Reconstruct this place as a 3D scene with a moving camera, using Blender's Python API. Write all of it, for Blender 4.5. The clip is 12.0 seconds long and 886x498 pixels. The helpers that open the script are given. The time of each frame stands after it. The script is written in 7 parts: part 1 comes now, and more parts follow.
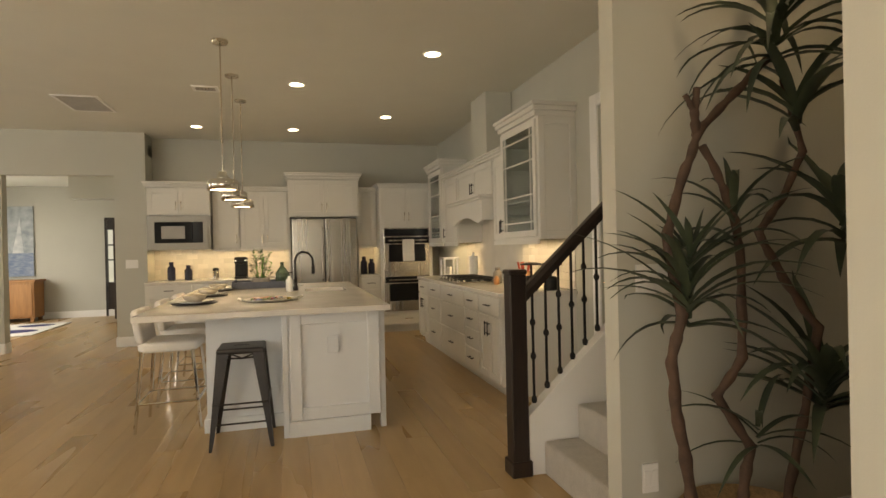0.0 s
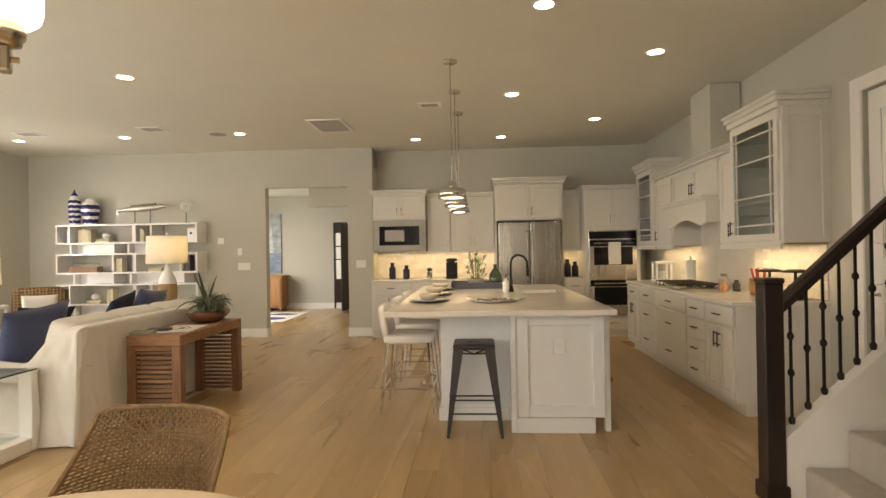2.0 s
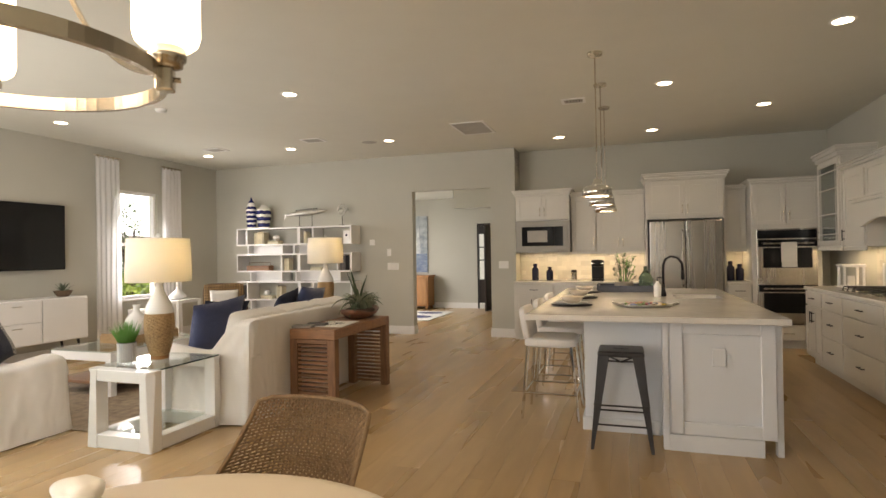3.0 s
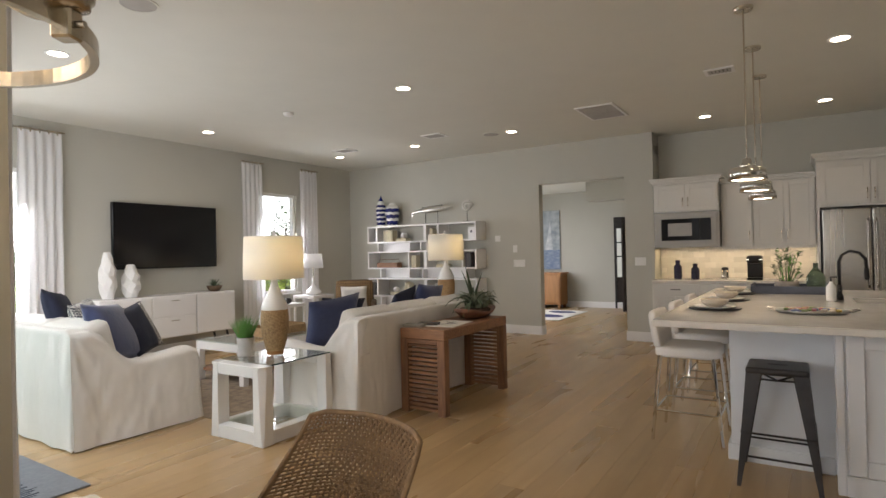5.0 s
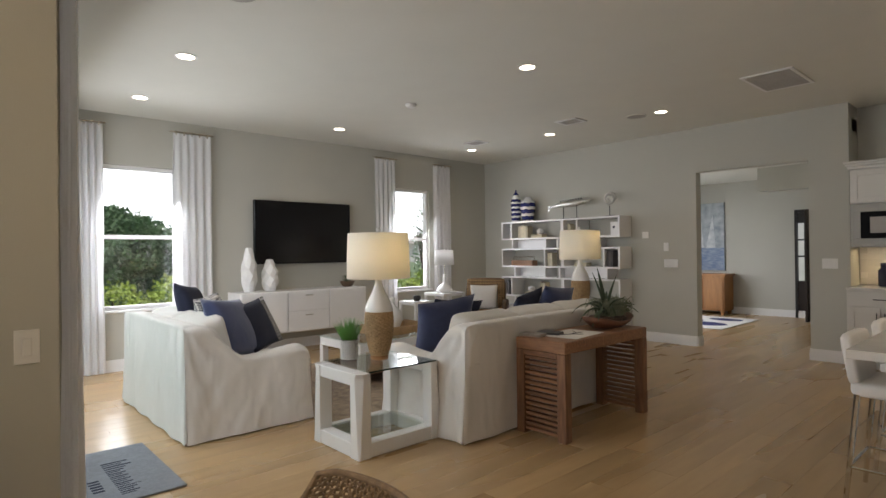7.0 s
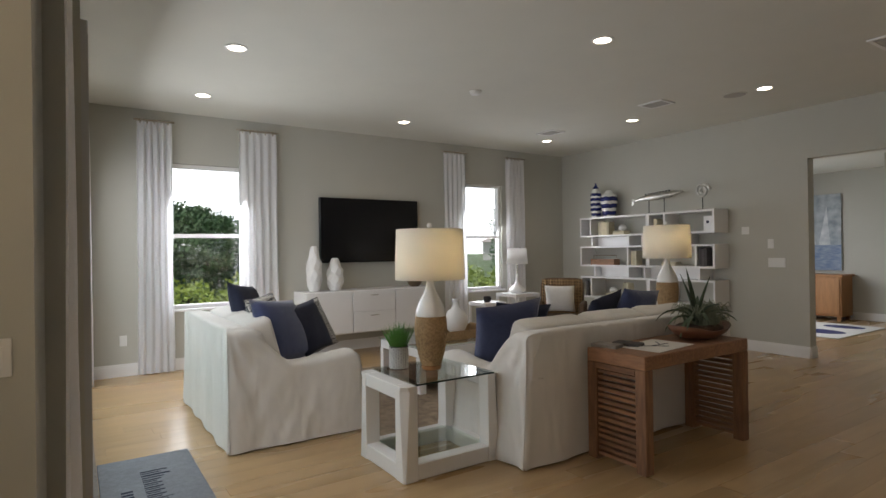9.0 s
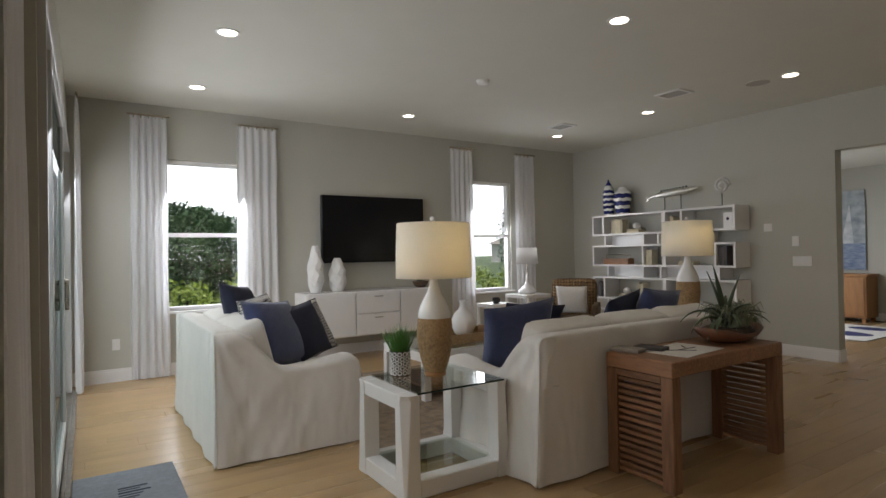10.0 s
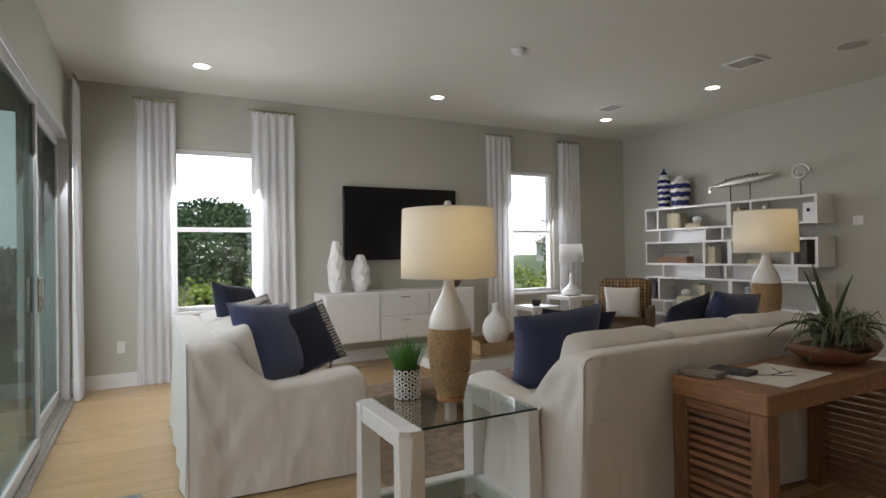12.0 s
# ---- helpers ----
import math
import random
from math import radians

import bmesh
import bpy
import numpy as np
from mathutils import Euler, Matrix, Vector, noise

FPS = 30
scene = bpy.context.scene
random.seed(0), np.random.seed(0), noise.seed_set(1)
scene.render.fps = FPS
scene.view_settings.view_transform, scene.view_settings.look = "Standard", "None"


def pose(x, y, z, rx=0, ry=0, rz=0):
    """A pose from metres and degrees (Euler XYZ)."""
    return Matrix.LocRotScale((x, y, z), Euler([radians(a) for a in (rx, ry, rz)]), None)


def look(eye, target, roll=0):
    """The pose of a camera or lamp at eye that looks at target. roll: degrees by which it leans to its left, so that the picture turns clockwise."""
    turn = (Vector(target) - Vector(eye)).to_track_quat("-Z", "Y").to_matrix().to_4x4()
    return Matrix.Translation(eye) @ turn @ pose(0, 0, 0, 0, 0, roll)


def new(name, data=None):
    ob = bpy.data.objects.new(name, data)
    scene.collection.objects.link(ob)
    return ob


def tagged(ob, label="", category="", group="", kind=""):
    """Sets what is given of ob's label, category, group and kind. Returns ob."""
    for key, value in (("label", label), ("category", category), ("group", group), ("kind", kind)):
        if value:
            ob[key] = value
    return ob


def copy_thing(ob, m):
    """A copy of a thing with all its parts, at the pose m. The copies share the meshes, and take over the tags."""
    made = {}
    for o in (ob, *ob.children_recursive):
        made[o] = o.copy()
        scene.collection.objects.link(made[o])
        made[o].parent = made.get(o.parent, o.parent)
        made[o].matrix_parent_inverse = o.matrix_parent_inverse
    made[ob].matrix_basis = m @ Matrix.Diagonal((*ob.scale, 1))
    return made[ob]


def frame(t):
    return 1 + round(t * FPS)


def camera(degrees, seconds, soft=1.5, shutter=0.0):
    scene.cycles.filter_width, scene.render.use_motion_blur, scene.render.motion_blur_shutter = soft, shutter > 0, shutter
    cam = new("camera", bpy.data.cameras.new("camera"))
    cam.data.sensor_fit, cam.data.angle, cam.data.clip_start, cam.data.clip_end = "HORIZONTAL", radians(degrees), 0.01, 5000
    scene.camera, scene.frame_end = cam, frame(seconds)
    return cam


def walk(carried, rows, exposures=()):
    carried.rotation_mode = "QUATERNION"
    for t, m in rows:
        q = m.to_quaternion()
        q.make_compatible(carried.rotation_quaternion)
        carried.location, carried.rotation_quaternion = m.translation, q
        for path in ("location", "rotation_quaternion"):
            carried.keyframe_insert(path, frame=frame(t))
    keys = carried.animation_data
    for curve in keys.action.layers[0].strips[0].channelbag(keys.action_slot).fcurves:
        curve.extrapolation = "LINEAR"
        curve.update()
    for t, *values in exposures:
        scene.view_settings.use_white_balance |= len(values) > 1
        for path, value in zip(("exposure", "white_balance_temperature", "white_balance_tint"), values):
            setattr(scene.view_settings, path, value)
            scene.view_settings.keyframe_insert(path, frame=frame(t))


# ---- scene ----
cam = camera(77.0, 12.0)
PATH = [
    (0, (-0.359, 1.646, 1.321), (0.165, 3.576, 1.312), -1.3),
    (0.5, (-0.425, 1.639, 1.346), (-0.08, 3.609, 1.334), -1.4),
    (1, (-0.525, 1.603, 1.361), (-0.32, 3.593, 1.355), -1.3),
    (1.5, (-0.602, 1.572, 1.361), (-0.568, 3.572, 1.362), -1.1),
    (2, (-0.664, 1.561, 1.351), (-0.791, 3.556, 1.359), -1.0),
    (2.5, (-0.691, 1.562, 1.35), (-1.052, 3.529, 1.365), -1.1),
    (3, (-0.648, 1.621, 1.354), (-1.279, 3.519, 1.373), -0.9),
    (3.5, (-0.566, 1.705, 1.364), (-1.403, 3.521, 1.383), -0.9),
    (3.7, (-0.521, 1.723, 1.363), (-1.403, 3.518, 1.381), -1.0),
    (5.3, (-0.59, 2.139, 1.346), (-1.743, 3.773, 1.361), -1.1),
    (5.5, (-0.557, 2.214, 1.357), (-1.772, 3.802, 1.371), -1.0),
    (6, (-0.594, 2.382, 1.348), (-1.978, 3.826, 1.367), -1.0),
    (6.5, (-0.63, 2.516, 1.358), (-2.1, 3.872, 1.373), -0.9),
    (7, (-0.714, 2.624, 1.367), (-2.201, 3.962, 1.377), -0.7),
    (7.2, (-0.7, 2.682, 1.372), (-2.2, 4.005, 1.382), -0.8),
    (9, (-0.951, 3.048, 1.363), (-2.618, 4.152, 1.371), -0.8),
    (9.5, (-1.099, 3.133, 1.34), (-2.772, 4.229, 1.353), -0.7),
    (10, (-1.197, 3.238, 1.322), (-2.881, 4.317, 1.339), -1.0),
    (10.5, (-1.336, 3.365, 1.321), (-3.063, 4.373, 1.336), -0.8),
    (11, (-1.448, 3.501, 1.321), (-3.209, 4.449, 1.334), -1.3),
    (11.5, (-1.592, 3.613, 1.31), (-3.364, 4.54, 1.326), -1.1),
    (12, (-1.721, 3.731, 1.295), (-3.486, 4.672, 1.31), -0.9),
]
walk(cam, [(t, look(eye, target, roll)) for t, eye, target, roll in PATH],
     exposures=[(0.0, 0.34, 8300, 12), (1.5, 0.61, 8300, 14), (3.5, 0.29, 7100, 16), (5.5, -0.04, 6550, 16), (6.5, -0.19, 6450, 15), (9.5, -0.62, 6400, 14), (10.5, -0.71, 6400, 14), (12.0, -0.53, 6350, 14)])

# ---- world, sun and exposure ----
world = bpy.data.worlds.new("world")
scene.world = world
world.use_nodes = True
wn = world.node_tree.nodes
sky = wn.new("ShaderNodeTexSky")
sky.sky_type = "NISHITA"
sky.sun_disc = False
sky.sun_elevation = radians(72)
sky.sun_rotation = radians(159)
sky.dust_density = 2.0
wn["Background"].inputs["Strength"].default_value = 0.15
world.node_tree.links.new(sky.outputs[0], wn["Background"].inputs[0])

sun_data = bpy.data.lights.new("sun", "SUN")
sun_data.energy, sun_data.angle, sun_data.color = 3.0, radians(0.6), (1.0, 0.95, 0.86)
sun = new("sun", sun_data)
sun.matrix_basis = look((3, -8, 26), (0, 0, 0))


def area_lamp(name, m, sx, sy, watts, colour=(1, 1, 1)):
    d = bpy.data.lights.new(name, "AREA")
    d.shape, d.size, d.size_y, d.energy, d.color = "RECTANGLE", sx, sy, watts, colour
    o = new(name, d)
    o.matrix_basis = m
    return o


def point_lamp(name, x, y, z, watts, colour, radius=0.05):
    d = bpy.data.lights.new(name, "POINT")
    d.energy, d.color, d.shadow_soft_size = watts, colour, radius
    o = new(name, d)
    o.location = (x, y, z)
    return o


def spot_lamp(name, x, y, z, watts, colour, cone=130):
    d = bpy.data.lights.new(name, "SPOT")
    d.energy, d.color, d.shadow_soft_size, d.spot_size, d.spot_blend = watts, colour, 0.06, radians(cone), 0.7
    o = new(name, d)
    o.location = (x, y, z)
    return o


WARM = (1.0, 0.78, 0.52)
DAY = (0.93, 0.97, 1.0)
# sky light in the openings, some of them out of view
area_lamp("window_light", look((-8.30, 4.42, 1.6), (-5, 4.42, 0.0)), 0.85, 1.6, 48, DAY)
area_lamp("window_light", look((-8.30, 8.62, 1.6), (-5, 8.62, 0.0)), 0.8, 1.6, 42, DAY)
area_lamp("slider_light", look((-5.88, 2.80, 1.3), (-5.88, 5.35, 0.20)), 3.7, 2.2, 146, DAY)
area_lamp("dining_window_light", look((-3.30, 1.4, 1.45), (1.5, 2.2, 0.9)), 1.2, 1.7, 22, DAY)
# unseen south window, assumed; this lamp lifts the plant alcove and the island front
area_lamp("south_window_light", look((-1.6, -1.72, 1.45), (-0.6, 3.6, 1.0)), 2.5, 1.8, 42, DAY)
# added lamp that lights the den; the window beside it is unseen
area_lamp("den_window_light", look((-6.6, 12.6, 1.5), (-4, 13.2, 0.3)), 1.8, 1.6, 55, DAY)
# last three are unseen additions; the one at (1.6, 2.95) brightens the plant alcove
DOWNLIGHTS = [(-7.25, 4.20), (-7.25, 6.64), (-7.25, 9.18), (-5.66, 4.17), (-3.97, 6.62), (-5.66, 9.18), (-3.98, 9.18),
              (-0.27, 7.66), (0.88, 8.95), (-1.585, 9.93), (-0.30, 9.93), (0.90, 6.49), (-0.18, 5.45), (-2.2, 4.1), (-0.3, 0.6), (1.6, 2.95)]
for lx, ly in DOWNLIGHTS:
    spot_lamp("downlight_beam", lx, ly, 3.02, 3.0 if lx > -2 and ly > 5 else 9.2, WARM)

# ---- materials ----


def material(name, colour, rough=0.5, metal=0.0, vary=0.12, scale=8.0, bump=0.0, bump_scale=60.0, spec=0.5, second=None, stretch=None,
             island=False, per_object=0.0, transmission=0.0, coat=0.0, sheen=0.0):
    m = bpy.data.materials.new(name)
    m.use_nodes = True
    nt = m.node_tree
    b = nt.nodes["Principled BSDF"]
    b.inputs["Roughness"].default_value = rough
    b.inputs["Metallic"].default_value = metal
    b.inputs["Specular IOR Level"].default_value = spec
    b.inputs["Transmission Weight"].default_value = transmission
    b.inputs["Coat Weight"].default_value = coat
    b.inputs["Sheen Weight"].default_value = sheen
    co = nt.nodes.new("ShaderNodeTexCoord")
    mp = nt.nodes.new("ShaderNodeMapping")
    if per_object and not island:
        far = nt.nodes.new("ShaderNodeVectorMath")
        far.operation = "MULTIPLY_ADD"
        far.inputs[1].default_value = (61.0, 37.0, 23.0)
        nt.links.new(nt.nodes.new("ShaderNodeObjectInfo").outputs["Random"], far.inputs[0])
        nt.links.new(co.outputs["Object"], far.inputs[2])
        nt.links.new(far.outputs[0], mp.inputs[0])
    else:
        nt.links.new(co.outputs["Object"], mp.inputs[0])
    if stretch:
        mp.inputs["Scale"].default_value = stretch
    n1 = nt.nodes.new("ShaderNodeTexNoise")
    n1.inputs["Scale"].default_value = scale
    n1.inputs["Detail"].default_value = 6
    n2 = nt.nodes.new("ShaderNodeTexNoise")
    n2.inputs["Scale"].default_value = scale * 0.13
    n2.inputs["Detail"].default_value = 3
    for n in (n1, n2):
        nt.links.new(mp.outputs[0], n.inputs["Vector"])
    mixf = nt.nodes.new("ShaderNodeMath")
    mixf.operation = "MULTIPLY_ADD"
    mixf.inputs[1].default_value = 0.6
    nt.links.new(n1.outputs[0], mixf.inputs[0])
    half = nt.nodes.new("ShaderNodeMath")
    half.operation = "MULTIPLY"
    half.inputs[1].default_value = 0.4
    nt.links.new(n2.outputs[0], half.inputs[0])
    nt.links.new(half.outputs[0], mixf.inputs[2])
    ramp = nt.nodes.new("ShaderNodeValToRGB")
    c = Vector(colour[:3])
    lo = Vector(second[:3]) if second else c * (1 - vary)
    hi = c * (1 + vary * 0.6)
    ramp.color_ramp.elements[0].position, ramp.color_ramp.elements[1].position = 0.3, 0.7
    ramp.color_ramp.elements[0].color = (*lo, 1)
    ramp.color_ramp.elements[1].color = (*hi, 1)
    nt.links.new(mixf.outputs[0], ramp.inputs[0])
    out = ramp.outputs[0]
    if per_object or island:
        hv = nt.nodes.new("ShaderNodeHueSaturation")
        if island:
            src = nt.nodes.new("ShaderNodeNewGeometry").outputs["Random Per Island"]
        else:
            src = nt.nodes.new("ShaderNodeObjectInfo").outputs["Random"]
        mr = nt.nodes.new("ShaderNodeMapRange")
        mr.inputs["To Min"].default_value = 1 - (per_object or 0.2)
        mr.inputs["To Max"].default_value = 1 + (per_object or 0.2)
        nt.links.new(src, mr.inputs[0])
        nt.links.new(mr.outputs[0], hv.inputs["Value"])
        nt.links.new(out, hv.inputs["Color"])
        out = hv.outputs[0]
    nt.links.new(out, b.inputs["Base Color"])
    rr = nt.nodes.new("ShaderNodeMapRange")
    rr.inputs["To Min"].default_value = max(0.02, rough - 0.06)
    rr.inputs["To Max"].default_value = min(1.0, rough + 0.08)
    nt.links.new(n2.outputs[0], rr.inputs[0])
    nt.links.new(rr.outputs[0], b.inputs["Roughness"])
    if bump:
        nb = nt.nodes.new("ShaderNodeTexNoise")
        nb.inputs["Scale"].default_value = bump_scale
        nb.inputs["Detail"].default_value = 4
        nt.links.new(mp.outputs[0], nb.inputs["Vector"])
        bp = nt.nodes.new("ShaderNodeBump")
        bp.inputs["Strength"].default_value = bump
        bp.inputs["Distance"].default_value = 0.01
        nt.links.new(nb.outputs[0], bp.inputs["Height"])
        nt.links.new(bp.outputs[0], b.inputs["Normal"])
    return m


def glow(name, colour, strength):
    m = bpy.data.materials.new(name)
    m.use_nodes = True
    b = m.node_tree.nodes["Principled BSDF"]
    b.inputs["Base Color"].default_value = (*colour, 1)
    b.inputs["Emission Color"].default_value = (*colour, 1)
    b.inputs["Emission Strength"].default_value = strength
    return m


def cloth_through(name, colour, pass_through, opacity=1.0, rough=0.9):
    """Thin cloth that lets light through."""
    m = bpy.data.materials.new(name)
    m.use_nodes = True
    nt = m.node_tree
    nt.nodes.clear()
    o = nt.nodes.new("ShaderNodeOutputMaterial")
    d = nt.nodes.new("ShaderNodeBsdfDiffuse")
    tr = nt.nodes.new("ShaderNodeBsdfTranslucent")
    n = nt.nodes.new("ShaderNodeTexNoise")
    n.inputs["Scale"].default_value = 220
    cr = nt.nodes.new("ShaderNodeValToRGB")
    cr.color_ramp.elements[0].color = (*(Vector(colour) * 0.88), 1)
    cr.color_ramp.elements[1].color = (*colour, 1)
    co = nt.nodes.new("ShaderNodeTexCoord")
    nt.links.new(co.outputs["Object"], n.inputs["Vector"])
    nt.links.new(n.outputs[0], cr.inputs[0])
    nt.links.new(cr.outputs[0], d.inputs[0])
    nt.links.new(cr.outputs[0], tr.inputs[0])
    mx = nt.nodes.new("ShaderNodeMixShader")
    mx.inputs[0].default_value = pass_through
    nt.links.new(d.outputs[0], mx.inputs[1])
    nt.links.new(tr.outputs[0], mx.inputs[2])
    last = mx
    if opacity < 1:
        tp = nt.nodes.new("ShaderNodeBsdfTransparent")
        m2 = nt.nodes.new("ShaderNodeMixShader")
        m2.inputs[0].default_value = opacity
        nt.links.new(tp.outputs[0], m2.inputs[1])
        nt.links.new(mx.outputs[0], m2.inputs[2])
        last = m2
    nt.links.new(last.outputs[0], o.inputs[0])
    return m


def glass(name, tint=(1, 1, 1), clear=0.85, rough=0.0):
    """Thin pane: mostly clear, with a mirror share that grows at a slant."""
    m = bpy.data.materials.new(name)
    m.use_nodes = True
    nt = m.node_tree
    nt.nodes.clear()
    o = nt.nodes.new("ShaderNodeOutputMaterial")
    g = nt.nodes.new("ShaderNodeBsdfGlossy")
    g.inputs["Roughness"].default_value = rough
    t = nt.nodes.new("ShaderNodeBsdfTransparent")
    t.inputs[0].default_value = (*tint, 1)
    lw = nt.nodes.new("ShaderNodeLayerWeight")
    pw = nt.nodes.new("ShaderNodeMath")
    pw.operation = "POWER"
    pw.inputs[1].default_value = 4.0
    nt.links.new(lw.outputs["Facing"], pw.inputs[0])
    f = nt.nodes.new("ShaderNodeMapRange")
    f.inputs["To Min"].default_value = 0.05
    f.inputs["To Max"].default_value = clear
    nt.links.new(pw.outputs[0], f.inputs[0])
    mx = nt.nodes.new("ShaderNodeMixShader")
    nt.links.new(f.outputs[0], mx.inputs[0])
    nt.links.new(t.outputs[0], mx.inputs[1])
    nt.links.new(g.outputs[0], mx.inputs[2])
    nt.links.new(mx.outputs[0], o.inputs[0])
    return m


M_WALL = material("wall_paint", (0.495, 0.485, 0.428), 0.85, vary=0.03, scale=3, bump=0.05, bump_scale=180)
M_CEIL = material("ceiling_paint", (0.69, 0.68, 0.615), 0.9, vary=0.03, scale=3, bump=0.12, bump_scale=90)
M_TRIM = material("white_trim", (0.80, 0.79, 0.77), 0.4, vary=0.03, scale=4)
M_CAB = material("cabinet_paint", (0.67, 0.65, 0.605), 0.38, vary=0.03, scale=4)
M_ISLAND = material("island_paint", (0.72, 0.74, 0.76), 0.4, vary=0.03, scale=4)
M_QUARTZ = material("quartz", (0.74, 0.71, 0.66), 0.12, vary=0.10, scale=14, spec=0.6)
M_STEEL = material("stainless_steel", (0.46, 0.43, 0.39), 0.25, 1.0, vary=0.04, scale=3, stretch=(40, 40, 0.6))
M_DULLSTEEL = material("dull_steel_trim", (0.34, 0.32, 0.29), 0.5, 1.0, vary=0.04, scale=3)
M_NICKEL = material("brushed_nickel", (0.55, 0.49, 0.40), 0.25, 1.0, vary=0.08, scale=30)
M_CHROME = material("chrome", (0.75, 0.73, 0.70), 0.08, 1.0, vary=0.02)
M_DARKMETAL = material("dark_metal", (0.045, 0.042, 0.042), 0.42, 0.6, vary=0.2, scale=20)
M_IRON = material("black_iron", (0.015, 0.014, 0.013), 0.5, 0.3, vary=0.3, scale=30)
M_BLACKGLASS = material("black_glass", (0.008, 0.008, 0.009), 0.10, vary=0.1, spec=0.25)
M_DARKWOOD = material("espresso_wood", (0.022, 0.013, 0.010), 0.38, vary=0.35, scale=9, stretch=(6, 6, 0.7))
M_OAK = material("oak_planks", (0.44, 0.298, 0.150), 0.27, vary=0.14, scale=3.2, stretch=(3.6, 0.45, 1), bump=0.04, bump_scale=30, per_object=0.075,
                 second=(0.345, 0.228, 0.111))
M_OAKI = material("oak_planks_far", (0.44, 0.298, 0.150), 0.27, vary=0.14, scale=3.2, stretch=(3.6, 0.45, 1), bump=0.04, bump_scale=30, per_object=0.075, island=True,
                  second=(0.345, 0.228, 0.111))
M_GAP = material("plank_joint", (0.17, 0.11, 0.06), 0.8)
M_TEAK = material("reclaimed_wood", (0.29, 0.145, 0.072), 0.55, vary=0.4, scale=9, stretch=(5, 5, 0.6), bump=0.2, bump_scale=30, second=(0.13, 0.064, 0.034), per_object=0.12)
M_TEAKX = material("reclaimed_top", (0.29, 0.145, 0.072), 0.5, vary=0.4, scale=9, stretch=(1.2, 6, 6), bump=0.2, bump_scale=30, second=(0.14, 0.07, 0.036), per_object=0.18)
M_HONEY = material("honey_wood", (0.36, 0.17, 0.06), 0.45, vary=0.25, scale=6, stretch=(5, 5, 0.7))
M_SLIP = material("white_slipcover", (0.76, 0.73, 0.69), 0.95, vary=0.05, scale=5, bump=0.3, bump_scale=350, sheen=0.3)
nt = M_SLIP.node_tree
big = nt.nodes.new("ShaderNodeTexNoise")
big.inputs["Scale"].default_value, big.inputs["Detail"].default_value, big.inputs["Distortion"].default_value = 2.2, 2, 0.3
mpb = nt.nodes.new("ShaderNodeMapping")
mpb.inputs["Scale"].default_value = (2.2, 2.2, 0.8)
cob = nt.nodes.new("ShaderNodeTexCoord")
bb = nt.nodes.new("ShaderNodeBump")
bb.inputs["Strength"].default_value, bb.inputs["Distance"].default_value = 0.55, 0.06
nt.links.new(cob.outputs["Object"], mpb.inputs[0])
nt.links.new(mpb.outputs[0], big.inputs["Vector"])
nt.links.new(big.outputs[0], bb.inputs["Height"])
fine_bump = [n for n in nt.nodes if n.type == "BUMP" and n != bb][0]
nt.links.new(bb.outputs[0], fine_bump.inputs["Normal"])
M_NAVY = material("navy_fabric", (0.045, 0.060, 0.145), 0.9, vary=0.2, scale=30, bump=0.3, bump_scale=400, sheen=0.4)
M_DEEPNAVY = material("deep_navy_fabric", (0.014, 0.018, 0.042), 0.9, vary=0.2, scale=30, bump=0.3, bump_scale=400, sheen=0.04)
M_LATTICE = material("lattice_knit", (0.70, 0.68, 0.64), 0.95, bump=0.5, bump_scale=120)
nt = M_LATTICE.node_tree
ck_ = nt.nodes.new("ShaderNodeTexChecker")
ck_.inputs["Scale"].default_value = 62
ck_.inputs["Color1"].default_value, ck_.inputs["Color2"].default_value = (0.68, 0.66, 0.62, 1), (0.03, 0.032, 0.05, 1)
mk_ = nt.nodes.new("ShaderNodeMapping")
mk_.inputs["Rotation"].default_value = (0, radians(45), 0)
nt.links.new([n for n in nt.nodes if n.type == "TEX_COORD"][0].outputs["Object"], mk_.inputs[0])
nt.links.new(mk_.outputs[0], ck_.inputs["Vector"])
nt.links.new(ck_.outputs[0], nt.nodes["Principled BSDF"].inputs["Base Color"])
M_WHITEFAB = material("white_fabric", (0.78, 0.76, 0.72), 0.95, vary=0.05, scale=30, bump=0.3, bump_scale=300)
M_ALU = material("painted_aluminium", (0.50, 0.50, 0.49), 0.4, vary=0.05)
M_LEATHER = material("white_leather", (0.72, 0.69, 0.65), 0.5, vary=0.04, scale=20, bump=0.1, bump_scale=150)
M_CARPET = material("stair_carpet", (0.62, 0.58, 0.53), 1.0, vary=0.15, scale=120, bump=0.8, bump_scale=500)
M_LACQ = material("white_lacquer", (0.80, 0.79, 0.78), 0.22, vary=0.02)
M_CERAMIC = material("white_ceramic", (0.80, 0.79, 0.77), 0.2, vary=0.02)
M_MATTEW = material("matte_white_ceramic", (0.78, 0.77, 0.75), 0.6, vary=0.03)
M_ROPE = material("woven_seagrass", (0.40, 0.255, 0.125), 0.8, vary=0.45, scale=60, bump=0.8, bump_scale=120)
M_RATTAN = material("woven_rattan", (0.215, 0.135, 0.068), 0.7, vary=0.4, scale=50, bump=0.4, bump_scale=200, per_object=0.1)
M_WICKER = material("dark_wicker", (0.12, 0.075, 0.042), 0.7, vary=0.4, scale=60, bump=0.7, bump_scale=140)
M_SHEER = cloth_through("sheer_white_curtain", (0.95, 0.945, 0.96), 0.36, opacity=0.93)
M_SHADE = cloth_through("linen_lampshade", (0.90, 0.88, 0.83), 0.36)
M_PANE = glass("window_pane")
M_TABLEGLASS = glass("table_glass", (0.93, 0.97, 0.95))
M_DOORGLASS = glass("tinted_door_glass", (0.36, 0.43, 0.41), 0.42)
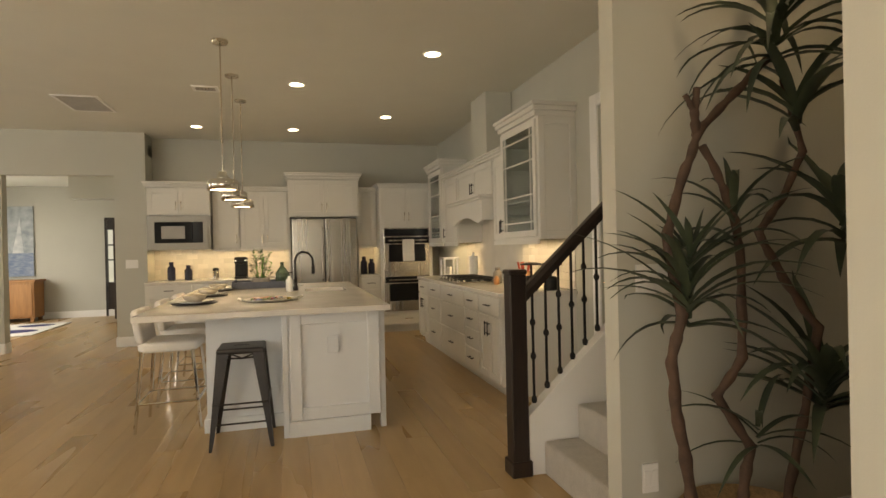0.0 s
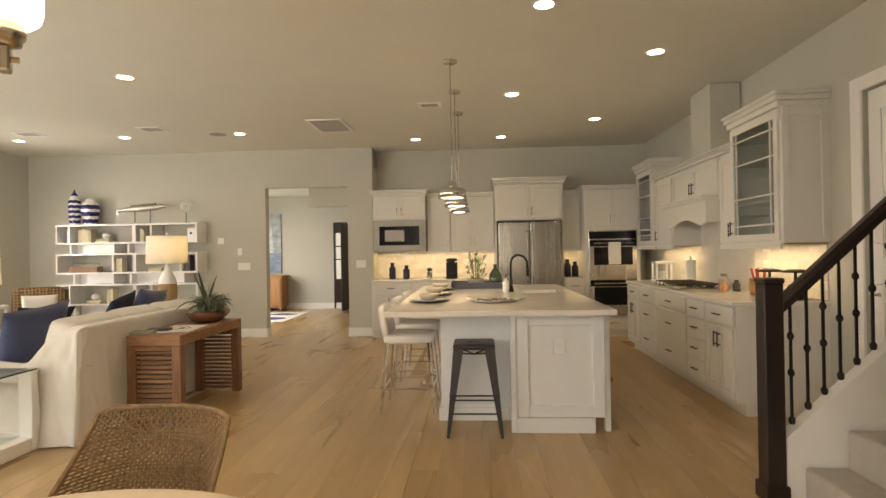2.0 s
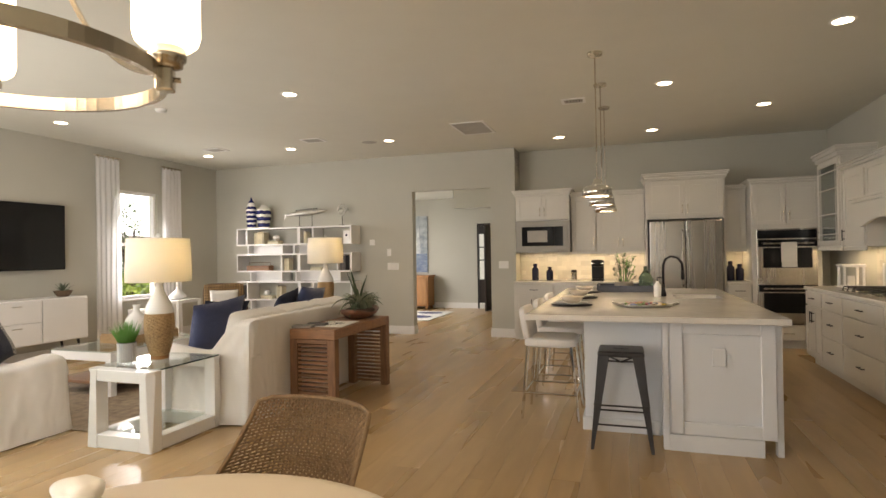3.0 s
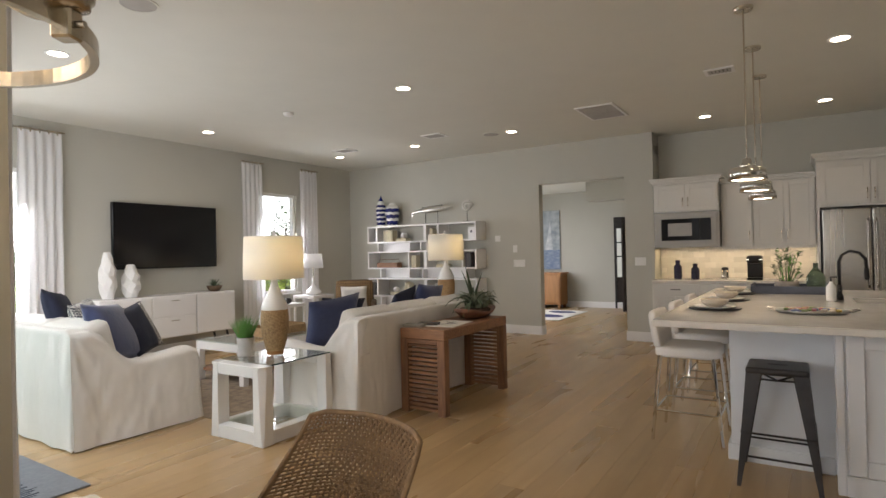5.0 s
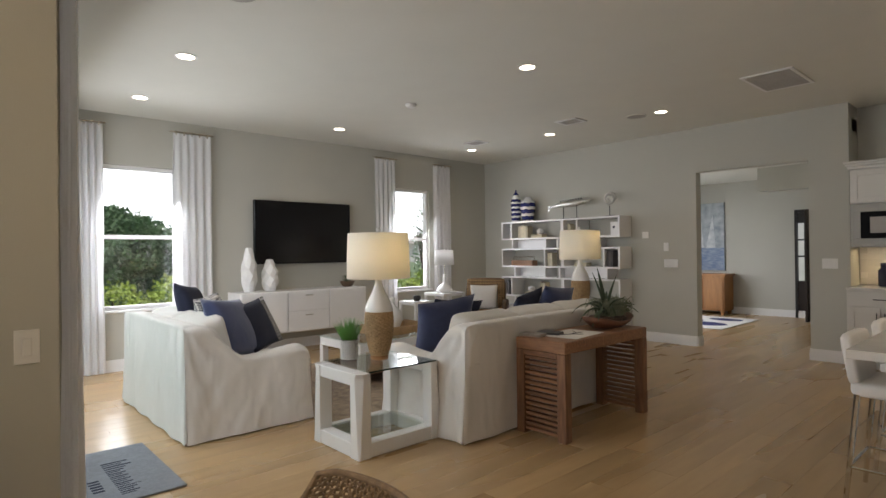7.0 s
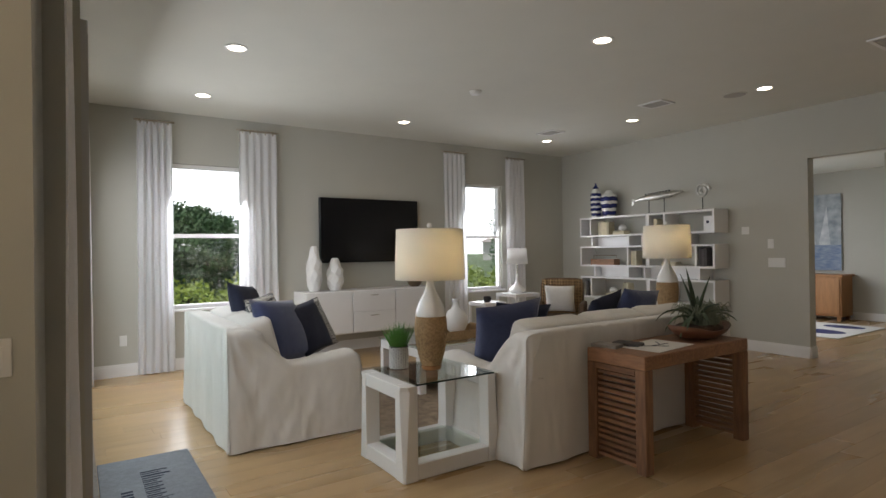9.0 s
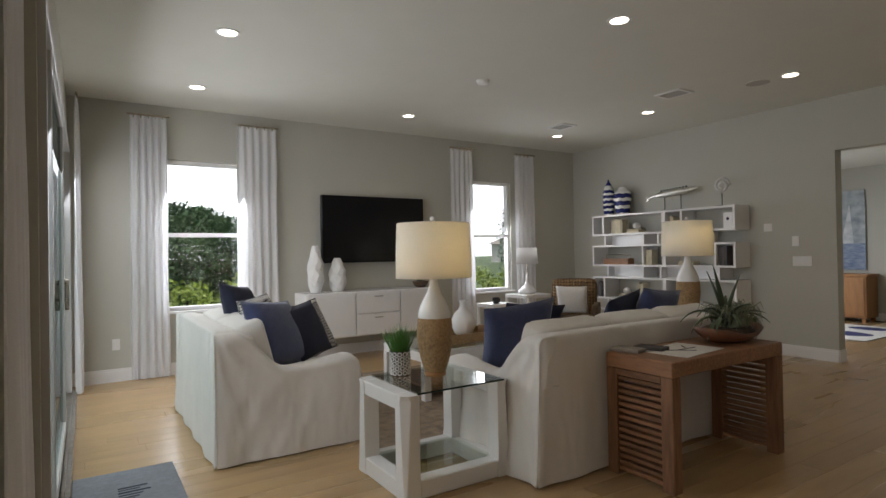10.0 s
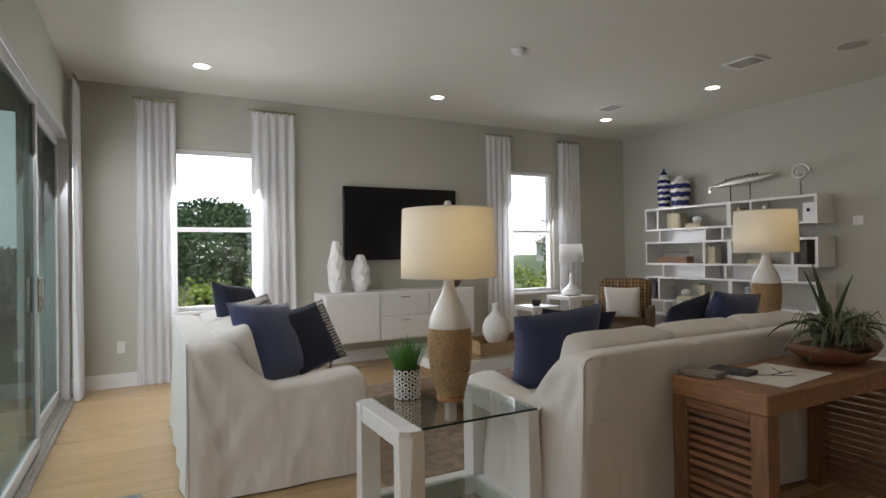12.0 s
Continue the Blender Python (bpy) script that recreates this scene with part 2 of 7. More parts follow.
M_DARKGLASS = material("green_glass_edge", (0.012, 0.03, 0.026), 0.12, vary=0.1)
M_CABGLASS = glass("cabinet_glass", (0.80, 0.84, 0.83))
M_DISC = glow("lamp_lens", (1.0, 0.86, 0.66), 14.0)
M_OPAL = glow("opal_shade", (1.0, 0.86, 0.62), 3.2)
M_LEAF = material("succulent_leaf", (0.075, 0.11, 0.055), 0.5, vary=0.4, scale=12, second=(0.035, 0.05, 0.03))
M_YUCCA = material("yucca_leaf", (0.062, 0.082, 0.046), 0.5, vary=0.4, scale=6, second=(0.02, 0.028, 0.02))
M_GRASS = material("grass_blade", (0.10, 0.28, 0.05), 0.5, vary=0.3, scale=10)
M_BARK = material("yucca_bark", (0.085, 0.048, 0.032), 0.8, vary=0.5, scale=18, bump=0.6, bump_scale=40)
M_HEDGE = material("hedge_leaf", (0.12, 0.22, 0.085), 0.55, vary=0.5, scale=3, island=True)
M_SHRUB = material("shrub_leaf", (0.34, 0.46, 0.08), 0.55, vary=0.4, scale=3, island=True)
M_LAWN = material("lawn", (0.10, 0.16, 0.05), 0.95, vary=0.4, scale=1.5)
M_STUCCO = material("stucco", (0.62, 0.60, 0.55), 0.9, vary=0.08, scale=6, bump=0.3, bump_scale=60)
M_PAVER = material("lanai_paver", (0.42, 0.38, 0.33), 0.8, vary=0.2, scale=5)
M_MAT = material("doormat_grey", (0.27, 0.285, 0.32), 0.98, vary=0.2, scale=40, bump=0.6, bump_scale=400)
M_INK = material("ink_navy", (0.02, 0.025, 0.05), 0.9)
M_RUG = material("jute_rug", (0.30, 0.23, 0.16), 1.0, vary=0.5, scale=14, bump=0.7, bump_scale=200, second=(0.14, 0.10, 0.07))
M_BLUEGLAZE = material("cobalt_glaze", (0.012, 0.018, 0.13), 0.2, vary=0.2)
M_SILVER = material("cast_silver", (0.62, 0.60, 0.56), 0.3, 1.0, vary=0.25, scale=25, bump=0.3, bump_scale=60)
M_BOOK = material("book_cream", (0.55, 0.50, 0.36), 0.8, vary=0.2, scale=20, per_object=0.2)
M_BOOKD = material("book_dark", (0.10, 0.09, 0.09), 0.7, vary=0.3, scale=20, per_object=0.4)
M_MARBLE = material("marble_tile", (0.66, 0.62, 0.55), 0.25, vary=0.14, scale=4, per_object=0.07)
M_PLASTICW = material("white_plastic", (0.78, 0.77, 0.74), 0.4, vary=0.02)
M_VENT = material("grille_paint", (0.42, 0.40, 0.37), 0.6, vary=0.1)
M_TERRACOTTA = material("carved_wood_bowl", (0.20, 0.085, 0.045), 0.45, vary=0.35, scale=10, second=(0.10, 0.045, 0.025))
M_STONE = material("grey_stone", (0.30, 0.27, 0.24), 0.7, vary=0.3, scale=25)
M_CANVAS = material("painting_canvas", (0.50, 0.53, 0.54), 0.8, vary=0.3, scale=7, second=(0.17, 0.21, 0.25))
M_PAINTBLUE = material("painting_blue", (0.05, 0.09, 0.19), 0.8, vary=0.8, scale=10, second=(0.36, 0.42, 0.50), stretch=(1, 1, 3))
M_SAIL = material("painted_sail", (0.66, 0.67, 0.66), 0.8, vary=0.3, scale=9, second=(0.38, 0.42, 0.45))
M_TABLETOP = material("cream_tabletop", (0.62, 0.54, 0.43), 0.4, vary=0.05, scale=4)

# ---- mesh helpers ----


def part(name, bm, mat, parent=None, label="", smooth=False, mods=()):
    me = bpy.data.meshes.new(name)
    bm.normal_update()
    bm.to_mesh(me)
    bm.free()
    me.materials.append(mat)
    if smooth:
        me.polygons.foreach_set("use_smooth", [True] * len(me.polygons))
    o = new(name, me)
    if parent:
        o.parent = parent
    if label:
        o["label"] = label
    for kind, size in mods:
        if kind == "solidify":
            md = o.modifiers.new("thickness", "SOLIDIFY")
            md.thickness, md.offset = size, 0
        elif kind == "subsurf":
            md = o.modifiers.new("smooth", "SUBSURF")
            md.levels = md.render_levels = size
        elif kind == "bevel":
            md = o.modifiers.new("edges", "BEVEL")
            md.width, md.segments, md.limit_method = size, 2, "ANGLE"
    return o


def thing(name, loc=(0, 0, 0), rz=0, label="", category="", group=""):
    o = new(name)
    o.empty_display_size = 0.1
    o.matrix_basis = pose(*loc, 0, 0, rz)
    return tagged(o, label, category, group)


def B(*boxes, bevel=0.0, segs=1):
    """One bmesh of boxes (x0, x1, y0, y1, z0, z1)."""
    bm = bmesh.new()
    for x0, x1, y0, y1, z0, z1 in boxes:
        r = bmesh.ops.create_cube(bm, size=1, matrix=Matrix.Translation(((x0 + x1) / 2, (y0 + y1) / 2, (z0 + z1) / 2)) @ Matrix.Diagonal((abs(x1 - x0), abs(y1 - y0), abs(z1 - z0), 1)))
        if bevel:
            es = list({e for v in r["verts"] for e in v.link_edges})
            bmesh.ops.bevel(bm, geom=es, offset=bevel, segments=segs, affect="EDGES", profile=0.5)
    return bm


def slab(us, vs_, holes, place):
    """A solid slab with openings as one joined mesh. us, vs_: (low, high) across and up; holes: (u0, u1, v0, v1); place(u, v, side) gives the corner."""
    cu = sorted({us[0], us[1], *[h[0] for h in holes], *[h[1] for h in holes]})
    cv = sorted({vs_[0], vs_[1], *[h[2] for h in holes], *[h[3] for h in holes]})
    bm = bmesh.new()
    pts = {}

    def at(i, j, s):
        if (i, j, s) not in pts:
            pts[(i, j, s)] = bm.verts.new(place(cu[i], cv[j], s))
        return pts[(i, j, s)]

    def solid(i, j):
        if not (0 <= i < len(cu) - 1 and 0 <= j < len(cv) - 1):
            return False
        a, b = (cu[i] + cu[i + 1]) / 2, (cv[j] + cv[j + 1]) / 2
        return not any(h[0] < a < h[1] and h[2] < b < h[3] for h in holes)
    for i in range(len(cu) - 1):
        for j in range(len(cv) - 1):
            if not solid(i, j):
                continue
            for s in (0, 1):
                bm.faces.new((at(i, j, s), at(i + 1, j, s), at(i + 1, j + 1, s), at(i, j + 1, s)))
            for di, dj, a, b in ((-1, 0, (i, j), (i, j + 1)), (1, 0, (i + 1, j), (i + 1, j + 1)), (0, -1, (i, j), (i + 1, j)), (0, 1, (i, j + 1), (i + 1, j + 1))):
                if not solid(i + di, j + dj):
                    bm.faces.new((at(*a, 0), at(*b, 0), at(*b, 1), at(*a, 1)))
    bmesh.ops.recalc_face_normals(bm, faces=bm.faces)
    return bm


def lathe(bm, profile, cx=0, cy=0, cz=0, seg=28, squash=1.0):
    rings = []
    for r, z in profile:
        rings.append([bm.verts.new((cx + r * math.cos(2 * math.pi * k / seg), cy + r * squash * math.sin(2 * math.pi * k / seg), cz + z)) for k in range(seg)])
    for a, b in zip(rings, rings[1:]):
        for k in range(seg):
            bm.faces.new((a[k], a[(k + 1) % seg], b[(k + 1) % seg], b[k]))
    if profile[0][0] > 1e-4:
        bm.faces.new(list(reversed(rings[0])))
    if profile[-1][0] > 1e-4:
        bm.faces.new(rings[-1])
    return bm


def L(profile, cx=0, cy=0, cz=0, seg=28, squash=1.0):
    return lathe(bmesh.new(), profile, cx, cy, cz, seg, squash)


def tube(bm, pts, radii, seg=8):
    """A tube along points; radii: one number or one for each point."""
    pts = [Vector(p) for p in pts]
    if not hasattr(radii, "__len__"):
        radii = [radii] * len(pts)
    rings, side = [], None
    for i, p in enumerate(pts):
        d = (pts[min(i + 1, len(pts) - 1)] - pts[max(i - 1, 0)]).normalized()
        if side is None:
            side = d.orthogonal().normalized()
        side = (side - d * side.dot(d)).normalized()
        up = d.cross(side)
        rings.append([bm.verts.new(p + (side * math.cos(2 * math.pi * k / seg) + up * math.sin(2 * math.pi * k / seg)) * radii[i]) for k in range(seg)])
    for a, b in zip(rings, rings[1:]):
        for k in range(seg):
            bm.faces.new((a[k], a[(k + 1) % seg], b[(k + 1) % seg], b[k]))
    bm.faces.new(list(reversed(rings[0])))
    bm.faces.new(rings[-1])
    return bm


def T(pts, radii, seg=8):
    return tube(bmesh.new(), pts, radii, seg)


def soft(bm, cx, cy, cz, sx, sy, sz, m=None, cuts=7, power=5.0, wrinkle=0.0, freq=6.0, seed=0.0):
    """A rounded cushion-like block of full sizes sx, sy, sz."""
    n0 = len(bm.verts)
    r = bmesh.ops.create_cube(bm, size=2)
    es = list({e for v in r["verts"] for e in v.link_edges})
    bmesh.ops.subdivide_edges(bm, edges=es, cuts=cuts, use_grid_fill=True)
    for v in list(bm.verts)[n0:]:
        p = v.co
        n = (abs(p.x) ** power + abs(p.y) ** power + abs(p.z) ** power) ** (1 / power)
        q = p / n
        w = Vector((q.x * sx / 2, q.y * sy / 2, q.z * sz / 2))
        if wrinkle:
            w += q.normalized() * wrinkle * noise.noise(Vector((w.x * freq + seed, w.y * freq, w.z * freq + 3 * seed)))
        if m:
            w = m @ w
        v.co = w + Vector((cx, cy, cz))
    return bm


def blade(bm, base, way, up, length, width, droop, steps=5, fold=0.25):
    """One strap leaf: starts along way, bends down by droop."""
    base, d, up = Vector(base), Vector(way).normalized(), Vector(up)
    side = d.cross(up)
    side = side.normalized() if side.length > 1e-4 else Vector((1, 0, 0))
    prev, p = None, base.copy()
    for i in range(steps + 1):
        f = i / steps
        w = width * (0.55 + 0.9 * f if f < 0.35 else 0.87 * (1 - ((f - 0.35) / 0.65) ** 1.6)) + 0.0008
        nrm = side.cross(d).normalized()
        row = [bm.verts.new(p - side * w / 2 + nrm * w * fold), bm.verts.new(p), bm.verts.new(p + side * w / 2 + nrm * w * fold)]
        if prev:
            bm.faces.new((prev[0], prev[1], row[1], row[0]))
            bm.faces.new((prev[1], prev[2], row[2], row[1]))
        prev = row
        p = p + d * length / steps
        d = (d + Vector((0, 0, -1)) * droop / steps).normalized()
    return bm


def structure(ob, label, category):
    return tagged(ob, label, category, kind="structure")


H = 3.05
WY = 10.47       # living room end wall
KY = 10.90       # kitchen back wall
TX = -8.20       # television wall
RX = 2.08        # kitchen side wall
SY = 3.08        # sliding door wall

# bright hazy sky far beyond the garden
M_HAZE = glow("hazy_sky", (0.97, 0.98, 1.0), 3.0)
structure(part("backdrop", B((-240.0, -239.0, -300, 300, -1, 160)), M_HAZE), "bright hazy white sky in the distance", "backdrop")

# ---- large structure ----


def wall(name, boxes, label, mat=M_WALL):
    return structure(part(name, B(*boxes), mat), label, "wall")


def holed(name, bm, label):
    return structure(part(name, bm, M_WALL), label, "wall")


holed("wall_television", slab((SY - 0.2, WY + 0.15), (0, H), [(3.98, 4.86, 0.72, 2.45), (8.20, 9.04, 0.72, 2.45)], lambda u, v, s: (TX - 0.18 * s, u, v)), "pale grey painted wall with two sash windows")
holed("wall_end", slab((TX, -2.36), (0, H), [(-4.13, -2.77, 0, 2.43)], lambda u, v, s: (u, WY + 0.15 * s, v)), "pale grey painted wall with a plain opening to the den")
wall("wall_return", [(-2.51, -2.36, WY + 0.15, KY + 0.15, 0, H)], "pale grey painted return wall beside the kitchen")
wall("wall_kitchen_back", [(-2.36, RX + 0.15, KY, KY + 0.15, 0, H)], "pale grey painted kitchen back wall")
wall("wall_kitchen_side", [(RX, RX + 0.15, 5.70, KY, 0, H), (RX, RX + 0.15, 4.92, 5.70, 2.44, H), (RX, RX + 0.15, 4.72, 4.92, 0, H)], "pale grey painted kitchen side wall beside a white door")
wall("wall_stair", [(0.90, 4.6, 3.62, 3.72, 0, H)], "pale grey painted wall beside the stairs")
wall("wall_near", [(0.77, 4.6, -1.6, 2.556, 0, H)], "pale grey painted wall end by the tall plant")
wall("wall_alcove", [(4.6, 4.75, 2.556, 3.62, 0, H)], "pale grey painted alcove back wall")
wall("wall_stair_end", [(4.6, 4.75, 3.62, 4.72, 0, H), (2.23, 4.75, 4.72, 4.84, 0, H)], "pale grey painted stairwell wall")
holed("wall_sliding", slab((TX, -3.90), (0, H), [(-7.80, -3.95, 0, 2.44)], lambda u, v, s: (u, SY - 0.2 * s, v)), "pale grey painted wall holding the sliding glass doors")
wall("wall_stub", [(-3.90, -3.16, 2.74, 2.94, 0, H)], "pale grey painted wall end between the nook and the sliding doors")
holed("wall_dining", slab((-1.6, 2.74), (0, H), [(0.75, 2.05, 0.5, 2.40)], lambda u, v, s: (-3.16 - 0.2 * s, u, v)), "pale grey painted dining nook wall with a window")
# the opening in this wall is assumed, as a source of daylight from behind
holed("wall_south", slab((-3.36, 4.6), (0, H), [(-2.9, -0.3, 0.5, 2.40)], lambda u, v, s: (u, -1.6 - 0.15 * s, v)), "pale grey painted wall behind the dining nook with an assumed wide window")
# den behind the opening
holed("wall_den_north", slab((-6.9, -2.51), (0, H), [(-4.2, -3.85, 0, 2.1)], lambda u, v, s: (u, 15.0 + 0.15 * s, v)), "pale painted den wall in daylight with a slim door opening")
# unseen wall; its window opening is assumed for the den's daylight
holed("wall_den_west", slab((WY + 0.15, 15.15), (0, H), [(11.4, 13.9, 0.5, 2.4)], lambda u, v, s: (-6.9 - 0.15 * s, u, v)), "pale painted den wall with an assumed wide window opening")
wall("wall_den_east", [(-2.51, -2.36, KY + 0.15, 15.15, 0, H)], "pale painted den side wall")
# made-up wall; its sunlit face gives the white view through the den door
structure(part("garden_wall", B((-9.0, 2.0, 20.0, 20.2, -0.18, 2.6)), M_STUCCO), "pale stucco wall added for the bright white view beyond the den door", "wall")
wall("den_soffit", [(-4.25, -2.51, 13.2, 13.5, 2.35, 2.75)], "painted drop soffit in the den")

bm = B((TX - 0.2, 4.75, -1.75, 10.62, H, H + 0.2), (-2.51, RX + 0.15, 10.62, KY + 0.15, H, H + 0.2))
structure(part("ceiling", bm, M_CEIL), "smooth off-white painted ceiling with recessed lights", "ceiling")
structure(part("ceiling_den", B((-7.05, -2.36, 10.62, 15.15, 2.75, 2.9)), M_CEIL), "off-white den ceiling", "ceiling")

# baseboards: a tall board with a stepped cap
def baseboard(x0, x1, y0, y1, nx, ny):
    t = 0.016
    if ny:
        f = (x0, x1, y0, y0 + ny * t)
        g = (x0, x1, y0, y0 + ny * t * 0.6)
    else:
        f = (x0, x0 + nx * t, y0, y1)
        g = (x0, x0 + nx * t * 0.6, y0, y1)
    def fix(q):
        return (min(q[0], q[1]), max(q[0], q[1]), min(q[2], q[3]), max(q[2], q[3]))
    bm = B((*fix(f), 0, 0.115), (*fix(g), 0.115, 0.14))
    return structure(part("baseboard", bm, M_TRIM), "tall white painted baseboard", "baseboard")


for a in [(TX, -4.13, WY, WY, 0, -1), (-2.77, -2.36, WY, WY, 0, -1), (TX, TX, SY, WY, 1, 0), (0.90, 4.6, 3.62, 3.62, 0, -1), (0.77, 0.77, -1.6, 2.556, -1, 0),
          (-3.16, -3.16, -1.6, 2.94, 1, 0), (TX, -7.86, SY, SY, 0, 1), (-3.90, -3.16, 2.94, 2.94, 0, 1), (-6.9, -4.0, 15.0, 15.0, 0, -1), (-4.13, -4.13, WY, WY + 0.15, 1, 0), (-2.77, -2.77, WY, WY + 0.15, -1, 0)]:
    baseboard(*a)


def sash_window(name, x, y0, y1, z0, z1):
    t = thing(name, (x, (y0 + y1) / 2, z0), 0, "white double-hung sash window with a wide sill", "window")
    tagged(t, kind="structure")
    w, h = (y1 - y0) / 2, z1 - z0
    fr = 0.045
    part("window_frame", B((-0.12, -0.04, -w, -w + fr, 0, h), (-0.12, -0.04, w - fr, w, 0, h), (-0.12, -0.04, -w + fr, w - fr, 0, fr), (-0.12, -0.04, -w + fr, w - fr, h - fr, h),
                           (-0.115, -0.045, -w + fr, w - fr, h * 0.49, h * 0.49 + 0.045), bevel=0.004), M_TRIM, t)
    for a, b in ((fr, h * 0.49), (h * 0.49 + 0.045, h - fr)):
        p = part("pane", B((-0.083, -0.077, -w + fr, w - fr, a, b)), M_PANE, t)
        p.visible_shadow = False
    part("window_sill", B((-0.04, 0.045, -w - 0.04, w + 0.04, -0.03, 0.0), bevel=0.006), M_TRIM, t)
    return t


sash_window("window_1", TX, 3.98, 4.86, 0.72, 2.45)
sash_window("window_2", TX, 8.20, 9.04, 0.72, 2.45)
sash_window("window_3", -3.20, 0.75, 2.05, 0.5, 2.40)
# assumed window out of view, fitted where the added south lamp shines in
sash_window("window_4", 0, -1.3, 1.3, 0.5, 2.40).matrix_basis = pose(-1.6, -1.6, 0.5, 0, 0, 90)

# sliding glass doors: head, sill track and three panels that overlap
sl = thing("door_sliding", (-5.9, SY, 0), 0, "white framed sliding glass doors, shut, with slim handles", "sliding door")
tagged(sl, kind="structure")
part("head_rail", B((-1.9, 1.95, -0.15, 0.03, 2.38, 2.44), bevel=0.005), M_ALU, sl)
part("sill_track", B((-1.9, 1.95, -0.15, 0.07, 0, 0.03), (-1.9, 1.95, -0.03, -0.015, 0.03, 0.045), (-1.9, 1.95, 0.03, 0.045, 0.03, 0.045)), M_STONE, sl)
part("jamb", B((-1.9, -1.85, -0.15, 0.03, 0.03, 2.38), (1.90, 1.95, -0.15, 0.03, 0.03, 2.38)), M_ALU, sl)
for i, (a, b, y) in enumerate(((-1.85, -0.25, -0.06), (-0.35, 1.30, 0.0), (1.20, 1.90, -0.06))):
    s = 0.06
    f = part("door_panel", B((a, a + s, y - 0.02, y + 0.02, 0.045, 2.38), (b - s, b, y - 0.02, y + 0.02, 0.045, 2.38), (a + s, b - s, y - 0.02, y + 0.02, 2.31, 2.38), (a + s, b - s, y - 0.02, y + 0.02, 0.045, 0.13), bevel=0.004), M_ALU, sl)
    g = part("pane", B((a + s, b - s, y - 0.004, y + 0.004, 0.13, 2.31)), M_DOORGLASS, f)
    g.visible_shadow = False
    part("handle", B((b - 0.045 if i == 0 else a + 0.02, b - 0.02 if i == 0 else a + 0.045, y + 0.02, y + 0.05, 0.95, 1.18), bevel=0.006), M_NICKEL, f)

# white panelled door on the kitchen side wall
dr = thing("door_kitchen_side", (RX, 5.31, 0), 0, "white painted panelled door, shut, in a wide casing", "door")
tagged(dr, kind="structure")
part("casing", B((-0.02, 0.0, 0.39, 0.50, 0, 2.54), (-0.02, 0.0, -0.50, -0.39, 0, 2.54), (-0.02, 0.0, -0.39, 0.39, 2.44, 2.54), bevel=0.004), M_TRIM, dr)
lf_ = part("door_leaf", B((0.04, 0.08, -0.38, 0.38, 0.01, 2.43), (0.03, 0.04, -0.38, -0.26, 0.01, 2.43), (0.03, 0.04, 0.26, 0.38, 0.01, 2.43), (0.03, 0.04, -0.26, 0.26, 2.28, 2.43), (0.03, 0.04, -0.26, 0.26, 1.1, 1.25), (0.03, 0.04, -0.26, 0.26, 0.01, 0.25)), M_TRIM, dr)
part("lever", T([(0.03, 0.30, 1.0), (-0.03, 0.30, 1.0), (-0.035, 0.20, 1.0)], 0.009), M_NICKEL, lf_)

# den french door with dark frame
fd = thing("door_den", (-4.2, 15.0, 0), 0, "dark framed glass door standing open to the daylight", "door")
tagged(fd, kind="structure")
part("door_frame", B((0.0, 0.045, -0.02, 0.05, 0, 2.1), (0.305, 0.35, -0.02, 0.05, 0, 2.1), (0.045, 0.305, -0.02, 0.05, 2.04, 2.1), (0.045, 0.305, 0, 0.03, 1.50, 1.53), (0.045, 0.305, 0, 0.03, 1.18, 1.21), (0.045, 0.305, 0, 0.03, 1.84, 2.04)), M_DARKMETAL, fd)
part("lower_panel", B((0.045, 0.305, 0, 0.03, 0, 0.72), bevel=0.003), M_DARKWOOD, fd)
part("open_leaf", B((0.36, 0.40, -0.75, -0.02, 0.01, 2.04), bevel=0.003), M_DARKWOOD, fd)

# lanai outside the sliding doors, and the garden
structure(part("lanai_floor", B((-9.2, -3.36, -2.2, SY - 0.2, -0.15, -0.03)), M_PAVER), "pale concrete paver lanai floor", "terrace")
structure(part("lanai_roof", B((-9.2, -3.36, -2.2, SY - 0.2, 2.9, 3.05)), M_STUCCO), "plastered lanai ceiling", "roof")
for x0, x1 in ((-8.9, -8.5), (-3.9, -3.4)):
    structure(part("lanai_column", B((x0, x1, -2.2, -1.8, -0.03, 2.9), bevel=0.01), M_STUCCO), "plastered lanai column", "column")
bm = bmesh.new()
bmesh.ops.create_grid(bm, x_segments=40, y_segments=40, size=300)
for v in bm.verts:
    v.co.z = -0.18
structure(part("ground", bm, M_LAWN), "mown green lawn to the horizon", "lawn")

# kitchen floor and planks come last


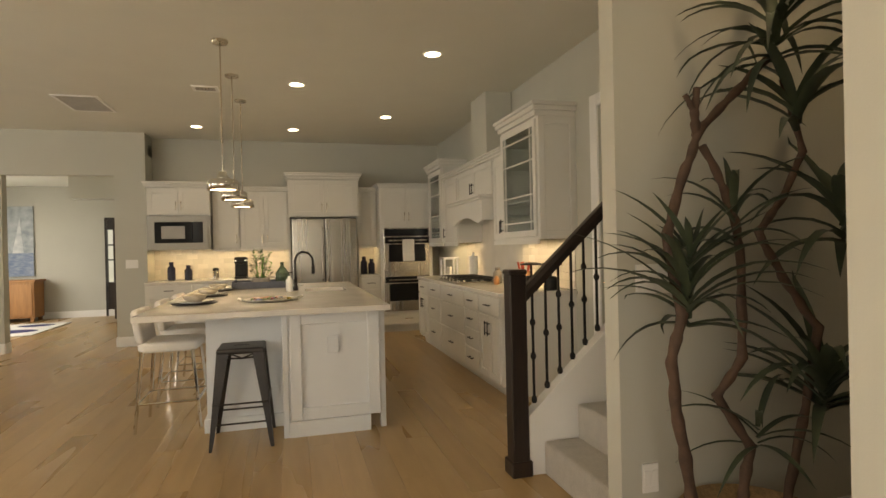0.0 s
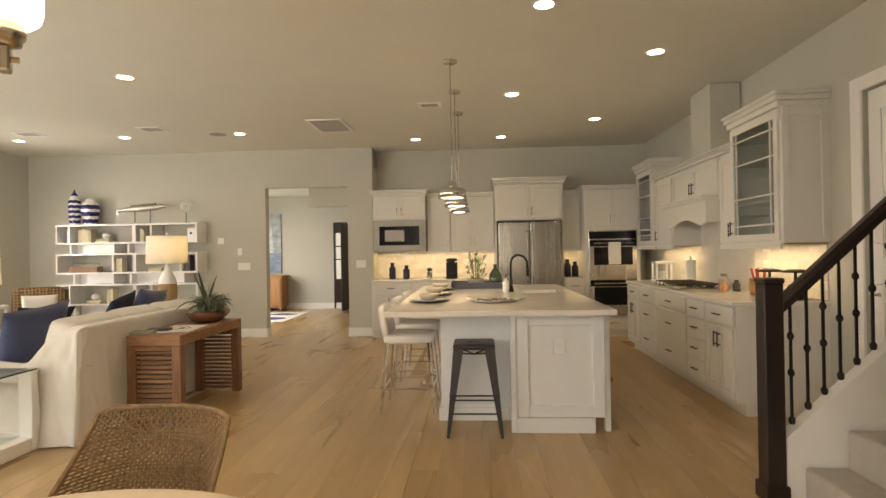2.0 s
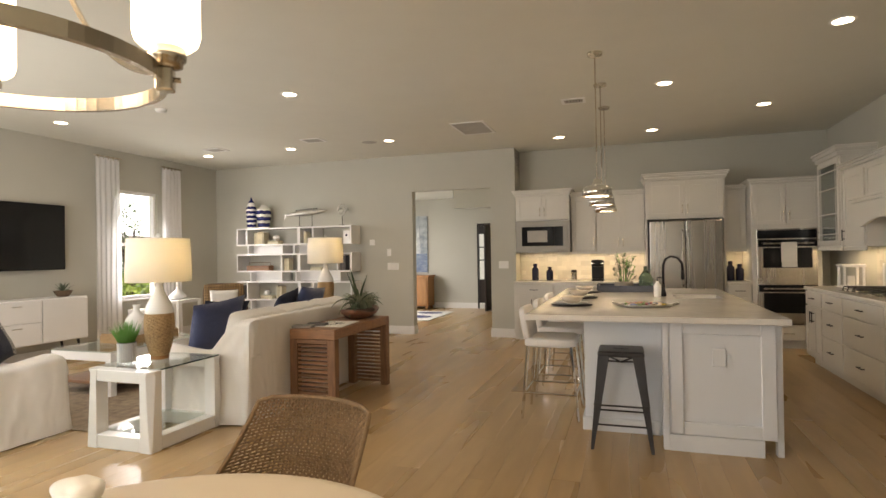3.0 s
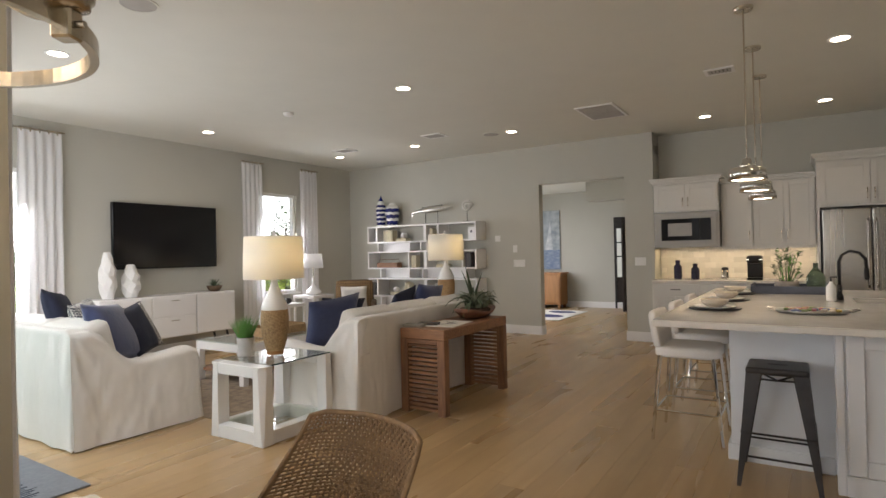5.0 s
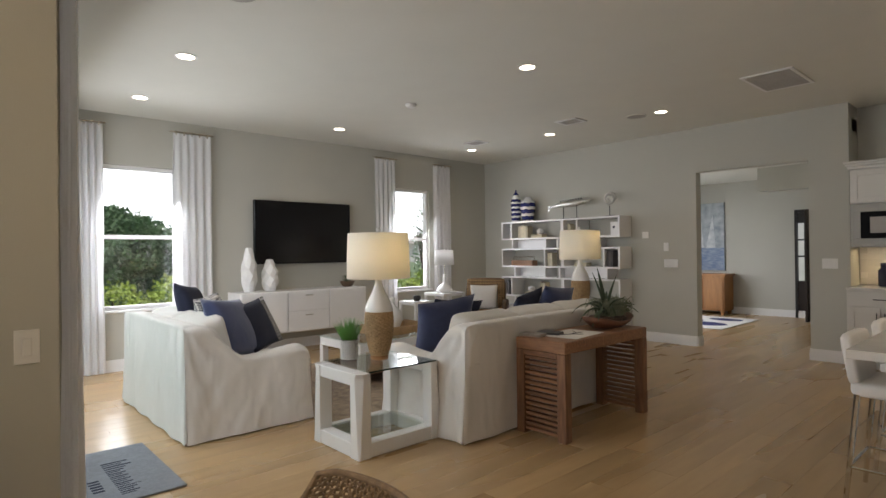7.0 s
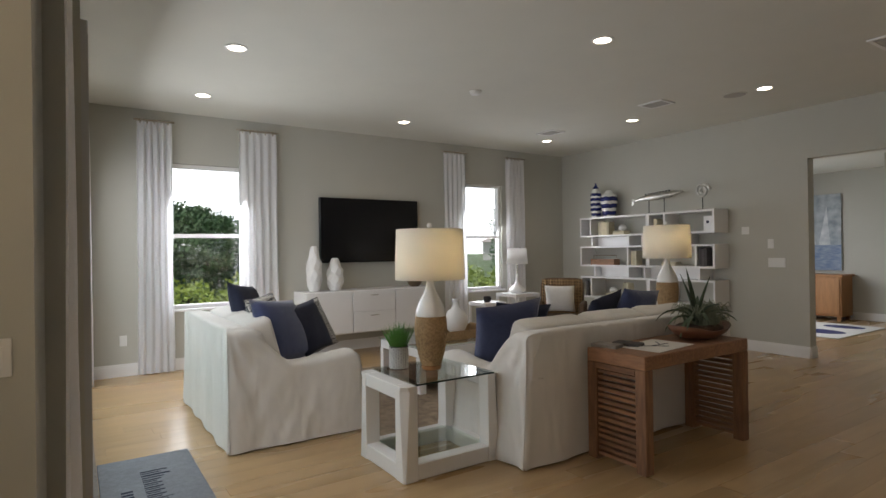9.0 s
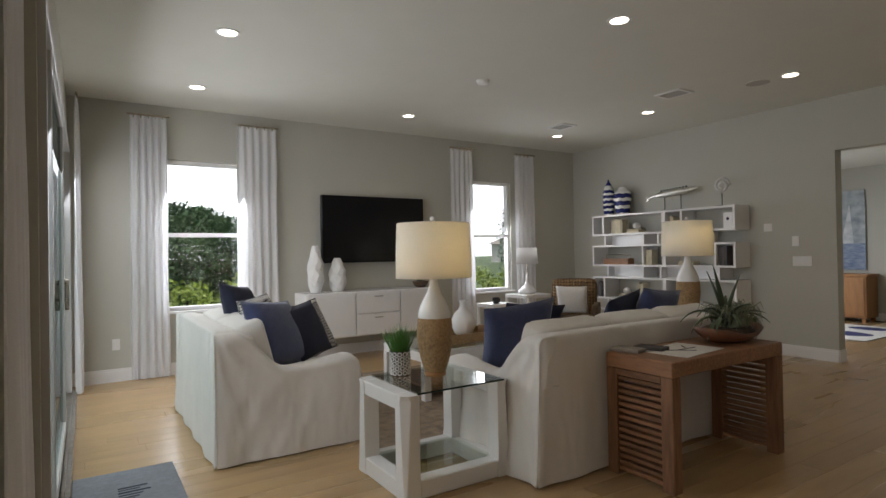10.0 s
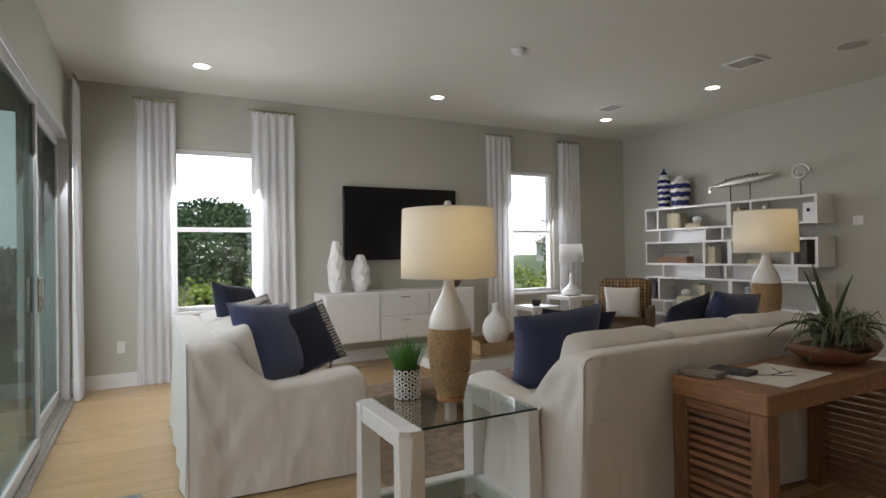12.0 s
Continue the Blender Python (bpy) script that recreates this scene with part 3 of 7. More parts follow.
def leaf_cloud(name, centre, size, count, mat, leaf, label, category, seed, kind=""):
    """A bush: woody stems inside, a crown of many small folded leaves with an uneven outline."""
    rng = random.Random(seed)
    t = thing(name, (centre[0], centre[1], centre[2]), 0, label, category)
    bm = bmesh.new()
    for k in range(7):
        a = rng.uniform(0, 6.28)
        tube(bm, [(0, 0, 0), (math.cos(a) * size[0] * 0.15, math.sin(a) * size[1] * 0.15, size[2] * 0.35), (math.cos(a) * size[0] * 0.35, math.sin(a) * size[1] * 0.35, size[2] * 0.75)], [0.05, 0.035, 0.012], 6)
    part("trunk", bm, M_BARK, t)
    vs, fs = [], []
    for k in range(count):
        d = Vector((rng.gauss(0, 1), rng.gauss(0, 1), rng.gauss(0, 1))).normalized()
        r = rng.uniform(0.55, 1.0) ** 0.5
        lump = 1 + 0.22 * noise.noise(d * 2.3 + Vector((seed, 0, 0))) + 0.12 * noise.noise(d * 6)
        p = Vector((d.x * size[0] / 2, d.y * size[1] / 2, d.z * size[2] / 2)) * r * lump + Vector((0, 0, size[2] * 0.5))
        if p.z < 0.02:
            p.z = rng.uniform(0.02, 0.3)
        ax = Vector((rng.uniform(-1, 1), rng.uniform(-1, 1), rng.uniform(-0.4, 1))).normalized()
        sd = ax.orthogonal().normalized()
        sd.rotate(Matrix.Rotation(rng.uniform(0, 6.28), 3, ax))
        l = leaf * rng.uniform(0.7, 1.3)
        i = len(vs)
        vs += [p, p + ax * l * 0.5 + sd * l * 0.28, p + ax * l, p + ax * l * 0.5 - sd * l * 0.28]
        fs.append((i, i + 1, i + 2, i + 3))
    me = bpy.data.meshes.new("crown")
    me.from_pydata(vs, [], fs)
    me.materials.append(mat)
    o = new("crown", me)
    o.parent = t
    return t


leaf_cloud("hedge_bush", (-14.2, 4.95, -0.18), (3.6, 3.9, 2.55), 42000, M_HEDGE, 0.095, "dense dark green rounded hedge on the lawn", "bush", 3)
leaf_cloud("hedge_bush", (-15.4, 1.6, -0.18), (3.0, 3.4, 1.7), 15000, M_HEDGE, 0.10, "dense dark green rounded hedge on the lawn", "bush", 4)
leaf_cloud("garden_tree", (-15.0, 14.7, -0.18), (0.9, 0.9, 3.3), 900, M_HEDGE, 0.10, "slim young green tree on the lawn", "tree", 5)
for k, (x, y, s) in enumerate(((-9.4, 3.6, 1.0), (-9.5, 4.4, 0.95), (-9.4, 5.2, 1.0), (-9.5, 8.4, 0.95), (-9.5, 9.3, 1.0), (-9.6, 10.2, 0.95))):
    leaf_cloud("garden_shrub", (x, y, -0.18), (0.95, 0.95, 1.26 * s), 1500, M_SHRUB, 0.075, "yellow-green leafy shrub under the window", "shrub", 20 + k)

# neighbouring house and fence far off
hs = thing("house", (-70, 66, -0.18), 8, "pale stucco neighbouring house with a hipped roof", "house")
part("wall", B((-3, 3, -8, 8, 0, 2.9)), M_STUCCO, hs)
bm = bmesh.new()
v = [bm.verts.new(p) for p in ((-3.6, -8.6, 2.9), (3.6, -8.6, 2.9), (3.6, 8.6, 2.9), (-3.6, 8.6, 2.9), (0, -4.5, 5.0), (0, 4.5, 5.0))]
for f in ((0, 1, 4), (1, 2, 5, 4), (2, 3, 5), (3, 0, 4, 5), (3, 2, 1, 0)):
    bm.faces.new([v[i] for i in f])
part("roof", bm, M_PAVER, hs)
for a in (-4.0, 2.6):
    part("window", B((2.98, 3.03, a, a + 1.4, 0.9, 2.2)), M_BLACKGLASS, hs)

# ---- stairs ----
st = thing("staircase", (0.95, 4.22, 0), 0, "carpeted stairs with white risers and skirt boards", "staircase")
tagged(st, kind="structure")
RUN, RISE = 0.215, 0.195
for i in range(9):
    bm = B((RUN * i - 0.02 + 0.08, RUN * i + RUN + 0.10, -0.49, 0.36, RISE * i if i == 0 else RISE * i - 0.02, RISE * (i + 1)), bevel=0.02, segs=3)
    part("step", bm, M_CARPET, st)
bm = bmesh.new()
pts = [(-0.02, 0), (0.10, 0), (2.1, 1.87), (2.1, 2.25), (-0.02, 0.34)]
fa = [bm.verts.new((x, 0.37, z)) for x, z in pts]
fb = [bm.verts.new((x, 0.45, z)) for x, z in pts]
bm.faces.new(fa)
bm.faces.new(list(reversed(fb)))
for i in range(len(pts)):
    j = (i + 1) % len(pts)
    bm.faces.new((fa[j], fa[i], fb[i], fb[j]))
part("skirt_board", bm, M_TRIM, st)
part("lower_wall", B((0.1, 2.1, 0.39, 0.44, 0, 0.02)), M_TRIM, st)

rl = thing("stair_railing", (0.875, 4.63, 0), 0, "dark stained newel post and handrail with black iron balusters", "stair railing")
part("newel_post", B((-0.05, 0.05, -0.05, 0.05, 0, 1.15), (-0.063, 0.063, -0.063, 0.063, 0, 0.09), bevel=0.006), M_DARKWOOD, rl)
part("newel_cap", B((-0.056, 0.056, -0.056, 0.056, 1.15, 1.18), bevel=0.008), M_DARKWOOD, rl)
SL = 0.93
bm = bmesh.new()
for k in range(2):
    x = 0.05 + k * 1.5
    z = 0.99 + SL * (x - 0.05)
    for dy, dz in ((-0.032, 0), (-0.036, 0.05), (-0.022, 0.085), (0.022, 0.085), (0.036, 0.05), (0.032, 0)):
        bm.verts.new((x, dy, z + dz))
bm.verts.ensure_lookup_table()
for i in range(6):
    j = (i + 1) % 6
    bm.faces.new((bm.verts[i], bm.verts[j], bm.verts[6 + j], bm.verts[6 + i]))
bm.faces.new([bm.verts[i] for i in range(5, -1, -1)])
bm.faces.new([bm.verts[6 + i] for i in range(6)])
part("handrail", bm, M_DARKWOOD, rl)
for k in range(12):
    x = 0.105 + 0.084 * k
    z0, z1 = 0.36 + SL * (x - 0.06), 1.0 + SL * (x - 0.05)
    bm = B((x - 0.006, x + 0.006, -0.006, 0.006, z0, z1))
    lathe(bm, [(0.011, 0), (0.017, 0.012), (0.017, 0.03), (0.008, 0.042)], x, 0, z0, 8)
    for f in ((0.5,) if k % 2 else (0.42, 0.72)):
        zc = z0 + (z1 - z0) * f
        lathe(bm, [(0.006, -0.025), (0.016, -0.01), (0.018, 0.0), (0.016, 0.01), (0.006, 0.025)], x, 0, zc, 8)
    part("baluster", bm, M_IRON, rl)

# ---- kitchen ----


def shaker(w, h, t=0.02, rail=0.06):
    """A framed door leaf in the x-z plane, front at y = 0 towards -y."""
    return B((0, rail, 0, t, 0, h), (w - rail, w, 0, t, 0, h), (rail, w - rail, 0, t, 0, rail), (rail, w - rail, 0, t, h - rail, h), (rail, w - rail, 0.009, t, rail, h - rail), bevel=0.002)


def bar_pull(horizontal, length=0.13):
    if horizontal:
        return B((-length / 2, length / 2, -0.032, -0.022, -0.005, 0.005), (-length / 2 + 0.015, -length / 2 + 0.025, -0.022, 0, -0.005, 0.005), (length / 2 - 0.025, length / 2 - 0.015, -0.022, 0, -0.005, 0.005), bevel=0.002)
    return B((-0.005, 0.005, -0.032, -0.022, -length / 2, length / 2), (-0.005, 0.005, -0.022, 0, -length / 2 + 0.015, -length / 2 + 0.025), (-0.005, 0.005, -0.022, 0, length / 2 - 0.025, length / 2 - 0.015), bevel=0.002)


def cabinet(name, loc, rz, w, d, z0, z1, fronts, label, crown=0.0, toe=0.0, mat=None, glassdoor=False, category="cabinet"):
    """Cabinet with its front towards local -y. fronts: (x0, x1, z0, z1, kind, handle) with kind door or drawer and the handle's place."""
    mat = mat or M_CAB
    t = thing(name, loc, rz, label, category, "kitchen cabinets")
    if glassdoor:
        for nm, q in (("side_panel", (0, 0.02, 0.0, d, z0, z1)), ("side_panel", (w - 0.02, w, 0.0, d, z0, z1)), ("back_panel", (0.02, w - 0.02, d - 0.02, d, z0, z1)), ("bottom_panel", (0.02, w - 0.02, 0, d - 0.02, z0, z0 + 0.02)), ("top_panel", (0.02, w - 0.02, 0, d - 0.02, z1 - 0.02, z1))):
            part(nm, B(q), mat, t)
        for nm, q in (("side_stile", (w, w + 0.012, 0.0, 0.06, z0, z1)), ("side_stile", (w, w + 0.012, d - 0.06, d, z0, z1)), ("side_rail", (w, w + 0.012, 0.06, d - 0.06, z0, z0 + 0.07)), ("side_rail", (w, w + 0.012, 0.06, d - 0.06, z1 - 0.07, z1))):
            part(nm, B(q, bevel=0.002), mat, t)
        for k in (1, 2):
            zz = z0 + (z1 - z0) * k / 3
            part("shelf", B((0.02, w - 0.02, 0.03, d - 0.02, zz - 0.008, zz + 0.008)), mat, t)
    else:
        part("body", B((0, w, 0.0, d, z0 + toe, z1)), mat, t)
    if toe:
        part("toe_kick", B((0.0, w, 0.07, d, z0, z0 + toe)), mat, t)
    if crown:
        part("crown_moulding", B((-0.015, w + 0.015, -0.035, d, z1, z1 + crown * 0.4), (-0.035, w + 0.035, -0.055, d, z1 + crown * 0.4, z1 + crown * 0.75), (-0.05, w + 0.05, -0.07, d, z1 + crown * 0.75, z1 + crown), bevel=0.005), mat, t)
    if crown and z0 > 1.3 and z0 < 1.5:
        part("light_rail", B((0, w, -0.018, 0.004, z0 - 0.045, z0 - 0.001), bevel=0.003), mat, t)
    for x0, x1, a, b, kind, hd in fronts:
        g = 0.003
        if glassdoor:
            ww, hh, r = x1 - x0 - 2 * g, b - a - 2 * g, 0.055
            bm = slab((0, ww), (0, hh), [(r, ww - r, r, hh - r)], lambda u, v, s: (u, 0.02 * s, v))
        elif kind == "drawer":
            bm = B((0, x1 - x0 - 2 * g, 0, 0.02, 0, b - a - 2 * g), bevel=0.003)
        else:
            bm = shaker(x1 - x0 - 2 * g, b - a - 2 * g)
        o = part(kind, bm, mat, t)
        o.location = (x0 + g, -0.0205, a + g)
        if glassdoor:
            part("pane", B((0.05, x1 - x0 - 0.056, 0.008, 0.012, 0.05, b - a - 0.056)), M_CABGLASS, o)
            for q in [(r + 0.05, r + 0.062, 0.0, 0.02, r, hh - r), (ww - r - 0.062, ww - r - 0.05, 0.0, 0.02, r, hh - r)] + [(r, ww - r, 0.001, 0.019, zz, zz + 0.012) for zz in (r + 0.07, hh * 0.36, hh * 0.66, hh - r - 0.08)]:
                part("muntin", B(q), mat, o)
        if hd:
            h = part("handle", bar_pull(kind == "drawer"), M_DARKMETAL if not crown or rz else M_NICKEL, o, "slim metal bar pull")
            ww, hh = x1 - x0, b - a
            if kind == "drawer":
                h.location = (ww / 2, 0, hh / 2 if hh < 0.3 else hh - 0.07)
            else:
                h.location = (ww - 0.035 if "r" in hd else 0.035, 0, hh - 0.12 if "t" in hd else 0.12)
    return t


FY = 10.25   # base front on the back wall
# back wall bases, left of the fridge
x = -2.355
for w in (0.62, 0.68, 0.70):
    cabinet("base_cabinet", (x, FY, 0), 0, w, 0.64, 0, 0.87, [(0.01, w - 0.01, 0.70, 0.86, "drawer", "c"), (0.01, w / 2, 0.12, 0.69, "door", "tr"), (w / 2, w - 0.01, 0.12, 0.69, "door", "tl")], "white shaker base cabinet with a drawer and two doors", toe=0.1)
    x += w
cabinet("base_cabinet", (0.655, FY, 0), 0, 0.305, 0.64, 0, 0.87, [(0.01, 0.295, 0.70, 0.86, "drawer", "c"), (0.01, 0.295, 0.12, 0.69, "door", "tl")], "narrow white shaker base cabinet beside the fridge", toe=0.1)
tagged(part("countertop", B((-2.355, -0.36, FY - 0.03, KY, 0.872, 0.91), bevel=0.004), M_QUARTZ), "polished pale stone countertop along the back wall", "countertop")
tagged(part("countertop", B((0.655, 0.965, FY - 0.03, KY, 0.872, 0.91), bevel=0.004), M_QUARTZ), "polished pale stone countertop beside the fridge", "countertop")
# microwave cabinet and uppers
cabinet("upper_cabinet", (-2.34, 10.40, 0), 0, 0.84, 0.49, 1.86, 2.25, [(0.01, 0.42, 1.87, 2.24, "door", "r"), (0.42, 0.83, 1.87, 2.24, "door", "l")], "white shaker wall cabinet over the microwave", crown=0.09)
mwb = thing("microwave", (-2.34, 10.40, 1.36), 0, "built-in stainless steel microwave with a black window", "microwave")
part("body", B((0.0, 0.84, 0.0, 0.49, 0, 0.495)), M_DULLSTEEL, mwb)
part("trim_frame", B((0.03, 0.81, -0.02, 0, 0.03, 0.10), (0.03, 0.81, -0.02, 0, 0.40, 0.47), (0.03, 0.10, -0.02, 0, 0.10, 0.40), (0.74, 0.81, -0.02, 0, 0.10, 0.40), bevel=0.003), M_DULLSTEEL, mwb)
part("door", B((0.10, 0.60, -0.03, 0, 0.10, 0.40), bevel=0.004), M_BLACKGLASS, mwb)
part("control_panel", B((0.603, 0.74, -0.028, 0, 0.10, 0.40), bevel=0.003), M_BLACKGLASS, mwb)
part("window_mesh", B((0.19, 0.50, -0.033, -0.0305, 0.16, 0.34)), M_VENT, mwb)
cabinet("upper_cabinet", (-1.49, 10.56, 0), 0, 0.38, 0.33, 1.37, 2.22, [(0.01, 0.37, 1.38, 2.21, "door", "r")], "white shaker wall cabinet", crown=0.07)
cabinet("upper_cabinet", (-1.105, 10.56, 0), 0, 0.70, 0.33, 1.37, 2.22, [(0.01, 0.35, 1.38, 2.21, "door", "r"), (0.35, 0.69, 1.38, 2.21, "door", "l")], "white shaker wall cabinet with two doors", crown=0.07)
cabinet("fridge_cabinet", (-0.40, 10.25, 0), 0, 1.05, 0.65, 1.81, 2.37, [(0.03, 0.525, 1.83, 2.35, "door", "r"), (0.525, 1.02, 1.83, 2.35, "door", "l")], "tall white cabinet bridging the fridge", crown=0.10)
tagged(part("cabinet_side_panel", B((-0.40, -0.375, 10.25, 10.9, 0, 1.81)), M_CAB), "white cabinet end panel by the fridge", "panel")
tagged(part("cabinet_side_panel", B((0.625, 0.65, 10.25, 10.9, 0, 1.81)), M_CAB), "white cabinet end panel by the fridge", "panel")
cabinet("upper_cabinet", (0.655, 10.56, 0), 0, 0.305, 0.33, 1.37, 2.22, [(0.01, 0.295, 1.38, 2.21, "door", "")], "narrow white shaker wall cabinet", crown=0.07)
# fridge
fg = thing("refrigerator", (-0.36, 10.17, 0), 0, "stainless steel french-door refrigerator with bar handles", "refrigerator")
part("body", B((0.0, 0.97, 0.07, 0.70, 0.02, 1.79)), M_DARKMETAL, fg)
for a, b, z0, z1 in ((0.008, 0.482, 0.72, 1.78), (0.488, 0.962, 0.72, 1.78), (0.008, 0.962, 0.06, 0.71)):
    d_ = part("door", B((a, b, 0.0, 0.07, z0, z1), bevel=0.012, segs=2), M_STEEL, fg)
    if z0 > 0.5:
        hx = 0.445 if a < 0.1 else 0.525
        part("handle", T([(hx, 0.0, 0.85), (hx, -0.05, 0.88), (hx, -0.05, 1.62), (hx, 0.0, 1.65)], 0.011), M_STEEL, d_)
    else:
        part("handle", T([(0.1, 0.0, 0.64), (0.13, -0.05, 0.64), (0.84, -0.05, 0.64), (0.87, 0.0, 0.64)], 0.011), M_STEEL, d_)
# oven tower
cabinet("oven_cabinet", (0.965, 10.23, 0), 0, 0.83, 0.66, 0, 2.25, [(0.01, 0.415, 1.68, 2.24, "door", "r"), (0.415, 0.82, 1.68, 2.24, "door", "l"), (0.01, 0.82, 0.12, 0.30, "drawer", "c")], "tall white cabinet holding a double wall oven", crown=0.07, toe=0.1)
ov = thing("double_oven", (1.02, 10.21, 0.33), 0, "stainless double wall oven with a white towel on its handle", "oven")
part("body", B((0.0, 0.72, 0.0, 0.018, 0, 1.30), bevel=0.003), M_STEEL, ov)
part("control_panel", B((0.01, 0.71, -0.012, 0, 1.17, 1.28), bevel=0.002), M_BLACKGLASS, ov)
for z in (0.02, 0.63):
    d_ = part("door", slab((0.01, 0.71), (z, z + 0.53), [(0.07, 0.65, z + 0.14, z + 0.41)], lambda u, v, s: (u, -0.034 + 0.034 * s, v)), M_STEEL, ov)
    part("window", B((0.07, 0.65, -0.030, -0.004, z + 0.14, z + 0.41)), M_BLACKGLASS, d_)
    part("upper_band", B((0.012, 0.708, -0.036, -0.0345, z + 0.425, z + 0.52)), M_BLACKGLASS, d_)
    part("handle", T([(0.06, -0.034, z + 0.47), (0.06, -0.075, z + 0.47), (0.66, -0.075, z + 0.47), (0.66, -0.034, z + 0.47)], 0.012), M_STEEL, d_)
bm = B((0.28, 0.46, -0.092, -0.088, 0.78, 1.115), (0.28, 0.46, -0.066, -0.062, 0.85, 1.115), (0.28, 0.46, -0.088, -0.066, 1.111, 1.115), bevel=0.001)
tw = tagged(part("towel", bm, M_WHITEFAB), "white folded towel over the oven handle", "towel")
tw.matrix_basis = pose(1.02, 10.21, 0.33)

# right run, front towards -x
FX, RY0 = 1.36, 6.12
y = RY0
for w, k in (((0.55), "doors"), ((0.45), "three"), ((0.95), "two"), ((0.62), "two"), ((0.58), "doors")):
    if k == "doors":
        fr = [(0.01, w - 0.01, 0.70, 0.86, "drawer", "c"), (0.01, w / 2, 0.12, 0.69, "door", "tr"), (w / 2, w - 0.01, 0.12, 0.69, "door", "tl")]
    elif k == "three":
        fr = [(0.01, w - 0.01, 0.70, 0.86, "drawer", "c"), (0.01, w - 0.01, 0.51, 0.69, "drawer", "c"), (0.01, w - 0.01, 0.32, 0.50, "drawer", "c"), (0.01, w - 0.01, 0.12, 0.31, "drawer", "c")]
    else:
        fr = [(0.01, w - 0.01, 0.70, 0.86, "drawer", "c"), (0.01, w - 0.01, 0.41, 0.69, "drawer", "c"), (0.01, w - 0.01, 0.12, 0.40, "drawer", "c")]
    cabinet("base_cabinet", (FX, y + w, 0), -90, w, RX - FX, 0, 0.87, fr, "white base cabinet with flat drawer fronts", toe=0.1)
    y += w
RY1 = y
tagged(part("countertop", B((FX - 0.03, RX, RY0 - 0.02, RY1 + 0.02, 0.872, 0.91), bevel=0.004), M_QUARTZ), "polished pale stone countertop with the cooktop", "countertop")
UX = 1.72
UD = RX - UX
cabinet("glass_cabinet", (UX, 6.95, 0), -90, 0.86, UD, 1.37, 2.44, [(0.02, 0.84, 1.39, 2.42, "door", "l")], "white wall cabinet with a leaded glass door", crown=0.12, glassdoor=True)
cabinet("glass_cabinet", (UX, 10.05, 0), -90, 0.80, UD, 1.37, 2.44, [(0.02, 0.78, 1.39, 2.42, "door", "l")], "white wall cabinet with a leaded glass door", crown=0.12, glassdoor=True)
cabinet("upper_cabinet", (UX + 0.03, 7.26, 0), -90, 0.30, UD - 0.03, 1.37, 2.25, [(0.01, 0.29, 1.38, 2.21, "door", "r")], "narrow white wall cabinet by the range hood", crown=0.07)
cabinet("upper_cabinet", (UX + 0.03, 9.24, 0), -90, 0.62, UD - 0.03, 1.37, 2.25, [(0.01, 0.61, 1.38, 2.21, "door", "l")], "white wall cabinet by the range hood", crown=0.07)
cabinet("upper_cabinet", (UX + 0.03, 8.60, 0), -90, 1.32, UD - 0.03, 1.86, 2.25, [(0.01, 0.66, 1.87, 2.24, "door", "r"), (0.66, 1.31, 1.87, 2.24, "door", "l")], "white cabinet over the range hood", crown=0.07)
hd_ = thing("range_hood", (UX - 0.1, 7.93, 1.55), -90, "white wooden range hood with an arched valance", "range hood")
bm = bmesh.new()
prof = [(-0.62, 0.05), (-0.50, 0.02)] + [(-0.42 + 0.84 * k / 10, 0.03 + 0.07 * math.sin(math.pi * k / 10)) for k in range(11)] + [(0.50, 0.02), (0.62, 0.05), (0.62, 0.30), (-0.62, 0.30)]
fa = [bm.verts.new((a, 0.0, b)) for a, b in prof]
fb = [bm.verts.new((a, 0.03, b)) for a, b in prof]
bm.faces.new(fa)
bm.faces.new(list(reversed(fb)))
for i in range(len(prof)):
    j = (i + 1) % len(prof)
    bm.faces.new((fa[j], fa[i], fb[i], fb[j]))
part("valance", bm, M_CAB, hd_)
part("cornice", B((-0.66, 0.66, -0.05, 0.45, 0.30, 0.325), (-0.64, 0.64, -0.03, 0.45, 0.27, 0.30), bevel=0.005), M_CAB, hd_)
for x0 in (-0.62, 0.59):
    part("side", B((x0, x0 + 0.03, 0.03, 0.45, 0.05, 0.30)), M_CAB, hd_)
part("liner", B((-0.59, 0.59, 0.03, 0.44, 0.22, 0.26)), M_STEEL, hd_)
part("chimney", B((-0.10, 0.42, 0.14, 0.45, 0.80, 1.495), bevel=0.004), M_WALL, hd_, "pale painted chimney box")
part("splash_panel", B((-0.66, 0.66, 0.445, 0.455, -0.63, 0.30)), M_MARBLE, hd_)

# cooktop
ck = thing("gas_cooktop", (1.66, 7.93, 0.912), -90, "stainless gas cooktop with black cast-iron grates", "cooktop")
part("tray", B((-0.45, 0.45, -0.25, 0.25, 0, 0.012), bevel=0.004), M_STEEL, ck)
for gx in (-0.30, 0.0, 0.30):
    bm = bmesh.new()
    for a in (-0.13, 0.0, 0.13):
        tube(bm, [(gx + a, -0.22, 0.012), (gx + a, -0.21, 0.045), (gx + a, 0.21, 0.045), (gx + a, 0.22, 0.012)], 0.007, 6)
    for b in (-0.2, -0.1, 0.1, 0.2):
        tube(bm, [(gx - 0.14, b, 0.045), (gx + 0.14, b, 0.045)], 0.006, 6)
    part("grate", bm, M_IRON, ck)
    for b in (-0.1, 0.12):
        part("burner", L([(0.045, 0.012), (0.045, 0.022), (0.03, 0.03), (0.0, 0.03)], gx, b, 0, 16), M_IRON, ck)

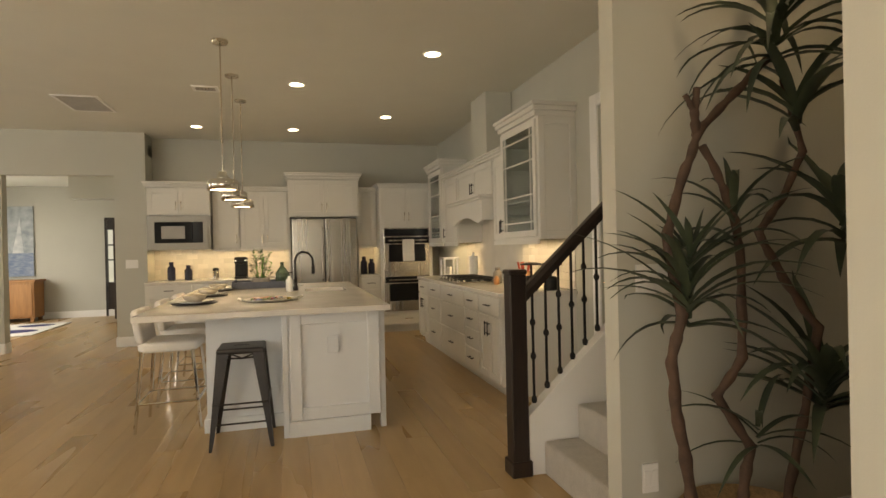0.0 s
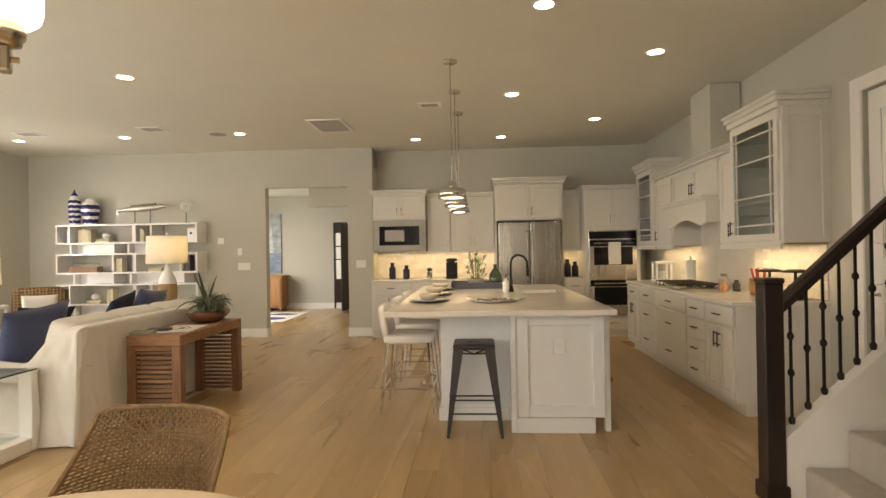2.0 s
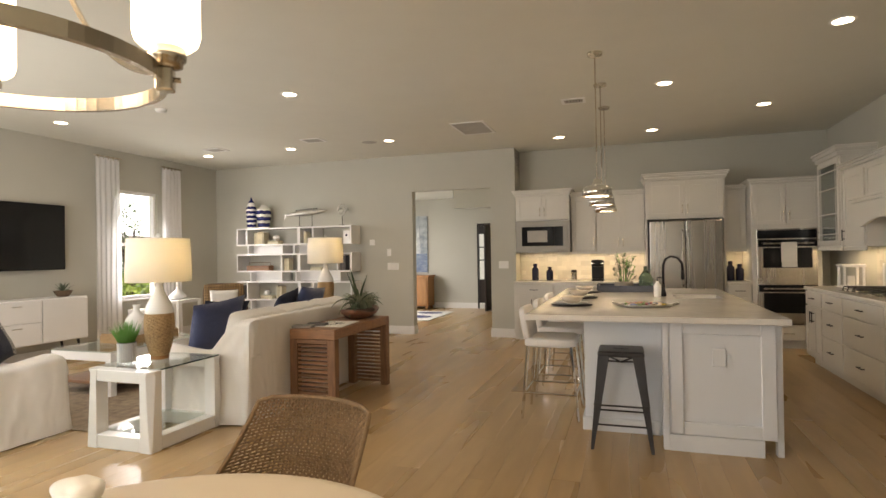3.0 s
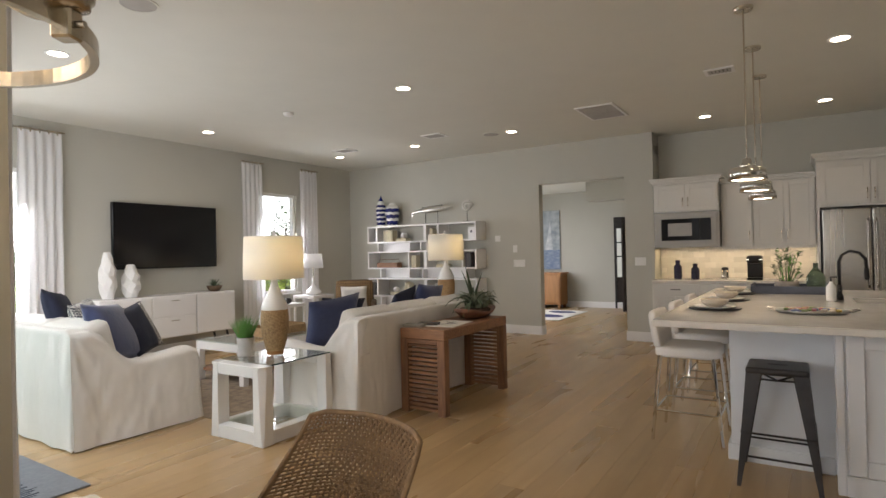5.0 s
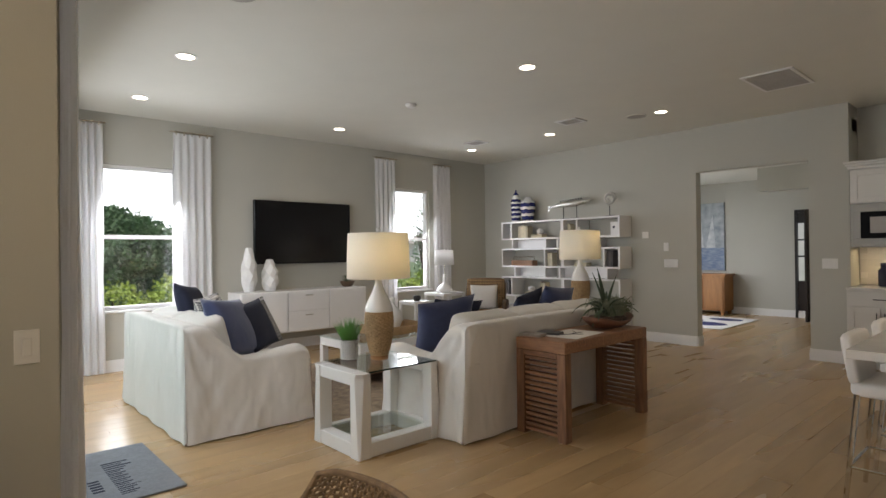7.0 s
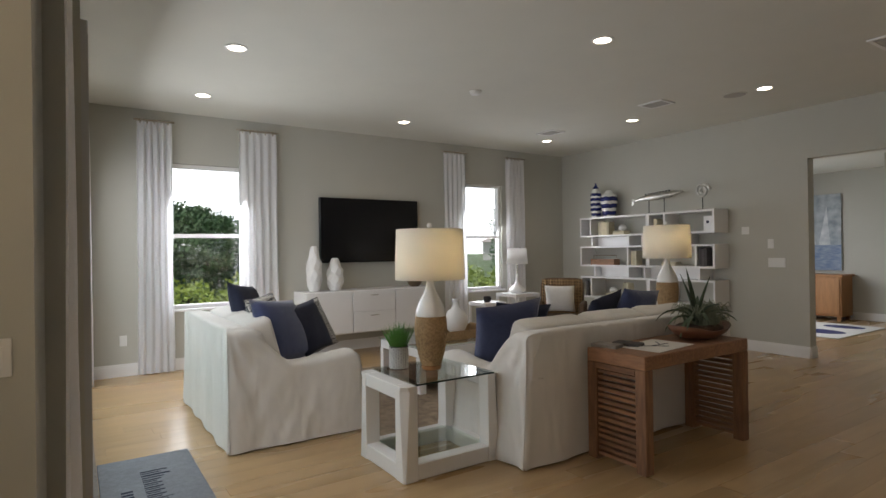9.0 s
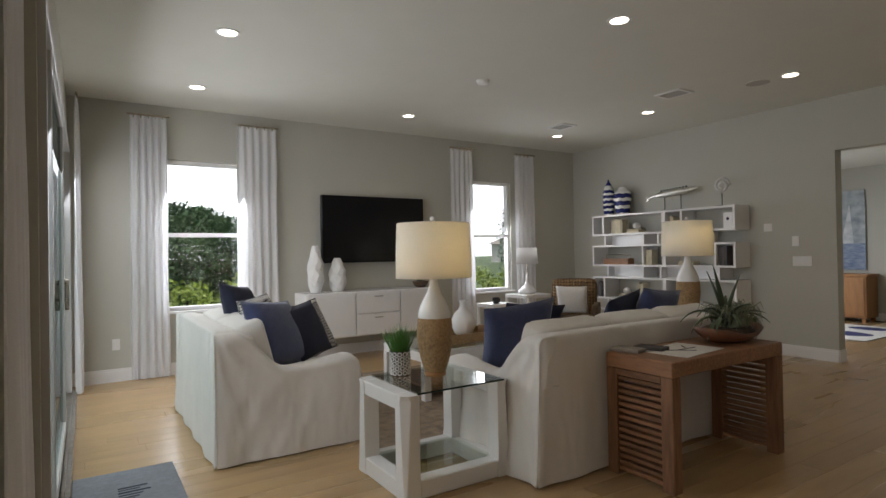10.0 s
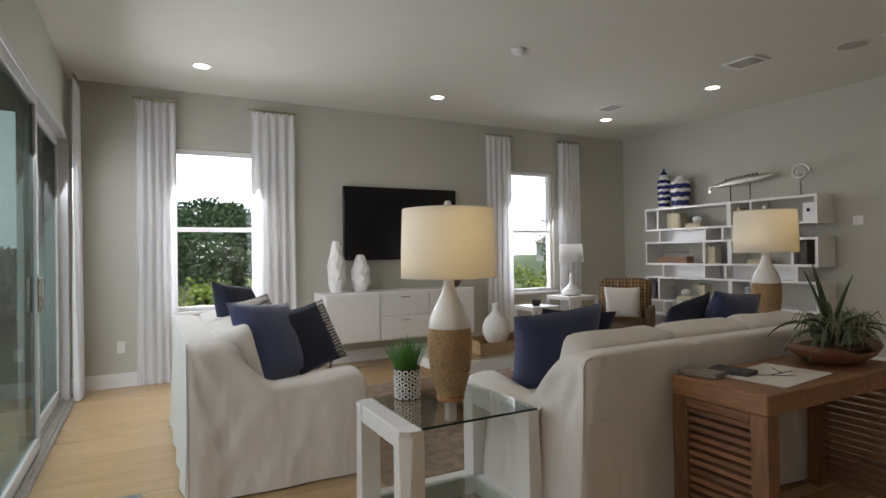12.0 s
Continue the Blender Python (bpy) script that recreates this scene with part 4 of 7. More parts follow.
# under-cabinet light strips
for (a, b, yy) in ((-2.30, -0.45, 10.66), (0.68, 0.94, 10.66)):
    area_lamp("under_cabinet_light", pose((a + b) / 2, yy, 1.345, 0, 0, 0), b - a, 0.05, 2.6 * (b - a), (1.0, 0.80, 0.48))
for (a, b) in ((6.15, 7.2), (8.65, 9.9)):
    area_lamp("under_cabinet_light", pose(1.90, (a + b) / 2, 1.345, 0, 0, 0), 0.05, b - a, 2.6 * (b - a), (1.0, 0.80, 0.48))

# ---- island ----
il = thing("kitchen_island", (0, 0, 0), 0, "white panelled kitchen island with a recessed seating side", "kitchen island")
part("end_block", B((-0.40, 0.25, 5.72, 8.55, 0.11, 0.872)), M_ISLAND, il)
part("plinth", B((-0.40, 0.17, 5.70, 8.55, 0, 0.11)), M_ISLAND, il)
for q in ((-0.39, -0.31, 5.70, 5.72, 0.115, 0.865), (0.16, 0.245, 5.70, 5.72, 0.115, 0.865)):
    part("panel_stile", B(q, bevel=0.004), M_ISLAND, il)
for q in ((-0.31, 0.16, 5.70, 5.72, 0.115, 0.20), (-0.31, 0.16, 5.70, 5.72, 0.79, 0.865)):
    part("panel_rail", B(q, bevel=0.004), M_ISLAND, il)
for q in ((-0.44, -0.40, 5.70, 5.76, 0, 0.872), (0.25, 0.29, 5.74, 5.80, 0.0, 0.872)):
    part("corner_post", B(q, bevel=0.004), M_ISLAND, il)
part("seating_block", B((-0.98, -0.40, 6.02, 8.55, 0, 0.872)), M_ISLAND, il)
part("base_trim", B((-1.0, -0.44, 6.0, 6.02, 0, 0.10), (-1.0, -0.98, 6.02, 8.55, 0, 0.10), bevel=0.003), M_ISLAND, il)
for a, b in ((5.85, 6.5), (6.51, 7.15), (7.16, 7.8), (7.81, 8.5)):
    part("side_door", B((0.25, 0.27, a, b, 0.13, 0.86), bevel=0.003), M_ISLAND, il)
part("outlet_plate", B((-0.13, -0.05, 5.694, 5.702, 0.58, 0.70), bevel=0.003), M_ISLAND, il)
bm = slab((-1.36, 0.31), (5.58, 8.62), [(-0.24, 0.16, 7.20, 7.65)], lambda u, v, s: (u, v, 0.875 + 0.04 * s))
tp = tagged(part("countertop", bm, M_QUARTZ, mods=(("bevel", 0.004),)), "polished cream stone island countertop with a sink cut-out", "countertop")
sk = tagged(part("sink", B((-0.26, 0.18, 7.18, 7.67, 0.70, 0.71), (-0.26, -0.24, 7.18, 7.67, 0.71, 0.874), (0.16, 0.18, 7.18, 7.67, 0.71, 0.874), (-0.24, 0.16, 7.18, 7.20, 0.71, 0.874), (-0.24, 0.16, 7.65, 7.67, 0.71, 0.874)), M_STEEL), "stainless undermount sink in the island", "sink")

# ---- living room ----


def sofa(name, loc, rz, length, depth, label, seats, seed):
    """Slipcovered sofa; its back is on the local +y side."""
    t = thing(name, loc, rz, label, "sofa", "slipcovered sofas")
    hl, hd = length / 2, depth / 2

    # back slab: leans, rounded top, outer side falls to the floor
    bm = bmesh.new()
    n, rows = 46, []
    prof = [(hd - 0.36, 0.44), (hd - 0.33, 0.62), (hd - 0.27, 0.79), (hd - 0.20, 0.825), (hd - 0.12, 0.842), (hd - 0.04, 0.846), (hd - 0.012, 0.842), (hd - 0.004, 0.832), (hd - 0.002, 0.80), (hd + 0.0, 0.68), (hd + 0.0, 0.55), (hd + 0.004, 0.42), (hd + 0.008, 0.30), (hd + 0.014, 0.12), (hd + 0.02, 0.012)]
    for i in range(n + 1):
        x = -hl + 0.02 + (length - 0.04) * i / n
        e = min(1, (hl - abs(x)) / 0.10)
        row = []
        for j, (yy, zz) in enumerate(prof):
            low = max(0, 1 - zz / 0.7)
            w = min(1, e * 1.0) * (0.010 * noise.noise(Vector((x * 2.2 + seed, zz * 1.5, 1))) + 0.005 * noise.noise(Vector((x * 9, zz * 5, seed))))
            wave = min(1, e) * 0.010 * low * math.sin(x * 15 + seed)
            top = -0.025 * (1 - e) * (zz > 0.7) - 0.012 * (abs(((x + hl) / length * seats) % 1 - 0.5) > 0.47) * (zz > 0.7)
            flare = (hl + 0.002 + 0.042 * (max(0, 0.76 - zz) / 0.75) ** 1.5) / (hl - 0.02) if yy > hd - 0.03 else (hl - 0.08) / (hl - 0.02)
            row.append(bm.verts.new((x * flare, yy + w + wave, zz + top)))
        rows.append(row)
    for a, b in zip(rows, rows[1:]):
        for j in range(len(prof) - 1):
            bm.faces.new((a[j], b[j], b[j + 1], a[j + 1]))
    bm.faces.new(rows[0])
    bm.faces.new(list(reversed(rows[-1])))
    part("back", bm, M_SLIP, t, smooth=True)
    # arms: low in front, sweeping up to the back; the cover hangs in folds from the rear corner
    ease = lambda a: max(0.0, min(1.0, a)) ** 2 * (3 - 2 * max(0.0, min(1.0, a)))
    for s in (-1, 1):
        bm = bmesh.new()
        rows = []
        m = 64
        for i in range(m + 1):
            f = i / m
            y = -hd + depth * f
            top = 0.625 - 0.045 * ease(f / 0.5) + 0.255 * ease((f - 0.52) / 0.36)
            top -= 0.10 * (1 - math.sqrt(1 - (1 - min(1, f / 0.09)) ** 2))
            roll = 0.035 * (1 - ease(f / 0.6))
            sec = [(-0.17, 0.30), (-0.175, top - 0.09), (-0.155, top - 0.03), (-0.11, top - 0.004), (-0.05, top), (-0.012 + roll, top - 0.012), (0.004 + roll, top - 0.045), (0.002 + 0.6 * roll, top - 0.09)]
            for k in range(1, 19):
                g = k / 18
                sec.append((0.002 + 0.6 * roll * (1 - g) ** 2 + 0.042 * g ** 1.5, (top - 0.09) * (1 - g) + 0.010 * g))
            row = []
            for k, (xx, zz) in enumerate(sec):
                low = max(0, 1 - zz / 0.62)
                ry, rz_ = hd - y, 0.86 - zz
                rad = math.hypot(ry, rz_)
                ang = math.atan2(ry, max(rz_, 1e-4))
                pull = math.exp(-rad / 0.34) * ease(rad / 0.14)
                w = 0.018 * pull * math.sin(ang * 13 + 3 * noise.noise(Vector((y * 3, zz * 3, seed)))) + 0.014 * noise.noise(Vector((y * 3.2 + zz * 1.5 + s * 5, zz * 1.3 - y, seed)))
                w += 0.010 * low * math.sin(y * 14 + seed * 2 + s + 2 * noise.noise(Vector((y * 2, zz, seed)))) + 0.010 * noise.noise(Vector((y * 11 + zz * 7, zz * 3 - y * 4, seed)))
                w *= ease((k - 3) / 5) * ease((1 - f) / 0.06)
                row.append(bm.verts.new((s * (hl + xx + w), y - (0.02 * low if i == 0 else 0), zz)))
            rows.append(row)
        seam = [v.co.copy() for v in rows[-1][4:]]
        for a, b in zip(rows, rows[1:]):
            for k in range(len(a) - 1):
                bm.faces.new((a[k], a[k + 1], b[k + 1], b[k]) if s > 0 else (b[k], b[k + 1], a[k + 1], a[k]))
        bm.faces.new(rows[0])
        bm.faces.new(list(reversed(rows[-1])))
        bmesh.ops.recalc_face_normals(bm, faces=bm.faces)
        arm = part("arm", bm, M_SLIP, t, smooth=True)
        part("piping", T([(p.x, p.y, p.z) for p in seam], 0.0045, 6), M_SLIP, arm, smooth=True)
    # seat deck with front skirt
    bm = bmesh.new()
    soft(bm, 0, -0.12, 0.20, length - 0.30, depth - 0.30, 0.38, cuts=8, power=9, wrinkle=0.012, freq=3, seed=seed)
    part("seat_deck", bm, M_SLIP, t, smooth=True)
    cw = (length - 0.36) / seats
    for k in range(seats):
        cx = -hl + 0.18 + cw * (k + 0.5)
        bm = soft(bmesh.new(), cx, -0.10, 0.45, cw - 0.01, depth - 0.32, 0.17, cuts=7, power=5, wrinkle=0.015, freq=4, seed=seed + k)
        part("seat_cushion", bm, M_SLIP, t, smooth=True)
        tilt = Matrix.Rotation(radians(-14), 4, "X")
        bm = soft(bmesh.new(), cx, hd - 0.31, 0.675, cw + 0.004, 0.20, 0.405, m=tilt, cuts=9, power=11, wrinkle=0.010, freq=4, seed=seed + 10 + k)
        part("back_cushion", bm, M_SLIP, t, smooth=True)
    return t


def pillow(loc, rot, size, mat, label, thick=0.16, seed=0.0, stitch=None):
    bm = bmesh.new()
    n = 10
    grid = {}
    for s in (1, -1):
        for i in range(n + 1):
            for j in range(n + 1):
                u, v = i / n * 2 - 1, j / n * 2 - 1
                edge = (1 - u * u) * (1 - v * v)
                if s < 0 and edge < 1e-6:
                    grid[(s, i, j)] = grid[(1, i, j)]
                    continue
                k = 1 - 0.06 * (v * v * (1 - u * u) + 0) * 1
                k2 = 1 - 0.06 * (u * u * (1 - v * v))
                h = thick / 2 * max(edge, 0) ** 0.38 + 0.010 * noise.noise(Vector((u * 2 + seed, v * 2, s)))* min(1, edge * 4)
                grid[(s, i, j)] = bm.verts.new((u * size / 2 * k2, s * h, v * size / 2 * k))
    for s in (-1, 1):
        for i in range(n):
            for j in range(n):
                q = [grid[(s, i, j)], grid[(s, i + 1, j)], grid[(s, i + 1, j + 1)], grid[(s, i, j + 1)]]
                bm.faces.new(q if s < 0 else list(reversed(q)))
    me = bpy.data.meshes.new("throw_pillow")
    bm.normal_update()
    bm.to_mesh(me)
    bm.free()
    me.materials.append(mat)
    me.polygons.foreach_set("use_smooth", [True] * len(me.polygons))
    o = new("throw_pillow", me)
    o.matrix_basis = pose(*loc, *rot)
    return tagged(o, label, "pillow", "throw pillows")


sofa("sofa", (-4.02, 6.50, 0), -90, 2.25, 0.95, "long white slipcovered sofa with its back to the console", 3, 1.7)
sofa("sofa", (-5.80, 4.40, 0), 180, 1.75, 0.98, "white slipcovered loveseat with draped loose cover", 2, 4.1)

# white open-frame end table with a glass top
et = thing("end_table", (-4.10, 5.005, 0), 0, "white lacquered open-frame end table with a glass top", "end table")
a, b, q = 0.30, 0.365, 0.10
hh = 0.565


def end_leg(sx, sy):
    """A square post whose outer corner is cut off in a facet that narrows upwards."""
    bm = bmesh.new()
    rings = []
    for z, c in ((0.0, 0.012), (0.10, 0.020), (hh - 0.03, 0.045), (hh, 0.030)):
        o_ = [(a, b - c), (a - c, b), (a - q, b), (a - q, b - q), (a, b - q)]
        rings.append([bm.verts.new((sx * x, sy * y, z)) for x, y in o_])
    for r0, r1 in zip(rings, rings[1:]):
        for k in range(5):
            bm.faces.new((r0[k], r0[(k + 1) % 5], r1[(k + 1) % 5], r1[k]))
    bm.faces.new(rings[0])
    bm.faces.new(list(reversed(rings[-1])))
    bmesh.ops.recalc_face_normals(bm, faces=bm.faces)
    return bm


for sx in (-1, 1):
    for sy in (-1, 1):
        part("leg", end_leg(sx, sy), M_LACQ, et, mods=(("bevel", 0.004),))
    x0, x1 = sorted((sx * (a - 0.003), sx * (a - q)))
    part("bottom_rail", B((x0, x1, -b + q, b - q, 0.002, 0.10), bevel=0.005), M_LACQ, et)
    y0, y1 = sorted((sx * (b - 0.003), sx * (b - q)))
    part("bottom_rail", B((-a + q, a - q, y0, y1, 0.002, 0.10), bevel=0.005), M_LACQ, et)
# top rails on two sides; the pane bridges from one to the other
for y0, y1 in ((-b + 0.003, -b + q), (b - q, b - 0.003)):
    part("top_rail", B((-a + q, a - q, y0, y1, hh - 0.085, hh - 0.001), bevel=0.006), M_LACQ, et)
part("glass_top", B((-a + 0.02, a + 0.004, -b + 0.085, b - 0.055, hh + 0.001, hh + 0.011), bevel=0.002), M_TABLEGLASS, et)
part("glass_edge", B((a + 0.0045, a + 0.0075, -b + 0.085, b - 0.055, hh + 0.001, hh + 0.011)), M_DARKGLASS, et, "dark green polished glass edge")
part("glass_shelf", B((-a + q - 0.01, a - q + 0.01, -b + q - 0.01, b - q + 0.01, 0.102, 0.110)), M_TABLEGLASS, et)

# table lamps with woven bodies


def table_lamp(loc, label, shade_r=0.234, glow_w=5.0):
    t = thing("table_lamp", loc, 0, label, "table lamp", "woven table lamps")
    part("foot", L([(0.062, 0), (0.068, 0.008), (0.068, 0.022), (0.062, 0.030)], seg=32), M_HONEY, t, smooth=False)
    bm = bmesh.new()
    rows_, seg_ = 76, 84
    prof = []
    for k in range(rows_):
        f = k / (rows_ - 1)
        prof.append((0.062 + 0.046 * math.sin(math.pi * min(1, f * 0.66 + 0.02)) ** 0.9, 0.03 + 0.325 * f))
    lathe(bm, prof, seg=seg_)
    bm.verts.ensure_lookup_table()
    for k in range(2, rows_ - 2):
        for n_ in range(seg_):
            over = 1 if ((k // 3) + (n_ // 3)) % 2 else -1
            g = 1 + 0.030 * over * (1 if k % 3 == 1 else 0.35) * (1 if n_ % 3 == 1 else 0.6)
            v = bm.verts[k * seg_ + n_]
            v.co.x *= g
            v.co.y *= g
    part("woven_body", bm, M_ROPE, t, smooth=True)
    part("ceramic_neck", L([(0.101, 0.352), (0.103, 0.358), (0.100, 0.385), (0.089, 0.42), (0.072, 0.457), (0.050, 0.497), (0.036, 0.53), (0.028, 0.56), (0.026, 0.585), (0.031, 0.592), (0.022, 0.60), (0.0, 0.60)], seg=40), M_CERAMIC, t, smooth=True)
    part("rod", T([(0, 0, 0.595), (0, 0, 0.95)], 0.006), M_NICKEL, t)
    part("finial", L([(0.006, 0.942), (0.016, 0.95), (0.019, 0.960), (0.013, 0.973), (0.0, 0.977)], seg=16), M_CERAMIC, t, smooth=True)
    part("shade", L([(shade_r, 0.60), (shade_r * 0.985, 0.75), (shade_r * 0.955, 0.932)], seg=48), M_SHADE, t, smooth=True, mods=(("solidify", 0.003),))
    sh = t.children[-1]
    bm2 = bmesh.new()
    bm2.from_mesh(sh.data)
    bmesh.ops.delete(bm2, geom=[f for f in bm2.faces if len(f.verts) > 4], context="FACES_ONLY")
    bm2.to_mesh(sh.data)
    bm2.free()
    part("shade_ring", L([(shade_r * 0.957, 0.928), (shade_r * 0.961, 0.934)], seg=40), M_WHITEFAB, t)
    rg = t.children[-1]
    bm2 = bmesh.new()
    bm2.from_mesh(rg.data)
    bmesh.ops.delete(bm2, geom=[f for f in bm2.faces if len(f.verts) > 4], context="FACES_ONLY")
    bm2.to_mesh(rg.data)
    bm2.free()
    bulb = part("bulb", L([(0.0, 0.72), (0.02, 0.73), (0.03, 0.76), (0.028, 0.79), (0.012, 0.82), (0.0, 0.825)], seg=16), M_OPAL, t, smooth=True)
    point_lamp("lamp_glow", loc[0] + 0.135, loc[1] - 0.02, loc[2] + 0.84, glow_w, (1.0, 0.77, 0.38), 0.03)
    return t


table_lamp((-4.12, 5.04, 0.577), "white ceramic and seagrass table lamp, lit, on the end table")
table_lamp((-4.45, 8.12, 0.661), "white ceramic and seagrass table lamp, lit, behind the sofa")
tb = thing("side_table", (-4.45, 8.12, 0), 0, "white side table behind the sofa", "side table")
part("top", B((-0.28, 0.28, -0.28, 0.28, 0.62, 0.66), bevel=0.006), M_LACQ, tb)
for sx in (-1, 1):
    for sy in (-1, 1):
        part("leg", B((sx * 0.25 - 0.03, sx * 0.25 + 0.03, sy * 0.25 - 0.03, sy * 0.25 + 0.03, 0, 0.62), bevel=0.004), M_LACQ, tb)

# console with slatted ends
cs = thing("console_table", (-3.28, 6.445, 0), 0, "reclaimed wood console table with slatted ends", "console table")
CX0, CX1, CYH, CH = -0.225, 0.225, 0.575, 0.715
part("top", B((CX0, CX1, -CYH, CYH, CH - 0.085, CH), bevel=0.005), M_TEAKX, cs)
for s in (-1, 1):
    y0, y1 = (-CYH, -CYH + 0.075) if s < 0 else (CYH - 0.075, CYH)
    for x0 in (CX0, CX1 - 0.075):
        part("post", B((x0, x0 + 0.075, y0, y1, 0, CH - 0.086), bevel=0.004), M_TEAK, cs)
    k = 0
    z = 0.03
    while z < CH - 0.12:
        part("slat", B((CX0 + 0.075, CX1 - 0.075, y0 + 0.014, y1 - 0.014, z, z + 0.021), bevel=0.002), M_TEAKX, cs)
        z += 0.038
    part("top_rail", B((CX0 + 0.075, CX1 - 0.075, y0, y1, CH - 0.125, CH - 0.087), bevel=0.003), M_TEAKX, cs)

# television and credenza
tv = thing("television", (TX, 6.57, 1.67), 0, "large black flat-screen television, off, on the wall", "television")
part("bezel", B((0.045, 0.10, -0.765, 0.765, -0.445, 0.445), bevel=0.006), M_BLACKGLASS, tv)
part("screen", B((0.1005, 0.1025, -0.75, 0.75, -0.43, 0.432)), material("tv_screen", (0.006, 0.006, 0.007), 0.12, vary=0.05), tv)
part("wall_bracket", B((0.0, 0.045, -0.2, 0.2, -0.15, 0.15)), M_DARKMETAL, tv)

cd = thing("credenza", (TX + 0.02, 6.42, 0), 0, "long white lacquered media credenza on short metal legs", "credenza")
part("body", B((0.0, 0.43, -0.96, 0.96, 0.29, 0.86), bevel=0.006), M_LACQ, cd)
for y0, y1, z0, z1, hy in ((-0.945, -0.325, 0.305, 0.84, -0.42), (-0.31, 0.31, 0.58, 0.84, 0), (-0.31, 0.31, 0.305, 0.57, 0), (0.325, 0.945, 0.305, 0.84, 0.42)):
    d_ = part("drawer" if z1 - z0 < 0.3 else "door", B((0.432, 0.450, y0, y1, z0, z1), bevel=0.003), M_LACQ, cd)
    if z1 - z0 < 0.3:
        part("handle", B((0.450, 0.466, hy - 0.06, hy + 0.06, z1 - 0.055, z1 - 0.045), bevel=0.002), M_CHROME, d_)
for ly in (-0.85, 0.85):
    for lx in (0.06, 0.38):
        part("leg", T([(lx, ly, 0.29), (lx, ly + (0.05 if ly > 0 else -0.05), 0.0)], [0.018, 0.01]), M_DARKMETAL, cd)

# bookcase: stacked white boxes with gaps
bk = thing("bookcase", (-6.29, 10.12, 0), 0, "white stacked-box bookcase with staggered open cells", "bookcase")
BW, BD, th = 1.175, 0.34, 0.028
LEV = [(1.56, 1.88, (-0.95, 0.125, 0.153, 0.42)), (1.08, 1.41, (-0.22, 0.125, 0.153, 0.90)), (0.57, 0.92, (-0.95, 0.125, 0.153, 0.42)), (0.06, 0.41, (-0.22, 0.125, 0.153, 0.90))]
for z0, z1, cuts in LEV:
    boxes = [(-BW, BW, 0, BD, z0, z0 + th), (-BW, BW, 0, BD, z1 - th, z1), (-BW, -BW + th, 0, BD, z0 + th, z1 - th), (BW - th, BW, 0, BD, z0 + th, z1 - th)]
    for q in boxes:
        part("board", B(q), M_LACQ, bk)
    for c in cuts:
        part("divider", B((c - th / 2, c + th / 2, 0.002, BD - 0.002, z0 + th, z1 - th)), M_LACQ, bk)
for z0, z1, a, b in ((1.412, 1.558, -0.95, -0.20), (1.412, 1.558, 0.02, 0.75), (0.922, 1.078, -0.90, -0.22), (0.922, 1.078, 0.05, 0.95), (0.412, 0.568, -0.9, -0.2), (0.412, 0.568, 0.1, 0.9), (0.0, 0.058, -1.1, 1.1)):
    part("spacer_box", B((a, a + th, 0.02, BD - 0.004, z0, z1), (b - th, b, 0.02, BD - 0.004, z0, z1), (a + th, b - th, 0.16, 0.18, z0, z1)), M_LACQ, bk)

# curtains
def curtain(loc, rz, width, height, folds, label, seed, taper=0.0):
    t = thing("curtain", loc, rz, label, "curtain", "sheer curtains")
    bm = bmesh.new()
    nx, nz = folds * 8, 22
    rows = []
    for j in range(nz + 1):
        f = j / nz
        row = []
        for i in range(nx + 1):
            u = i / nx
            amp = 0.036 * (0.65 + 0.35 * math.sin(f * 2.2 + seed)) * (0.6 if f > 0.96 else 1)
            ph = u * folds * 2 * math.pi + 0.5 * math.sin(f * 3 + u * 7 + seed)
            spread = 1 + taper * (1 - f)
            row.append(bm.verts.new(((u - 0.5) * width * spread + 0.012 * noise.noise(Vector((u * 5, f * 4, seed))), amp * math.sin(ph) + 0.01 * noise.noise(Vector((u * 9, f * 3, seed + 4))), 0.012 + height * f)))
        rows.append(row)
    for a, b in zip(rows, rows[1:]):
        for i in range(nx):
            bm.faces.new((a[i], a[i + 1], b[i + 1], b[i]))
    part("cloth", bm, M_SHEER, t, smooth=True)
    part("rod", T([(-width / 2 - 0.03, 0, height + 0.03), (width / 2 + 0.03, 0, height + 0.03)], 0.010), M_NICKEL, t)
    for k in range(folds):
        bm = B(((k + 0.5) / folds * width - width / 2 - 0.006, (k + 0.5) / folds * width - width / 2 + 0.006, -0.012, 0.012, height - 0.01, height + 0.045), bevel=0.003)
        part("ring_clip", bm, M_NICKEL, t)
    return t


CL = "floor-length sheer white curtain in folds"
for k, (yc, w) in enumerate(((3.83, 0.36), (5.00, 0.47), (8.03, 0.42), (9.27, 0.40))):
    curtain((TX + 0.09, yc, 0), 90, w, 2.88, 5, CL + " by a window", k * 1.7, 0.06)
curtain((-7.88, SY + 0.09, 0), 0, 0.34, 2.93, 4, CL + " by the sliding doors", 7.7)
curtain((-3.60, 3.04, 0), 0, 0.44, 2.93, 5, CL + " by the sliding doors", 9.1)
curtain((-3.05, 2.40, 0), 90, 0.60, 2.93, 6, CL + " at a window", 11.3)

# ---- dining nook ----
dt = thing("dining_table", (-1.505, 2.34, 0), 0, "round cream dining table on a pedestal", "dining table")
part("tabletop", L([(0.0, 0.715), (0.56, 0.715), (0.615, 0.722), (0.625, 0.735), (0.62, 0.747), (0.60, 0.75), (0.0, 0.75)], seg=64), M_TABLETOP, dt, smooth=False)
part("pedestal", L([(0.30, 0.0), (0.30, 0.03), (0.12, 0.08), (0.07, 0.20), (0.07, 0.55), (0.14, 0.70), (0.20, 0.715)], seg=32), M_TABLETOP, dt, smooth=True)


